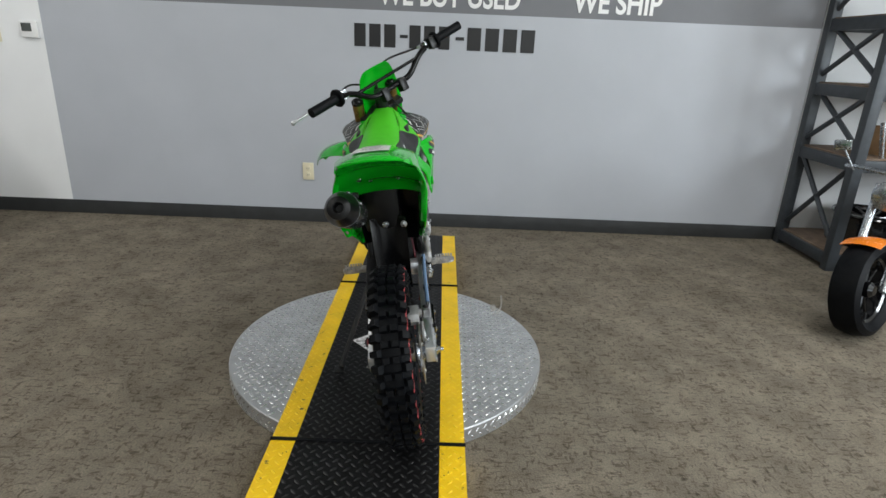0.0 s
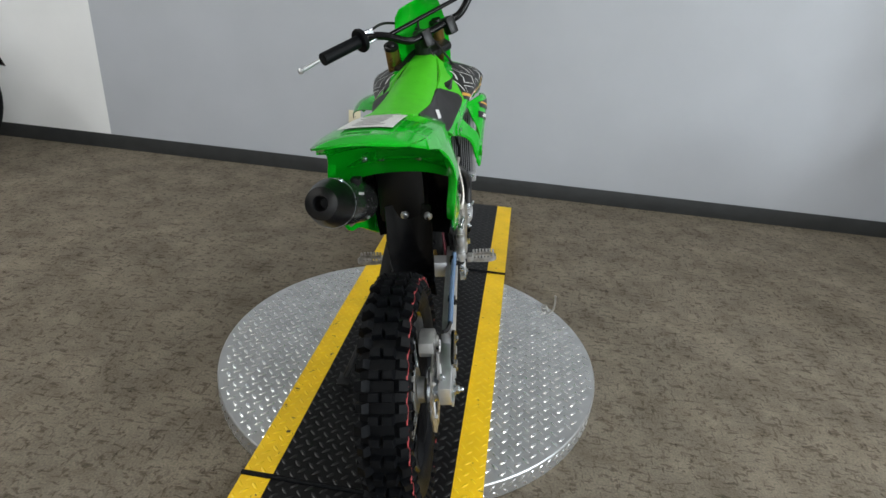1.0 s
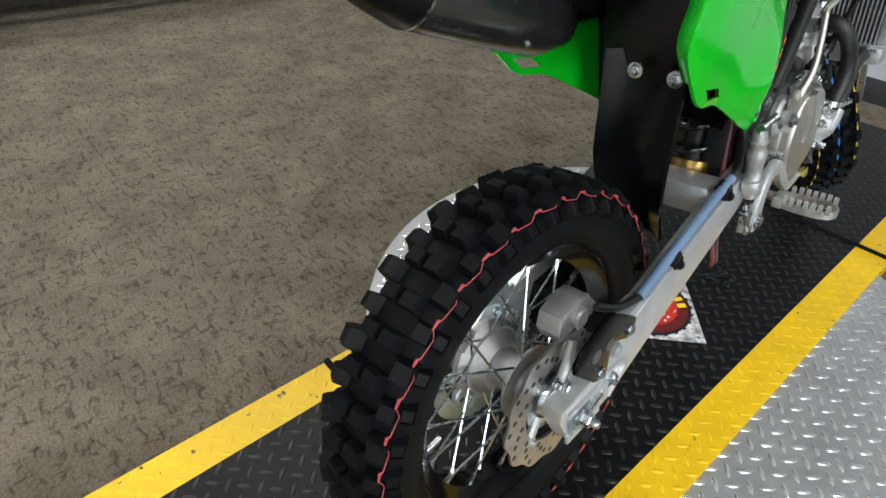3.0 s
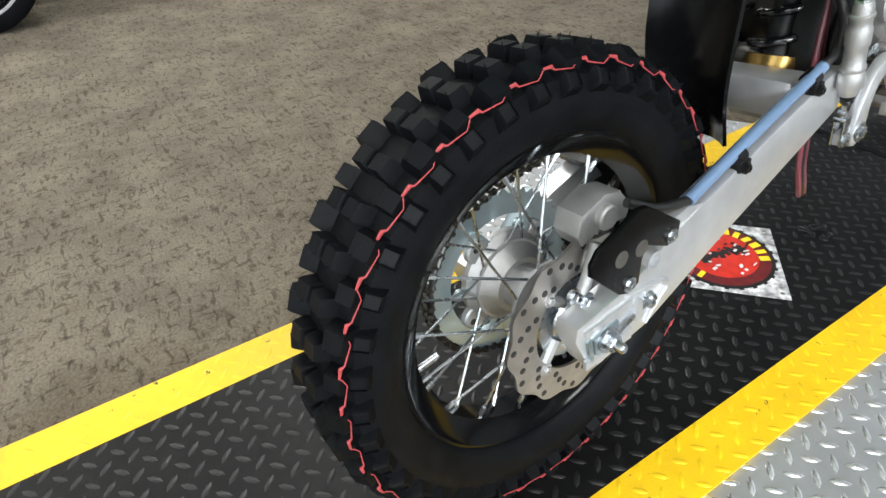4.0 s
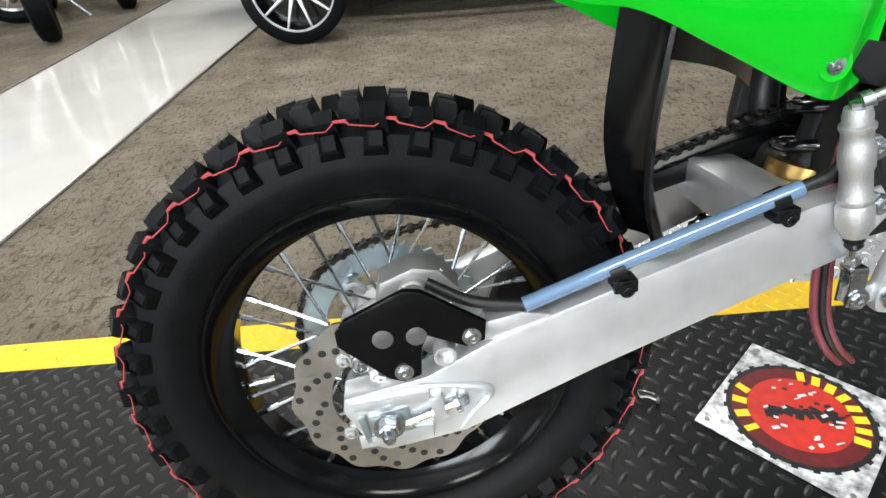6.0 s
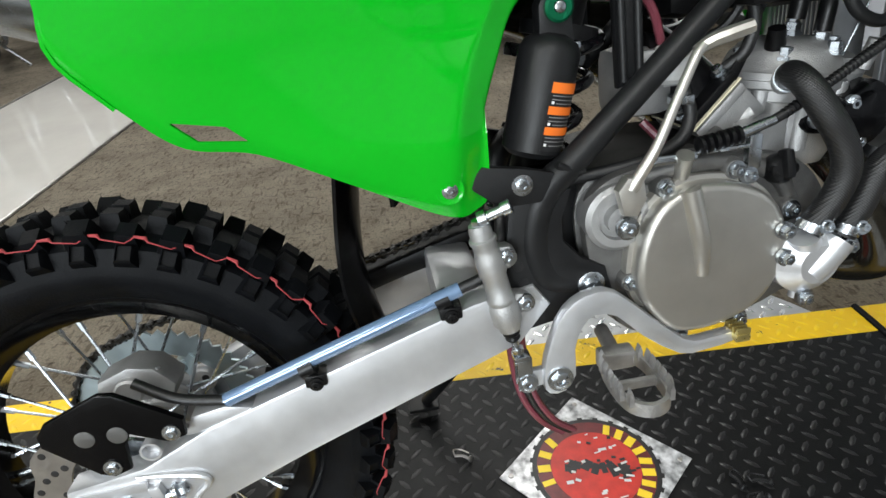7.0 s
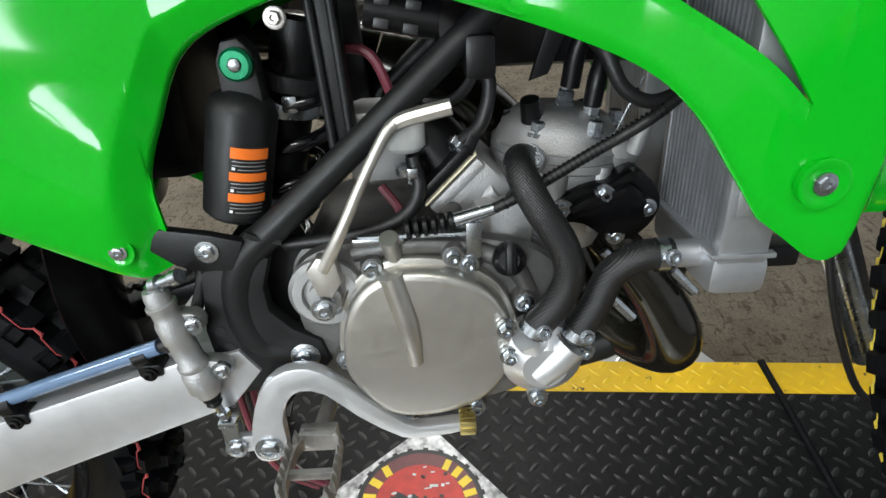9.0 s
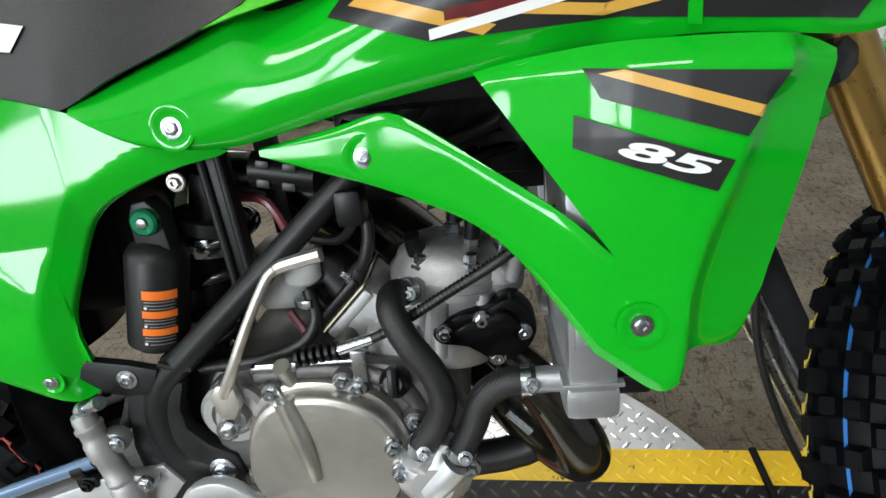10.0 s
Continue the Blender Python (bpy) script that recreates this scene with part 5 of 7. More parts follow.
for y, z in ((0.523, 0.485), (0.598, 0.485), (0.642, 0.448), (0.503, 0.365), (0.494, 0.40), (0.543, 0.337), (0.602, 0.343), (0.586, 0.492)):
    part("case_boss", lathe((0.085, y, z), (1, 0, 0), [(0, 0.0105), (0.014, 0.0095), (0.016, 0.0085)], 20), "case", eng)
    part("case_bolt", bolt((0.1015, y, z), (1, 0, 0), 0.0054, 0.006), "chrome", eng)
part("kick_boss", join(lathe((0.07, 0.484, 0.462), (1, 0, 0), [(0, 0.03), (0.026, 0.03), (0.03, 0.026), (0.03, 0.019), (0.025, 0.018)], 36), lathe((0.09, 0.484, 0.462), (1, 0, 0), [(0, 0.013), (0.015, 0.013)], 28)), "cast", eng)
kick = part("kick_starter", join(prism([(0.4755, 0.492), (0.484, 0.503), (0.498, 0.502), (0.501, 0.482), (0.493, 0.468), (0.481, 0.47)], 0.102, 0.115, 0.0035), tube([(0.111, 0.488, 0.492), (0.116, 0.506, 0.525), (0.112, 0.523, 0.558), (0.105, 0.541, 0.589), (0.102, 0.549, 0.597)], [0.0058, 0.0044, 0.0041, 0.0041, 0.0044], 14, 6),
                              tube([(0.1, 0.544, 0.593), (0.101, 0.555, 0.599), (0.102, 0.57, 0.603), (0.103, 0.588, 0.607)], [0.0046, 0.0055, 0.0059, 0.0057], 8, 4)), "brass", bike, "zinc-plated kick starter lever, folded in")
kick.data.materials[0] = mat("dull_zinc_lever", (0.6, 0.58, 0.54), 0.4, 0.9, 0.12, 60)
part("kick_bolt", bolt((0.114, 0.4845, 0.4585), (1, 0, 0), 0.0068, 0.004), "chrome", kick)
part("filler_neck", tube([(0.09, 0.541, 0.485), (0.104, 0.538, 0.512)], 0.0075, 14, 1), "cover", eng)
part("oil_cap", join(lathe((0.092, 0.63, 0.484), (1, -0.1, 0.35), [(0, 0.0135), (0.008, 0.0135), (0.012, 0.0115), (0.015, 0.008)], 24), box((0.105, 0.6295, 0.4915), (0.014, 0.0085, 0.026), 0.004, pose(0, 0, 0, 0, -15, 0)), box((0.1, 0.6295, 0.486), (0.012, 0.026, 0.01), 0.004)), "black", eng, "black winged oil filler cap")
# water pump and coolant hoses
wp = part("water_pump", join(lathe((0.095, 0.655, 0.402), (1, 0, 0), [(0, 0.033), (0.02, 0.033), (0.026, 0.027), (0.034, 0.018)], 36), tube([(0.112, 0.655, 0.40), (0.116, 0.648, 0.418), (0.12, 0.642, 0.43)], 0.0135, 18, 4), tube([(0.118, 0.652, 0.392), (0.12, 0.665, 0.406), (0.12, 0.676, 0.42)], 0.0145, 18, 4), tube([(0.11, 0.652, 0.375), (0.11, 0.65, 0.362)], 0.006, 10, 1)), "alu", eng, "bright cast water pump housing")
for y, z in ((0.625, 0.436), (0.628, 0.41), (0.688, 0.412), (0.652, 0.366)):
    part("pump_bolt", bolt((0.12, y, z), (1, 0, 0), 0.0055, 0.006), "chrome", wp)
part("coolant_hose", tube([(0.07, 0.648, 0.556), (0.09, 0.637, 0.563), (0.108, 0.637, 0.556), (0.118, 0.648, 0.535), (0.121, 0.664, 0.51), (0.122, 0.671, 0.485), (0.121, 0.664, 0.46), (0.12, 0.645, 0.432)], 0.0116, 20, 7), "woven", bike, "black woven coolant hose")
part("coolant_hose", tube([(0.122, 0.745, 0.497), (0.122, 0.722, 0.496), (0.121, 0.703, 0.482), (0.121, 0.693, 0.456), (0.12, 0.678, 0.424)], 0.0116, 20, 7), "woven", bike, "black woven coolant hose")
for p, a in (((0.1195, 0.648, 0.436), (0, 0.5, 1)), ((0.12, 0.681, 0.43), (0, 0.45, 1)), ((0.122, 0.737, 0.4965), (0, 1, 0)), ((0.0755, 0.645, 0.558), (0.8, -0.5, 0.25))):
    part("hose_clamp", join(lathe(Vector(p), a, [(-0.004, 0.0128), (0.004, 0.0128), (0.004, 0.0114), (-0.004, 0.0114)], 28, True), bolt(Vector(p) + Vector((0.013, 0.004, 0.004)), (1, 0, 0.3), 0.0042, 0.005)), "chrome", bike)
# cylinder and head
cyl = part("cylinder", join(lathe((0.015, 0.672, 0.475), (0, 0.1, 1), [(0, 0.05), (0.01, 0.054), (0.066, 0.0535), (0.068, 0.056), (0.0745, 0.056)], 40), tube([(0.045, 0.66, 0.548), (0.075, 0.645, 0.557)], 0.0115, 16, 1), box((0.03, 0.628, 0.5), (0.09, 0.05, 0.05), 0.012), tube([(0.05, 0.65, 0.48), (0.056, 0.652, 0.535)], 0.012, 12, 1)), "cast", eng, "cast aluminium cylinder")
part("cylinder_head", join(lathe((0.015, 0.679, 0.549), (0, 0.1, 1), [(0.0005, 0.0555), (0.007, 0.0555), (0.009, 0.0525), (0.022, 0.0475), (0.032, 0.038), (0.037, 0.024), (0.037, 0.004)], 40)), "cast", eng, "cast aluminium cylinder head")
for k in range(6):
    a = 2 * math.pi * k / 6 + 0.4
    part("head_nut", lathe((0.015 + 0.0435 * math.cos(a), 0.683 + 0.0435 * math.sin(a), 0.569), (0, 0.1, 1), [(0, 0.0085), (0.003, 0.0085), (0.0032, 0.0062), (0.011, 0.006), (0.012, 0.004)], 6), "chrome", cyl)
for k in range(3):
    a = -0.9 + k * 0.75
    part("cylinder_boss", tube([(0.015 + 0.05 * math.cos(a), 0.674 + 0.05 * math.sin(a), 0.49), (0.015 + 0.05 * math.cos(a), 0.68 + 0.05 * math.sin(a), 0.545)], 0.0085, 12, 1), "cast", cyl)
part("spark_plug", join(lathe((0.018, 0.684, 0.585), (0, 0.15, 1), [(0, 0.009), (0.004, 0.009), (0.0045, 0.0075), (0.012, 0.0075), (0.013, 0.005), (0.026, 0.004)], 6), ), "chrome", cyl)
part("plug_cap", tube([(0.018, 0.688, 0.6), (0.02, 0.694, 0.635), (0.02, 0.715, 0.655), (0.0, 0.76, 0.66)], [0.008, 0.008, 0.006, 0.004], 12, 6), "black", bike)
part("vent_pipe", tube([(0.04, 0.654, 0.58), (0.045, 0.651, 0.597)], [0.009, 0.0075], 12, 1), "black", cyl)
PV = [(0.664, 0.519), (0.687, 0.533), (0.709, 0.536), (0.73, 0.546), (0.748, 0.531), (0.752, 0.511), (0.738, 0.491), (0.716, 0.485), (0.693, 0.501), (0.669, 0.506)]
part("power_valve_cover", join(prism(PV, 0.045, 0.076, 0.005, 3), prism([(0.708 + (a - 0.708) * 0.72, 0.516 + (d - 0.516) * 0.72) for a, d in PV], 0.072, 0.084, 0.005, 3)), "flap_black", eng, "gloss black power-valve cover")
for y, z in ((0.674, 0.518), (0.706, 0.5285), (0.74, 0.516), (0.717, 0.493)):
    part("valve_bolt", bolt((0.0785, y, z), (1, 0, 0), 0.0052, 0.0045), "chrome", eng)
part("valve_housing", join(lathe((0.03, 0.722, 0.545), (0.3, 0.1, 1), [(0, 0.024), (0.012, 0.024), (0.016, 0.018), (0.022, 0.012)], 24), tube([(0.05, 0.735, 0.553), (0.056, 0.74, 0.578)], 0.0065, 12, 1)), "cast", eng)
# intake, carburettor
tilt = pose(0, 0, 0, -45, 0, 0)
part("reed_block", join(box((0.025, 0.606, 0.528), (0.074, 0.042, 0.05), 0.007, tilt), box((0.025, 0.592, 0.535), (0.08, 0.01, 0.056), 0.003, tilt), tube([(0.05, 0.6, 0.512), (0.06, 0.624, 0.53)], 0.007, 10, 1)), "cast", eng, "cast intake housing")
part("intake_gasket", box((0.025, 0.587, 0.541), (0.081, 0.0016, 0.058), 0.0005, tilt), "ivory", eng, "thin yellow paper gasket")
part("intake_flange", box((0.025, 0.582, 0.546), (0.082, 0.009, 0.058), 0.003, tilt), "black", eng)
for d in (-0.023, 0.023):
    part("flange_bolt", bolt((0.055, 0.577 + d * 0.7, 0.551 + d * 0.7), (0.2, -0.7, 0.7), 0.005, 0.006), "chrome", eng)
part("intake_boot", tube([(0.02, 0.581, 0.549), (0.02, 0.562, 0.57), (0.02, 0.53, 0.58)], [0.03, 0.026, 0.028], 20, 4), "black", bike)
part("carburettor", join(box((0.02, 0.53, 0.565), (0.06, 0.05, 0.06), 0.012), lathe((0.035, 0.552, 0.56), (0, 0, 1), [(0, 0.016), (0.03, 0.018), (0.034, 0.014)], 20)), "cast", bike, "grey cast carburettor")
part("catch_bottle", lathe((0.05, 0.553, 0.563), (0, 0.0, 1), [(0, 0.012), (0.004, 0.016), (0.03, 0.016), (0.032, 0.014)], 20), "label", bike, "translucent plastic catch bottle")
part("fuel_hose", tube([(0.06, 0.558, 0.56), (0.066, 0.562, 0.535), (0.072, 0.548, 0.515), (0.076, 0.51, 0.503), (0.07, 0.45, 0.495)], 0.0058, 12, 7), "hose", bike)
part("vent_hose", tube([(0.04, 0.53, 0.53), (0.05, 0.545, 0.51), (0.06, 0.54, 0.5), (0.05, 0.52, 0.49)], 0.004, 8, 5), "pink", bike)
part("vent_hose", tube([(0.03, 0.5, 0.64), (0.04, 0.53, 0.635), (0.04, 0.545, 0.6), (0.03, 0.548, 0.575)], 0.004, 8, 5), "pink", bike)
part("throttle_cable", tube([(0.04, 0.56, 0.60), (0.05, 0.59, 0.60), (0.055, 0.607, 0.62), (0.05, 0.612, 0.65)], 0.0042, 8, 6), "hose", bike)
fc = part("frame_clamp", join(tube([(0.058, 0.532, 0.669), (0.058, 0.583, 0.6585)], 0.0145, 20, 1), box((0.07, 0.61, 0.635), (0.03, 0.022, 0.03), 0.005)), "black", bike, "slotted black rubber sleeve round the frame")
for y, z in ((0.545, 0.6735), (0.566, 0.669), (0.543, 0.6585), (0.563, 0.654)):
    part("sleeve_slot", box((0.0705, y, z), (0.005, 0.011, 0.007), 0.0015, pose(0, 0, 0, -11, 0, 0)), "ink", fc)
part("hose_clip", join(lathe((0.06, 0.5525, 0.547), (0.1, 0, 1), [(0, 0.0085), (0.006, 0.0085)], 20), box((0.068, 0.558, 0.55), (0.008, 0.008, 0.008), 0.001)), "chrome", bike)
part("sensor", join(lathe((0.035, 0.701, 0.574), (0, 0.12, 1), [(0, 0.0085), (0.007, 0.0085), (0.0072, 0.0068), (0.013, 0.0068)], 6)), "chrome", cyl)
part("sensor_cap", tube([(0.035, 0.7025, 0.588), (0.035, 0.7055, 0.61), (0.03, 0.71, 0.63), (0.01, 0.72, 0.66)], [0.0075, 0.0075, 0.005, 0.004], 14, 5), "black", bike)
part("vent_hose", tube([(0.03, 0.70, 0.638), (0.045, 0.708, 0.628), (0.05, 0.722, 0.603), (0.05, 0.745, 0.592), (0.04, 0.775, 0.598)], 0.0058, 12, 6), "hose", bike)
part("stay_rod", tube([(0.042, 0.7195, 0.562), (0.042, 0.7395, 0.61)], 0.0011, 6, 1), "chrome", bike)
part("loom_branch", tube([(0.05, 0.606, 0.64), (0.06, 0.618, 0.615), (0.062, 0.612, 0.585), (0.055, 0.598, 0.57)], 0.0055, 12, 6), "hose", bike)
part("loom_plug", box((0.058, 0.604, 0.57), (0.012, 0.01, 0.02), 0.002, pose(0, 0, 0, -25, 0, 0)), "black", bike)
# clutch cable with its boot
part("cable_ribs", join(*[lathe(q, (0, 0.86, 0.5), [(0, 0.0047), (0.0014, 0.0047)], 10) for q in even([(0.1, 0.625, 0.5335), (0.1, 0.68, 0.565), (0.098, 0.735, 0.597)], 34)]), "black", bike)
part("clutch_cable", tube([(0.1, 0.615, 0.529), (0.1, 0.64, 0.541), (0.1, 0.68, 0.565), (0.098, 0.735, 0.597), (0.08, 0.79, 0.64)], 0.0042, 10, 6), "hose", bike)
part("cable_ferrule", tube([(0.1, 0.588, 0.522), (0.1, 0.617, 0.53)], [0.0055, 0.0045], 10, 1), "chrome", bike)
bellows = []
for k in range(6):
    y = 0.55 + k * 0.0065
    bellows.append(lathe((0.1, y, 0.5165 + k * 0.0009), (0, 1, 0.14), [(0, 0.004), (0.0015, 0.008), (0.0045, 0.008), (0.006, 0.004)], 14))
for bm in bellows:
    part("cable_boot", bm, "black", bike)
part("cable_bracket", join(box((0.098, 0.602, 0.505), (0.008, 0.012, 0.03), 0.002), tube([(0.1, 0.515, 0.511), (0.1, 0.602, 0.511)], 0.002, 8, 1), box((0.098, 0.53, 0.508), (0.01, 0.04, 0.006), 0.002)), "chrome", bike)
# exhaust
part("exhaust_header", tube([(0.03, 0.70, 0.50), (0.04, 0.735, 0.462), (0.05, 0.768, 0.42), (0.052, 0.79, 0.377), (0.035, 0.792, 0.35), (0.0, 0.77, 0.345), (-0.04, 0.735, 0.37), (-0.07, 0.70, 0.43), (-0.095, 0.64, 0.52), (-0.11, 0.56, 0.59), (-0.11, 0.52, 0.61)], [0.019, 0.021, 0.023, 0.026, 0.028, 0.03, 0.036, 0.042, 0.048, 0.044, 0.035], 24, 7), "pipe", bike, "oily black expansion-chamber exhaust")
for x, y, z in ((0.06, 0.715, 0.47), (0.07, 0.722, 0.43), (0.065, 0.775, 0.45)):
    part("exhaust_spring", tube([(x, y, z), (x + 0.004, y + 0.02, z - 0.02)], 0.0045, 8, 1), "chrome", bike)
# radiators
for s in (1, -1):
    rad = part("radiator", box((s * 0.138, 0.785, 0.6), (0.014, 0.036, 0.21), 0.004), "radiator", bike, "aluminium radiator with fine vertical fins")
    part("upper_tank", box((s * 0.087, 0.785, 0.71), (0.114, 0.038, 0.02), 0.004), "radiator", rad)
    part("lower_tank", join(box((s * 0.09, 0.785, 0.488), (0.112, 0.042, 0.03), 0.008), box((s * 0.09, 0.785, 0.5045), (0.114, 0.045, 0.004), 0.0012)), "radiator", rad)
    part("hose_spout", tube([(s * 0.122, 0.775, 0.497), (s * 0.122, 0.74, 0.497)], 0.0105, 16, 1), "radiator", rad)
    part("inner_side", box((s * 0.032, 0.785, 0.6), (0.008, 0.036, 0.21), 0.002), "radiator", rad)
    for k in range(15):
        part("fin", box((s * (0.0385 + k * 0.0065), 0.785, 0.602), (0.0026, 0.034, 0.204), 0), "radiator", rad)
    # core coloured almost black, so the shade between the fins is painted in
    part("core", box((s * 0.085, 0.789, 0.602), (0.1, 0.018, 0.202), 0), "fin_shade", rad)
    part("side_bracket", join(box((s * 0.146, 0.782, 0.545), (0.004, 0.02, 0.02), 0.002), box((s * 0.147, 0.782, 0.555), (0.006, 0.008, 0.03), 0.002)), "radiator", rad)
    part("radiator_stay", join(box((s * 0.13, 0.815, 0.5), (0.022, 0.026, 0.016), 0.003)), "black", rad)
part("cross_hose", tube([(0.1, 0.752, 0.69), (0.04, 0.745, 0.685), (-0.04, 0.745, 0.685), (-0.1, 0.752, 0.69)], 0.0125, 14, 5), "hose", bike)
part("ignition_coil", join(box((-0.015, 0.735, 0.655), (0.05, 0.05, 0.04), 0.008), tube([(0.0, 0.72, 0.66), (0.015, 0.7, 0.655), (0.02, 0.694, 0.635)], 0.004, 8, 5)), "black", bike, "black ignition coil")
part("head_stay", prism([(0.66, 0.60), (0.676, 0.605), (0.70, 0.66), (0.72, 0.70), (0.70, 0.705), (0.68, 0.665)], -0.02, -0.012, 0.002), "satin", bike)
part("wiring_loom", tube([(0.02, 0.60, 0.69), (0.03, 0.66, 0.672), (0.025, 0.72, 0.68), (0.02, 0.79, 0.72)], 0.007, 10, 6), "hose", bike)
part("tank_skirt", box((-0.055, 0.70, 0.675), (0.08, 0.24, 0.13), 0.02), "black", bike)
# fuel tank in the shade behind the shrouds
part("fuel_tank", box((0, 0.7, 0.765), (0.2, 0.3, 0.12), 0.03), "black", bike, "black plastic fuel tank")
part("air_box", box((-0.02, 0.325, 0.645), (0.12, 0.12, 0.21), 0.02), "black", bike, "black plastic air box")

# brake master cylinder, pedal, foot pegs
m0, m1 = Vector((0.1115, 0.3595, 0.4765)), Vector((0.1105, 0.3785, 0.379))
md = (m1 - m0).normalized()
mc = part("master_cylinder", join(lathe(m0, md, [(-0.006, 0.0085), (0.0, 0.0098), (0.006, 0.0098), (0.007, 0.0118), (0.01, 0.0118), (0.012, 0.0104), (0.02, 0.0106), (0.024, 0.0122), (0.04, 0.0122), (0.043, 0.0108), (0.062, 0.011), (0.064, 0.0125), (0.068, 0.0125), (0.07, 0.0112), (0.074, 0.0132), (0.09, 0.0132), (0.094, 0.0105), (0.0985, 0.0095)], 26),
                                  prism([(0.362, 0.456), (0.382, 0.459), (0.389, 0.449), (0.383, 0.439), (0.366, 0.438)], 0.098, 0.112, 0.003, 2), prism([(0.372, 0.412), (0.391, 0.413), (0.4015, 0.404), (0.396, 0.3945), (0.376, 0.395)], 0.098, 0.112, 0.003, 2),
                                  box(m0 + md * 0.045 + Vector((0.0095, 0, 0)), (0.002, 0.004, 0.03), 0.0005, pose(0, 0, 0, 11, 0, 0))), "cast", bike, "cast rear brake master cylinder")
for y, z in ((0.38, 0.449), (0.3935, 0.4035)):
    part("cylinder_bolt", bolt((0.112, y, z), (1, 0, 0), 0.0058, 0.003), "chrome", mc)
part("rubber_boot", lathe(m1, md, [(-0.002, 0.0075), (0.004, 0.0078), (0.006, 0.006), (0.009, 0.007), (0.012, 0.0048)], 18), "black", mc)
part("push_rod", join(tube([m1, (0.108, 0.3855, 0.346)], 0.0032, 8, 1), lathe((0.108, 0.384, 0.357), (0, 0.2, -1), [(0, 0.0058), (0.005, 0.0058)], 6), box((0.1025, 0.3885, 0.331), (0.003, 0.014, 0.034), 0.001), box((0.1135, 0.3885, 0.331), (0.003, 0.014, 0.034), 0.001), box((0.108, 0.387, 0.347), (0.014, 0.015, 0.006), 0.001), bolt((0.115, 0.3905, 0.321), (1, 0, 0), 0.0065, 0.003)), "chrome", mc)
part("pedal_lug", prism([(0.384, 0.328), (0.391, 0.331), (0.418, 0.332), (0.418, 0.316), (0.391, 0.312), (0.384, 0.315)], 0.104, 0.112, 0.002), "alu", mc)
part("line_fitting", join(lathe(m0 - md * 0.001, -md, [(0, 0.007), (0.004, 0.007), (0.0045, 0.0055), (0.009, 0.0055)], 6), lathe((0.1115, 0.36, 0.4855), (0.3, 1, 0.45), [(0, 0.0068), (0.007, 0.0068), (0.0075, 0.0045), (0.02, 0.0042), (0.0205, 0.006), (0.028, 0.006)], 16)), "chrome", mc)
PED = [(0.405, 0.318), (0.408, 0.345), (0.42, 0.38), (0.435, 0.398), (0.455, 0.405), (0.475, 0.4), (0.505, 0.372), (0.54, 0.341), (0.56, 0.337), (0.59, 0.34), (0.592, 0.33), (0.56, 0.324), (0.536, 0.325), (0.5, 0.351), (0.475, 0.376), (0.455, 0.381), (0.443, 0.371), (0.436, 0.35), (0.436, 0.322), (0.425, 0.306), (0.41, 0.306)]
ped = part("brake_pedal", prism(PED, 0.104, 0.117, 0.0035, 2), "alu", bike, "curved aluminium brake pedal")
part("pedal_tip", join(box((0.114, 0.593, 0.336), (0.022, 0.014, 0.008), 0.002), *[box((0.1055 + k * 0.0057, 0.593, 0.3425), (0.003, 0.014, 0.006), 0.001) for k in range(4)]), "brass", ped, "yellow zinc-plated toothed pedal tip")
part("pedal_bolt", bolt((0.118, 0.42, 0.322), (1, 0, 0), 0.0085, 0.004), "chrome", ped)
for s in (1, -1):
    wall = even([(s * x, y, 0) for x, y in ((0.132, 0.454), (0.145, 0.4485), (0.178, 0.4475), (0.197, 0.453), (0.205, 0.468), (0.197, 0.484), (0.178, 0.4895), (0.145, 0.4885), (0.132, 0.484))], 30)
    peg = part("foot_peg", join(loft([[(q.x, q.y, h) for q in wall] for h in (0.337, 0.343, 0.349)], 0.004), box((s * 0.168, 0.468, 0.343), (0.005, 0.042, 0.008), 0.001), box((s * 0.128, 0.468, 0.343), (0.016, 0.032, 0.018), 0.003), tube([(s * 0.085, 0.472, 0.346), (s * 0.128, 0.468, 0.344)], 0.007, 12, 1)), "peg_steel", bike, "toothed steel foot peg")
    for back in (0.4478, 0.4885):
        for k in range(7):
            q = 0.136 + k * 0.0094
            yy = 0.468 + (back - 0.468) * (0.82 if k in (0, 6) else 1.0)
            bm = prism([(yy - 0.002, 0.345), (yy - 0.002, 0.354), (yy, 0.36), (yy + 0.002, 0.354), (yy + 0.002, 0.345)], s * q, s * (q + 0.006), 0)
            part("tooth", bm, "peg_steel", peg)
for k, (dx, c) in enumerate(((0.0, "pink"), (0.008, "hose"), (0.013, "pink"))):
    part("drain_hose", tube([(0.06, 0.4, 0.48), (0.066, 0.385 + dx, 0.4), (0.07, 0.385 + dx, 0.33), (0.07, 0.393 + dx, 0.275), (0.068, 0.412 + dx, 0.236), (0.06, 0.438 + dx, 0.208)], 0.0035, 8, 6), c, bike)
# side stand on the far side
part("side_stand", join(tube([(-0.1, 0.45, 0.33), (-0.19, 0.36, 0.15), (-0.245, 0.30, 0.047)], 0.009, 12, 3), box((-0.25, 0.295, 0.04), (0.035, 0.05, 0.008), 0.003, pose(0, 0, 0, 0, 8, 0))), "satin", bike, "black side stand, folded out")

# ---- front end, steered to the left ----
rake = radians(27.5)
HEAD = Vector((0, 0.82, 0.86))
UP = Vector((0, -math.sin(rake), math.cos(rake)))
STEER = Matrix.Translation(HEAD) @ Matrix.Rotation(radians(42), 4, UP) @ Matrix.Translation(-HEAD)


def steer(bm):
    return moved(bm, STEER)


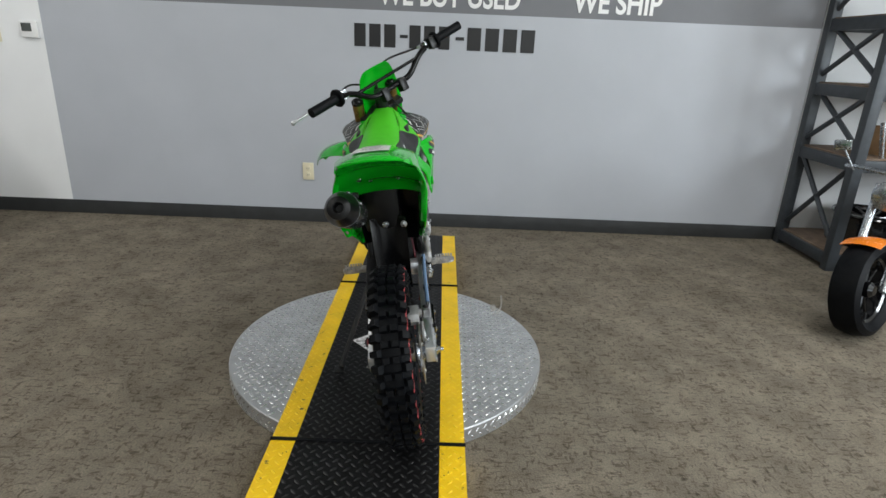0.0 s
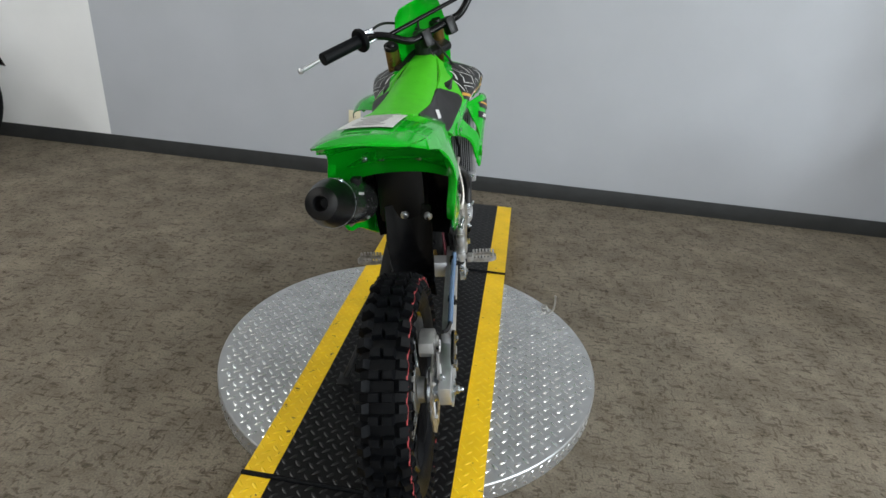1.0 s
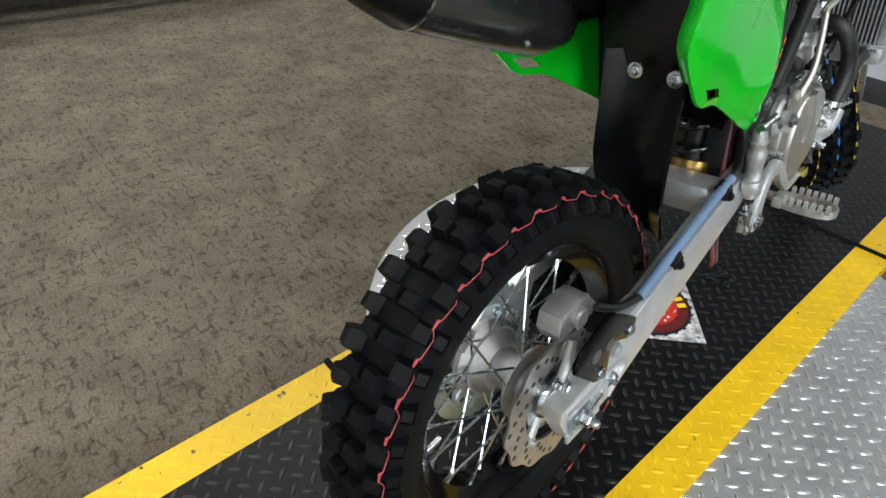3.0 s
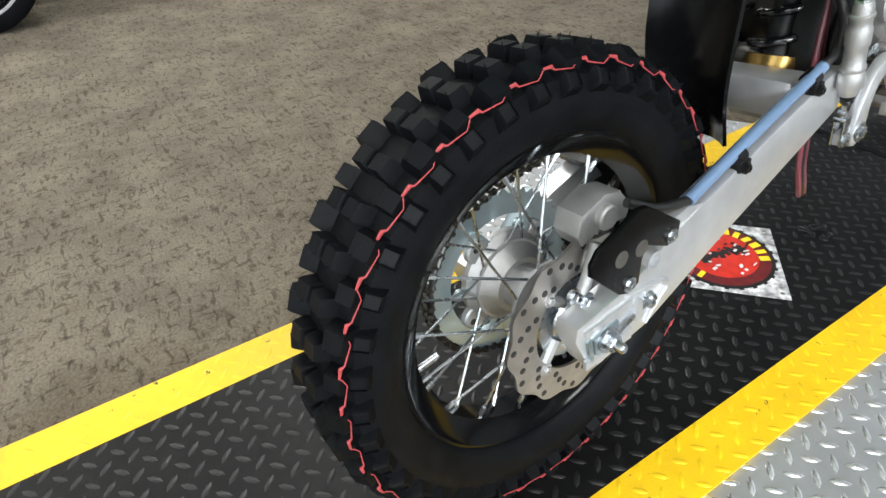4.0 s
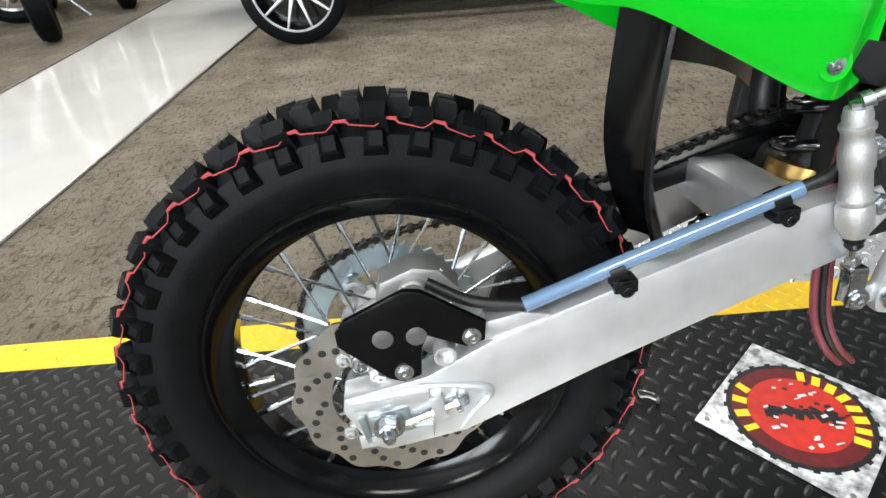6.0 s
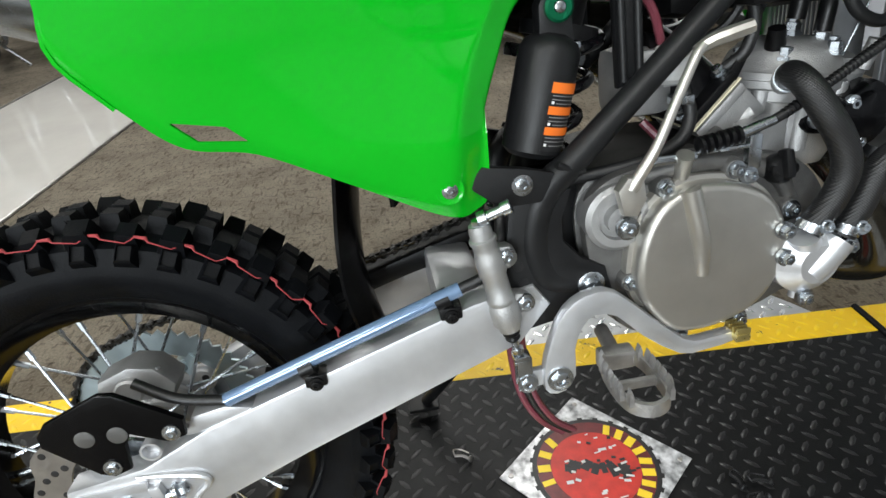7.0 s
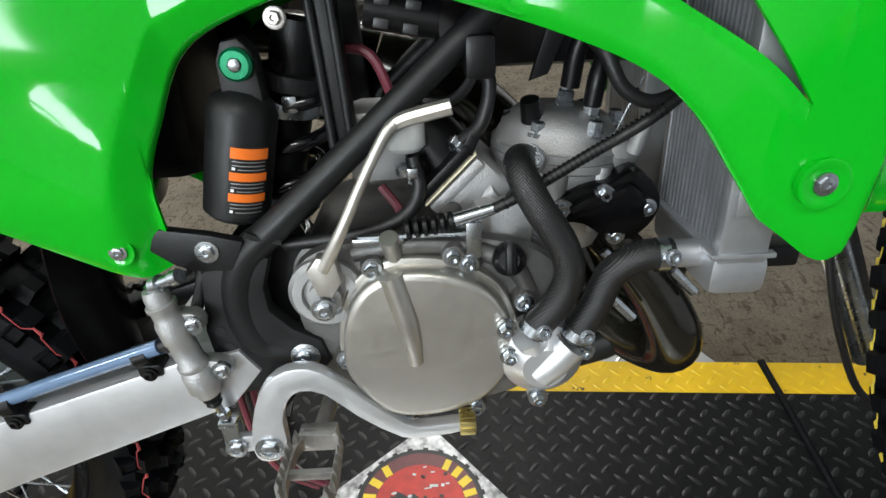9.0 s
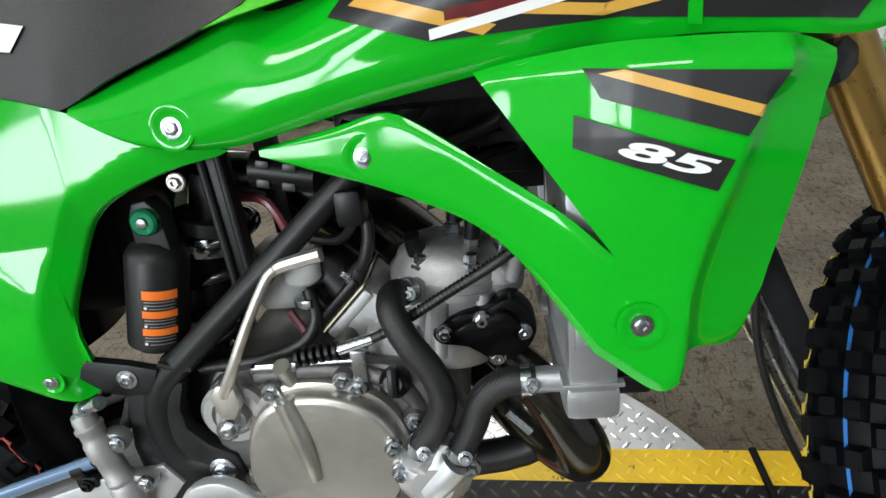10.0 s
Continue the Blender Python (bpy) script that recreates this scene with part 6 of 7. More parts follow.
FA = Vector((0, 1.296, 0.28))
FOOT = Vector((0, 1.162, 0.28))
part("steering_head", tube([HEAD - UP * 0.06, HEAD + UP * 0.09], 0.024, 20, 1), "satin", bike)
OFF = Vector((0, 0.045, 0.0))
for s in (1, -1):
    base = Vector((s * 0.088, FOOT.y, FOOT.z))
    top = base + UP * 0.74
    part("fork_leg", steer(tube([base + UP * 0.33, top], 0.0215, 20, 1)), "gold", bike, "gold anodised fork tube")
    part("fork_slider", steer(tube([base - UP * 0.03, base + UP * 0.38], 0.0165, 18, 1)), "chrome", bike, "bright steel fork slider")
    part("fork_guard", steer(join(prism([(1.3, 0.24), (1.21, 0.24), (1.09, 0.57), (1.14, 0.585)], s * 0.103, s * 0.109, 0.002))), "black", bike, "black fork guard")
    part("fork_cap", steer(lathe(top, UP, [(0, 0.0225), (0.01, 0.0225), (0.012, 0.015), (0.018, 0.012)], 20)), "black", bike)
mid = FOOT
for d in (0.46, 0.67):
    part("triple_clamp", steer(box(mid + UP * d + Vector((0, -0.02, 0)), (0.205, 0.07, 0.028), 0.012, pose(0, 0, 0, 27, 0, 0))), "satin", bike, "black fork clamp")
BAR = Vector((0.022, 0.72, 0.942))
bar_pts = [(-0.37, -0.05, 0.075), (-0.24, -0.03, 0.07), (-0.17, -0.01, 0.05), (-0.1, 0.0, 0.005), (-0.05, 0, 0), (0.05, 0, 0), (0.1, 0.0, 0.005), (0.17, -0.01, 0.05), (0.24, -0.03, 0.07), (0.37, -0.05, 0.075)]
bars = part("handlebar", steer(join(tube([BAR + Vector(p) for p in bar_pts], 0.011, 14, 6), tube([BAR + Vector((-0.15, -0.005, 0.045)), BAR + Vector((0.15, -0.005, 0.045))], 0.006, 10, 1))), "flap_black", bike, "black braced handlebar")
for s in (1, -1):
    g0, g1 = BAR + Vector((s * 0.375, -0.051, 0.0755)), BAR + Vector((s * 0.255, -0.033, 0.071))
    part("hand_grip", steer(join(tube([g0, g1], 0.0165, 18, 1), lathe(g1, (g0 - g1), [(-0.012, 0.03), (-0.004, 0.032), (0.0, 0.03), (0.002, 0.018)], 24))), "rubber", bars, "ribbed black rubber grip")
    part("lever", steer(join(tube([BAR + Vector((s * 0.2, 0.02, 0.07)), BAR + Vector((s * 0.26, 0.035, 0.072)), BAR + Vector((s * 0.36, 0.015, 0.07)), BAR + Vector((s * 0.42, 0.0, 0.07))], [0.006, 0.006, 0.005, 0.006], 10, 5), lathe(BAR + Vector((s * 0.42, 0.0, 0.07)), (s, 0, 0), [(0, 0.006), (0.006, 0.009), (0.012, 0.006)], 12))), "alu", bars, "polished aluminium lever")
    part("perch", steer(box(BAR + Vector((s * 0.215, -0.012, 0.068)), (0.03, 0.035, 0.035), 0.006)), "chrome", bars)
    part("bar_clamp", steer(box(BAR + Vector((s * 0.045, 0.0, -0.012)), (0.03, 0.035, 0.05), 0.006)), "black", bars)
part("throttle_housing", steer(box(BAR + Vector((0.235, -0.03, 0.07)), (0.05, 0.04, 0.045), 0.01)), "black", bars)
part("control_cable", steer(tube([BAR + Vector((0.21, 0.03, 0.07)), BAR + Vector((0.08, 0.11, 0.075)), BAR + Vector((0.0, 0.1, 0.0)), BAR + Vector((0.0, 0.04, -0.15))], 0.004, 8, 8)), "hose", bike)
part("control_cable", steer(tube([BAR + Vector((-0.21, 0.03, 0.07)), BAR + Vector((-0.08, 0.12, 0.06)), BAR + Vector((0.02, 0.1, -0.02)), BAR + Vector((0.03, 0.02, -0.15))], 0.004, 8, 8)), "hose", bike)
# front number plate and mudguard
rows = []
for z, y, w in ((0.085, 0.09, 0.06), (0.06, 0.1, 0.082), (-0.02, 0.125, 0.095), (-0.1, 0.15, 0.09), (-0.18, 0.175, 0.07), (-0.25, 0.195, 0.045)):
    rows.append([BAR + Vector((x * w, y - 0.03 * x * x, z)) for x in np.linspace(-1, 1, 11)])
part("front_plate", steer(loft([even(c, 16, 5) for c in zip(*rows)], 0.004)), "green", bike, "green front number plate")
rows = []
for y, z, w in ((-0.3, 0.40, 0.045), (-0.15, 0.445, 0.06), (-0.02, 0.46, 0.07), (0.14, 0.44, 0.062), (0.27, 0.39, 0.03)):
    rows.append([FA + Vector((x * w, y, z - 0.03 * x * x)) for x in np.linspace(-1, 1, 11)])
part("front_fender", steer(loft([even(c, 24, 5) for c in zip(*rows)], 0.004)), "green", bike, "glossy green front fender")
# front wheel
fw = part("front_wheel", steer(lathe(FA - Vector((0.045, 0, 0)), (1, 0, 0), [(0, 0.018), (0.012, 0.02), (0.014, 0.03), (0.018, 0.03), (0.022, 0.018), (0.07, 0.018), (0.074, 0.03), (0.078, 0.03), (0.09, 0.018)], 28)), "cast", bike, "spoked front wheel turned to the left")
FR, FROWS = 0.274, 36
tyre(FA, FR, 0.222, 0.04, FROWS, fw, "black knobbly front tyre with coloured stripes", STEER)
for x in (0.0385, -0.0385):
    stripe(FA, FR - 0.0175, x, FROWS, "yellow_stripe", "yellow_line", fw, 0.5, STEER, 0.0032)
part("blue_stripe", steer(lathe(FA, (1, 0, 0), [(-0.0017, FR - 0.0125), (0.0017, FR - 0.0125), (0.0017, FR - 0.0137), (-0.0017, FR - 0.0137)], 96, True)), "blue_line", fw)
part("rim", steer(lathe(FA, (1, 0, 0), [(-0.024, 0.223), (-0.024, 0.216), (-0.01, 0.202), (0.01, 0.202), (0.024, 0.216), (0.024, 0.223), (0.015, 0.221), (-0.015, 0.221)], 64, True)), "rim_black", fw, "gloss black rim")
for i in range(32):
    s, d, a = (1 if i % 2 else -1), (1 if (i // 2) % 2 else -1), 2 * math.pi * i / 32
    part("spoke", steer(tube([FA + Vector((s * 0.03, 0.026 * math.cos(a + d * 0.6), 0.026 * math.sin(a + d * 0.6))), FA + Vector((s * 0.005, 0.204 * math.cos(a), 0.204 * math.sin(a)))], 0.0016, 6, 1)), "chrome", fw)
part("axle", steer(tube([FA - Vector((0.115, 0, 0)), FA + Vector((0.115, 0, 0))], 0.011, 14, 1)), "chrome", fw)
part("brake_hose", tube([(-0.05, 0.985, 0.55), (-0.055, 0.992, 0.48), (-0.06, 1.001, 0.416), (-0.06, 1.018, 0.353), (-0.06, 1.049, 0.277), (-0.06, 1.09, 0.2), (-0.05, 1.12, 0.17)], 0.0048, 10, 8), "hose", bike)
part("hose_ferrule", steer(tube([FA + Vector((0.118, -0.075, 0.03)), FA + Vector((0.116, -0.05, 0.0))], 0.0075, 10, 1)), "chrome", bike)


# ---- things round the bike ----
# sticker plate on the deck
sp = thing("sign_plate", "square metal plate with a red and black badge on the deck", "sign", pose(0.004, 0.616, D + 0.002, 0, 0, 43.5))
part("plate", box((0, 0, 0.001), (0.205, 0.205, 0.002), 0.0006), "scuffed", sp)
part("badge_edge", lathe((0, 0, 0.002), (0, 0, 1), [(0, 0.094), (0.0006, 0.094)], 48), "ink", sp)
part("badge", lathe((0, 0, 0.0024), (0, 0, 1), [(0, 0.087), (0.0006, 0.087)], 48), "dark_red_ink", sp)
part("badge_centre", lathe((0, 0, 0.003), (0, 0, 1), [(0, 0.066), (0.0006, 0.066)], 48), "red_ink", sp)
for k in range(24):
    a = 2 * math.pi * k / 24
    part("badge_tooth", box((0.095 * math.cos(a), 0.095 * math.sin(a), 0.0023), (0.005, 0.008, 0.0006), 0, pose(0, 0, 0, 0, 0, math.degrees(a))), "ink", sp)
for k in range(12):
    a = radians(2 + k * 15) if k < 8 else radians(182 + (k - 8) * 19)
    part("badge_bar", box((0.076 * math.cos(a), 0.076 * math.sin(a), 0.0034), (0.019, rnd(0.009, 0.013), 0.0006), 0.0002, pose(0, 0, 0, 0, 0, math.degrees(a) + rnd(-14, 14)), 1), "yellow_ink", sp)
for k in range(11):
    part("badge_mark", box((-0.034 + 0.007 * k + rnd(-0.008, 0.008), -0.02 + 0.004 * k + rnd(-0.008, 0.008), 0.0037 + 0.00004 * k), (rnd(0.014, 0.024), rnd(0.008, 0.014), 0.0004), 0.0001, pose(0, 0, 0, 0, 0, rnd(0, 180)), 1), "ink", sp)
# pale flecks are painted glints of the ceiling lights; every third is black ink
for k in range(34):
    a, q = rnd(0, 6.28), 0.062 * rnd(0.05, 1) ** 0.6
    part("badge_glint_and_fleck", box((q * math.cos(a), q * math.sin(a), 0.0042 + 0.00003 * k), (rnd(0.005, 0.013), rnd(0.002, 0.006), 0.0003), 0.0001, pose(0, 0, 0, 0, 0, 43 + rnd(-25, 25)), 1), "ink" if k % 3 == 0 else "label", sp)
for sx in (-1, 1):
    for sy in (-1, 1):
        part("rivet", lathe((sx * 0.09, sy * 0.09, 0.002), (0, 0, 1), [(0, 0.004), (0.0015, 0.0035)], 12), "steel", sp)

# wire clip on the turntable's rim
cl = thing("wire_clip", "bent wire spring clip standing on the turntable rim", "clip")
part("wire", tube([(0.47, 0.96, DISC_H), (0.485, 0.965, 0.07), (0.49, 0.97, 0.1), (0.487, 0.975, 0.13)], 0.004, 8, 5), "steel", cl)
part("coil", tube([(0.455 + 0.012 * math.cos(k * 0.8), 0.955 + k * 0.0015, DISC_H + 0.014 + 0.012 * math.sin(k * 0.8)) for k in range(24)], 0.002, 6, 1), "steel", cl)


def rack():
    t = thing("steel_rack", "gunmetal steel storage rack with board shelves", "rack", pose(2.56, 1.83, 0))
    w, d, h = 1.6, 0.6, 2.2
    for x in (0.03, w - 0.03):
        for y in (0.03, d - 0.03):
            part("post", box((x, y, h / 2), (0.06, 0.06, h), 0.004), "rack", t)
        for z0, z1 in ((0.14, 0.66), (0.72, 1.06), (1.12, 1.44), (1.5, 1.9)):
            part("brace", tube([(x, 0.03, z0), (x, d - 0.03, z1)], 0.016, 6, 1), "rack", t)
            part("brace", tube([(x, d - 0.03, z0), (x, 0.03, z1)], 0.016, 6, 1), "rack", t)
    for z in (0.1, 0.68, 1.08, 1.46, 1.9):
        part("shelf_rail", box((w / 2, 0.02, z - 0.035), (w - 0.06, 0.03, 0.07), 0.003), "rack", t)
        part("shelf_rail", box((w / 2, d - 0.02, z - 0.035), (w - 0.06, 0.03, 0.07), 0.003), "rack", t)
        for x in (0.02, w - 0.02):
            part("shelf_rail", box((x, d / 2, z - 0.035), (0.03, d - 0.1, 0.07), 0.003), "rack", t)
        part("shelf_board", box((w / 2, d / 2, z), (w - 0.05, d - 0.06, 0.018), 0.002), "wood", t)


rack()


def wheel_rim(x, y, z, label):
    t = thing("wheel_rim", label, "wheel", pose(x, y, z), "spare wheels")
    part("barrel", lathe((0, 0, 0), (0, 0, 1), [(0, 0.22), (0.01, 0.225), (0.03, 0.2), (0.17, 0.2), (0.19, 0.225), (0.2, 0.22), (0.19, 0.205), (0.03, 0.185)], 40, True), "gloss_black", t)
    for k in range(9):
        a = 2 * math.pi * k / 9
        part("spoke", tube([(0.03 * math.cos(a), 0.03 * math.sin(a), 0.16), (0.2 * math.cos(a), 0.2 * math.sin(a), 0.175)], 0.011, 8, 1), "gloss_black", t)
    part("hub", lathe((0, 0, 0.12), (0, 0, 1), [(0, 0.05), (0.05, 0.05), (0.055, 0.04)], 24), "gloss_black", t)


wheel_rim(2.97, 2.12, 0.11, "gloss black alloy wheel lying on the bottom shelf")
wheel_rim(3.45, 2.12, 0.11, "gloss black alloy wheel lying on the bottom shelf")
bx = thing("cardboard_box", "brown cardboard carton on the rack", "box", pose(2.9, 1.98, 0.69))
part("carton", box((0, 0, 0.085), (0.2, 0.2, 0.17), 0.003), "card", bx)
part("tape", box((0, -0.002, 0.171), (0.03, 0.2, 0.002), 0), "label", bx)
tubx = thing("chrome_pipe", "short chrome exhaust pipe standing on the rack", "pipe", pose(2.755, 1.9, 0.69))
part("pipe", tube([(0, 0, 0), (-0.045, 0.0, 0.2)], 0.014, 14, 1), "chrome", tubx)
for z, x in ((1.09, 2.86), (1.47, 2.86)):
    wr = thing("wire_basket", "chrome wire basket on the rack", "basket", pose(x, 2.0, z), "wire baskets")
    for hz in (0.01, 0.05, 0.09):
        part("hoop", tube([(-0.14, -0.12, hz), (0.14, -0.12, hz), (0.14, 0.12, hz), (-0.14, 0.12, hz)], 0.004, 8, 1, True), "chrome", wr)
    for k in range(6):
        part("upright", tube([(-0.13 + k * 0.052, -0.12, 0.004), (-0.13 + k * 0.052, -0.12, 0.09)], 0.003, 6, 1), "chrome", wr)


def parked_motorcycle(m, paint, label, wheel_r=0.31, fat=0.07, guard="", metal="chrome"):
    """A street motorcycle, nose to +y; x right."""
    t = thing("parked_motorcycle", label, "motorcycle", m, "parked motorcycles")
    wb = 1.6
    for y, nm, w in ((0.0, "rear_wheel", fat * 1.2), (wb, "front_wheel", fat)):
        c = Vector((0, y, wheel_r))
        wh = part(nm, lathe(c - Vector((0.06, 0, 0)), (1, 0, 0), [(0, 0.03), (0.02, 0.05), (0.1, 0.05), (0.12, 0.03)], 20), metal, t)
        part("tyre", lathe(c, (1, 0, 0), [(-w * 0.6, wheel_r - 0.095), (-w, wheel_r - 0.05), (-w * 0.8, wheel_r - 0.015), (0, wheel_r), (w * 0.8, wheel_r - 0.015), (w, wheel_r - 0.05), (w * 0.6, wheel_r - 0.095)], 48, True), "rubber", wh)
        part("rim", lathe(c, (1, 0, 0), [(-w * 0.62, wheel_r - 0.08), (-w * 0.4, wheel_r - 0.11), (w * 0.4, wheel_r - 0.11), (w * 0.62, wheel_r - 0.08), (w * 0.3, wheel_r - 0.085), (-w * 0.3, wheel_r - 0.085)], 40, True), metal, wh)
        part("disc", lathe(c + Vector((0.065, 0, 0)), (1, 0, 0), [(0, 0.14), (0.004, 0.14)], 32), "steel", wh)
        for k in range(10):
            a = 2 * math.pi * k / 10
            part("spoke", tube([c + Vector((0, 0.04 * math.cos(a), 0.04 * math.sin(a))), c + Vector((0, (wheel_r - 0.1) * math.cos(a), (wheel_r - 0.1) * math.sin(a)))], 0.009, 6, 1), "alu" if metal == "chrome" else metal, wh)
    fdr = []
    for k in range(15):
        a = radians(68 + k * 6)
        fdr.append([(x * (fat + 0.02), wb + (wheel_r + 0.03 - 0.02 * x * x) * math.cos(a), wheel_r + (wheel_r + 0.03 - 0.02 * x * x) * math.sin(a)) for x in np.linspace(-1, 1, 7)])
    part("front_fender", loft(fdr, 0.004), guard or paint, t)
    fdr = []
    for k in range(17):
        a = radians(15 + k * 10)
        fdr.append([(x * (fat * 1.2 + 0.025), (wheel_r + 0.035 - 0.02 * x * x) * math.cos(a), wheel_r + (wheel_r + 0.035 - 0.02 * x * x) * math.sin(a)) for x in np.linspace(-1, 1, 7)])
    part("rear_fender", loft(fdr, 0.004), paint, t)
    for s in (1, -1):
        part("fork_leg", tube([(s * 0.1, wb, wheel_r), (s * 0.1, wb - 0.33, wheel_r + 0.62)], 0.024, 14, 1), "chrome", t)
        part("exhaust", tube([(s * 0.12, 0.95, 0.5), (s * 0.16, 1.05, 0.3), (s * 0.17, 0.8, 0.2), (s * 0.17, 0.0, 0.24), (s * 0.17, -0.35, 0.26)], [0.02, 0.022, 0.025, 0.04, 0.045], 16, 6), "chrome", t)
        part("engine_cylinder", tube([(0, 0.8, 0.42), (0, 0.8 + s * 0.16, 0.66)], 0.07, 20, 1), "cast", t)
        part("mirror", join(tube([(s * 0.3, wb - 0.42, 1.0), (s * 0.36, wb - 0.4, 1.15)], 0.006, 8, 1), box((s * 0.37, wb - 0.4, 1.17), (0.11, 0.02, 0.07), 0.008)), "chrome", t)
    part("engine_case", box((0, 0.75, 0.33), (0.22, 0.4, 0.24), 0.06), "cast", t)
    part("frame", join(tube([(0, wb - 0.35, 0.9), (0, 1.1, 0.25), (0, 0.4, 0.2), (0, 0.1, 0.5)], 0.025, 12, 5), tube([(0, wb - 0.35, 0.9), (0, 0.7, 0.72), (0, 0.1, 0.62)], 0.025, 12, 5)), "gloss_black", t)
    part("fuel_tank", tube([(0, 1.2, 0.86), (0, 1.0, 0.87), (0, 0.72, 0.80)], [0.08, 0.15, 0.09], 24, 6), paint, t)
    part("seat", tube([(0, 0.7, 0.74), (0, 0.45, 0.70), (0, 0.15, 0.74), (0, -0.05, 0.78)], [0.08, 0.14, 0.12, 0.06], 20, 5, squash=1.0), "seat_black", t)
    part("handlebar", tube([(-0.4, wb - 0.55, 1.02), (-0.25, wb - 0.42, 1.02), (0, wb - 0.36, 0.98), (0.25, wb - 0.42, 1.02), (0.4, wb - 0.55, 1.02)], 0.014, 12, 6), "chrome", t)
    part("headlamp", lathe((0, wb - 0.32, 0.86), (0, 1, 0), [(0, 0.05), (0.06, 0.09), (0.12, 0.095), (0.13, 0.08)], 28), "chrome", t)
    part("kickstand", tube([(-0.1, 0.75, 0.24), (-0.28, 0.8, 0.012)], 0.012, 8, 1), "chrome", t)
    return t


parked_motorcycle(pose(3.19, 1.61, 0, 0, 9, 122) @ Matrix.Scale(0.74, 4), "orange_paint", "orange motorcycle parked beside the steel rack", 0.3, 0.09, "", "gloss_black")
parked_motorcycle(pose(-3.65, -4.55, 0, 0, 0, 25), "blue_paint", "blue and chrome cruiser parked beyond the aisle")
parked_motorcycle(pose(-4.87, -3.2, 0, 0, 0, -60), "gloss_black", "black and chrome cruiser parked beyond the aisle")
parked_motorcycle(pose(-5.97, -3.17, 0, 0, 0, -60), "gloss_black", "black and chrome cruiser parked beyond the aisle")


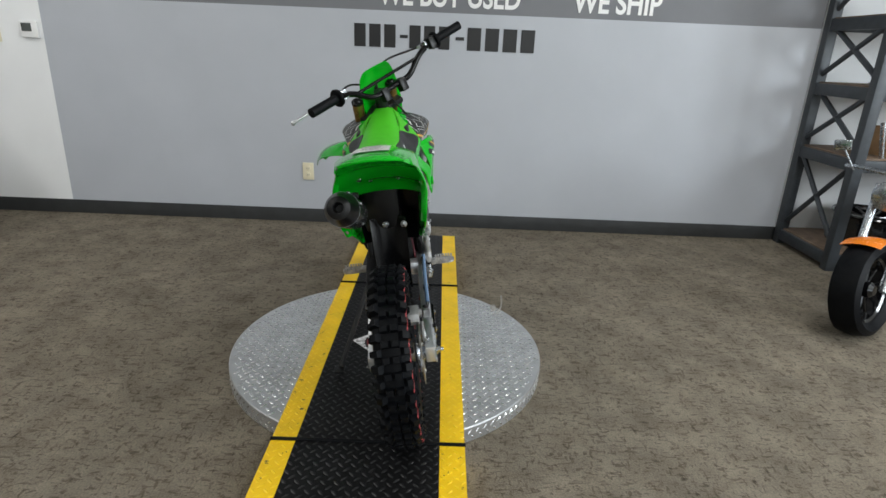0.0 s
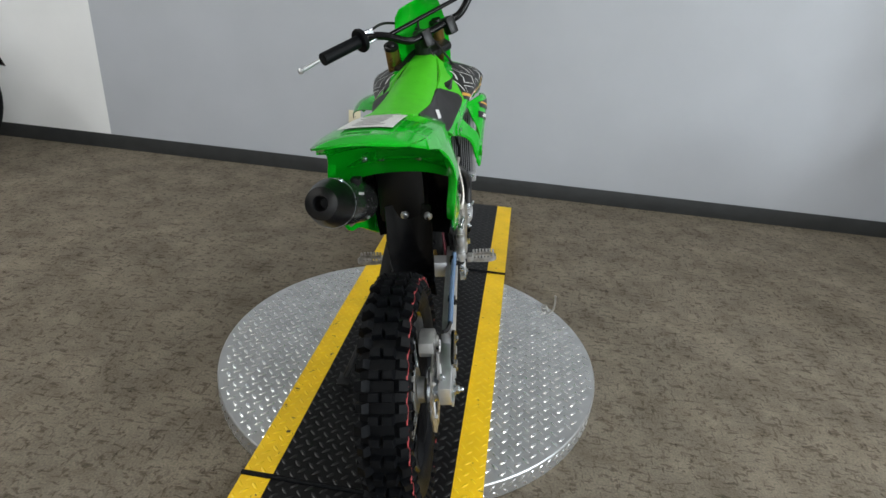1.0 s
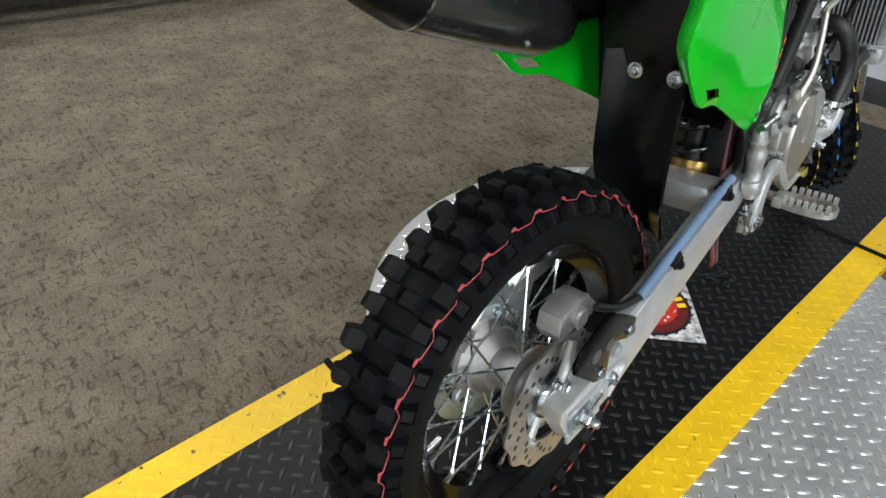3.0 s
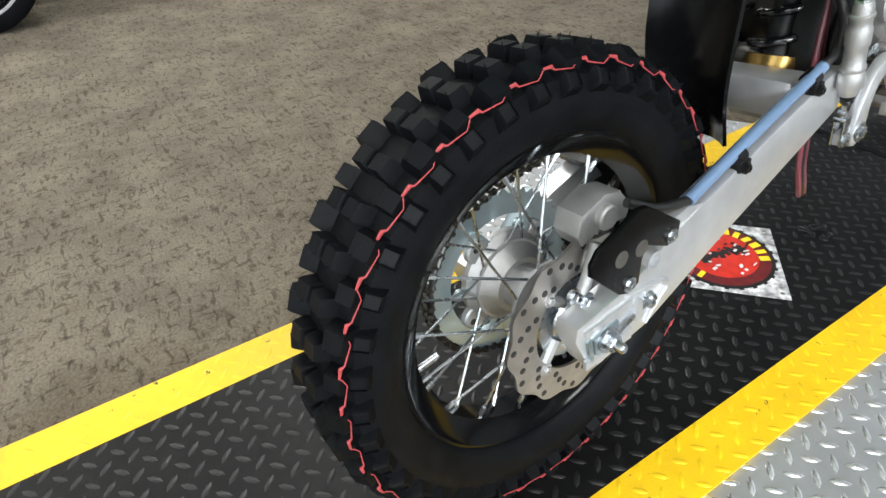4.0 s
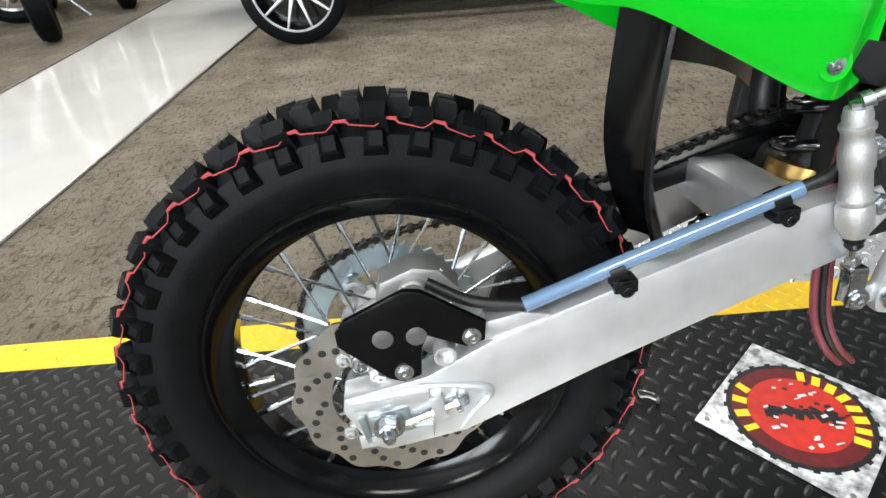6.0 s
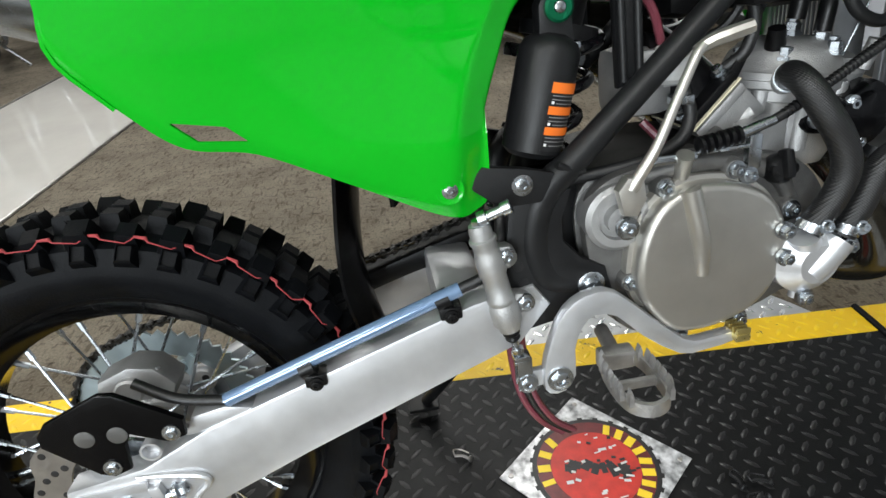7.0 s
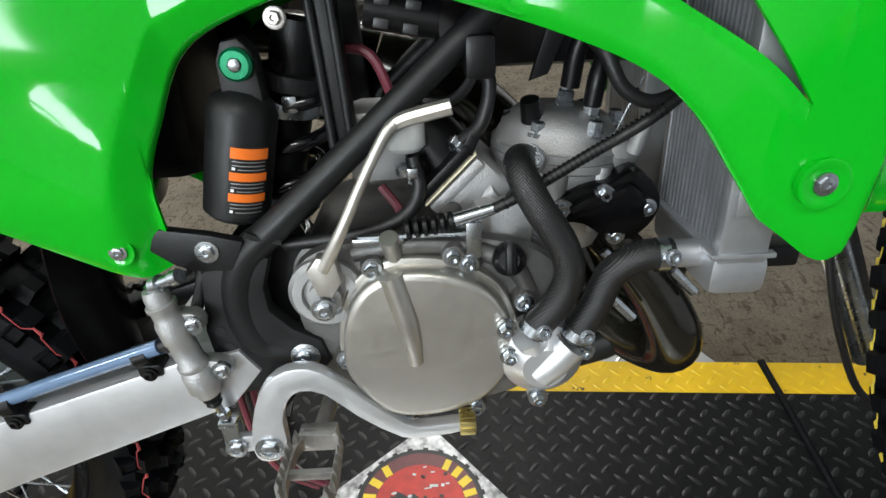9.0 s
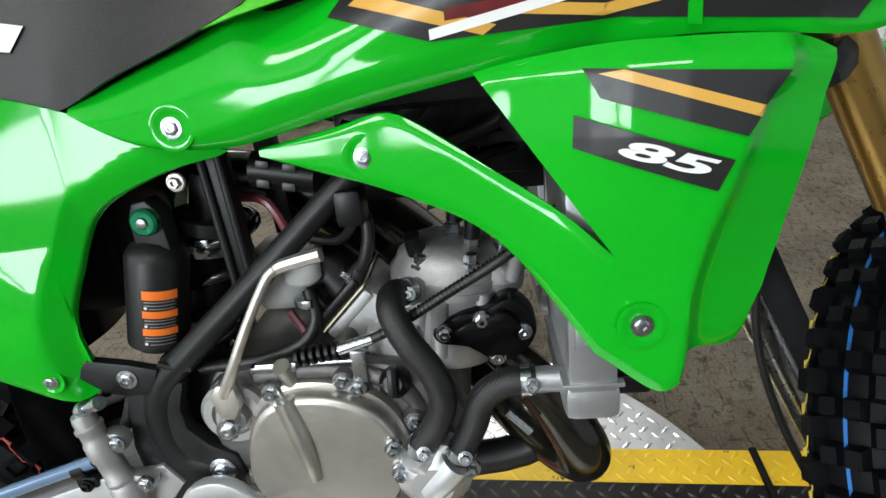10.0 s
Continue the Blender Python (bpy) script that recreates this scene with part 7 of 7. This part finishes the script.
def roadster():
    """A low black roadster, nose to +y."""
    t = thing("roadster", "glossy black open roadster parked on the carpet", "car", pose(-3.88, -0.03, 0))
    secs = []
    for y, w, z0, z1 in ((-1.55, 0.2, 0.45, 0.62), (-1.1, 0.42, 0.3, 0.8), (-0.5, 0.68, 0.2, 0.9), (0.3, 0.74, 0.17, 0.92), (1.0, 0.72, 0.17, 0.88), (1.6, 0.52, 0.2, 0.8), (2.1, 0.4, 0.25, 0.68), (2.35, 0.28, 0.32, 0.55)):
        ring = []
        for k in range(24):
            a = 2 * math.pi * k / 24
            c, s = math.cos(a), math.sin(a)
            ring.append((w * math.copysign(abs(c) ** 0.45, c), y, (z0 + z1) / 2 + (z1 - z0) / 2 * math.copysign(abs(s) ** 0.55, s)))
        secs.append(ring)
    part("body", loft(list(zip(*[even(c, 40, 6) for c in zip(*secs)])), 0, True), "gloss_black", t)
    for s in (1, -1):
        part("sill_line", tube([(s * 0.735, -0.4, 0.26), (s * 0.745, 0.4, 0.26), (s * 0.72, 1.5, 0.27)], 0.006, 8, 4), "chrome", t)
        part("side_pipe", tube([(s * 0.7, -0.35, 0.2), (s * 0.79, 0.1, 0.18), (s * 0.8, 0.6, 0.15), (s * 0.8, 1.11, 0.125)], [0.03, 0.04, 0.042, 0.036], 18, 5), "chrome", t)
        for k in range(9):
            part("badge_bar", box((s * 0.742, 0.9 + k * 0.085, 0.33), (0.004, 0.05, 0.03), 0), "label", t)
        fdr = []
        for k in range(13):
            a = radians(20 + k * 11)
            fdr.append([(s * 0.84 + x * 0.13, 1.98 + (0.41 - 0.02 * x * x) * math.cos(a), 0.365 + (0.41 - 0.02 * x * x) * math.sin(a)) for x in np.linspace(-1, 1, 7)])
        part("wheel_fender", loft(fdr, 0.006), "gloss_black", t)
        part("suspension_arm", tube([(s * 0.4, 1.9, 0.4), (s * 0.8, 1.98, 0.34)], 0.02, 10, 1), "black", t)
    for wx, wy, w, size in ((0.84, 1.98, 0.11, 0.93), (-0.84, 1.98, 0.11, 0.93), (1.05, -0.56, 0.11, 0.8), (-1.05, -0.56, 0.11, 0.8)):
        c = Vector((wx, wy, 0.365))
        sd = -1 if wx < 0 else 1
        wh = part("wheel", lathe(c - Vector((0.09, 0, 0)), (1, 0, 0), [(0, 0.08), (0.1, 0.09), (0.14, 0.06)], 28), "gloss_black", t, "ten-spoke machined alloy wheel")
        part("tyre", lathe(c, (1, 0, 0), [(-w, 0.28), (-w, 0.335), (-w * 0.85, 0.359), (0, 0.364), (w * 0.85, 0.359), (w, 0.335), (w, 0.28)], 64, True), "rubber", wh)
        part("rim", lathe(c, (1, 0, 0), [(-w * 0.9, 0.285), (-w * 0.9, 0.25), (w * 0.8, 0.262), (w * 0.9, 0.27), (w * 0.93, 0.285)], 64, True), "gloss_black", wh)
        part("rim_lip", lathe(c + Vector((sd * w * 0.9, 0, 0)), (sd, 0, 0), [(-0.006, 0.284), (0.004, 0.284), (0.005, 0.272), (-0.004, 0.266)], 64, True), "alu", wh)
        part("barrel", lathe(c - Vector((sd * w * 0.75, 0, 0)), (sd, 0, 0), [(0, 0.05), (0.004, 0.26)], 40), "gloss_black", wh)
        for k in range(10):
            a = 2 * math.pi * k / 10
            ct, sn = math.cos(a), math.sin(a)
            bm = bmesh.new()
            ring = []
            for rr, wd, xx in ((0.045, 0.017, 0.07), (0.13, 0.0105, 0.082), (0.27, 0.0065, 0.094)):
                ring.append([bm.verts.new(c + Vector((sd * (xx + dx), rr * ct - q * wd * sn, rr * sn + q * wd * ct))) for q, dx in ((-1, 0), (0, 0.004), (1, 0), (1, -0.03), (-1, -0.03))])
            for p, q in zip(ring, ring[1:]):
                for j in range(5):
                    bm.faces.new((p[j], p[(j + 1) % 5], q[(j + 1) % 5], q[j]))
            part("spoke", bm, "alu", wh)
        part("hub_cap", lathe(c + Vector((sd * 0.07, 0, 0)), (sd, 0, 0), [(0, 0.05), (0.012, 0.045), (0.014, 0.034)], 28), "chrome", wh)
        part("centre_badge", lathe(c + Vector((sd * 0.084, 0, 0)), (sd, 0, 0), [(0, 0.03), (0.003, 0.028)], 24), "red_line" if wy > 0 else "yellow_ink", wh)
        wh.matrix_basis = Matrix.Translation((wx, wy, 0)) @ Matrix.Scale(size, 4) @ Matrix.Translation((-wx, -wy, 0))


roadster()


# loose hardware on the deck
def loose_clip(x, y, a, material, label):
    t = thing("loose_clip", label, "clip", pose(x, y, D + 0.004, 0, 0, a), "loose clips on the deck")
    part("shank", tube([(-0.012, 0, 0.002), (0.0, 0.001, 0.004), (0.012, -0.001, 0.002)], 0.0022, 8, 3), material, t)
    part("head", lathe((0.011, -0.001, 0.002), (1, 0, 0.2), [(0, 0.0035), (0.003, 0.0055), (0.0045, 0.004)], 10), material, t)
    part("wire", tube([(-0.012, 0, 0.002), (-0.016, 0.008, 0.005), (-0.006, 0.013, 0.002), (0.008, 0.009, 0.003)], 0.0012, 6, 4), material, t)


loose_clip(-0.043, 0.42, 70, "steel", "small bent steel clip lying on the deck")
loose_clip(0.054, 0.804, 20, "satin", "small black clip lying on the deck")
loose_clip(0.06, 0.836, 80, "satin", "small black clip lying on the deck")
loose_clip(0.088, 0.82, 110, "satin", "small black clip lying on the deck")
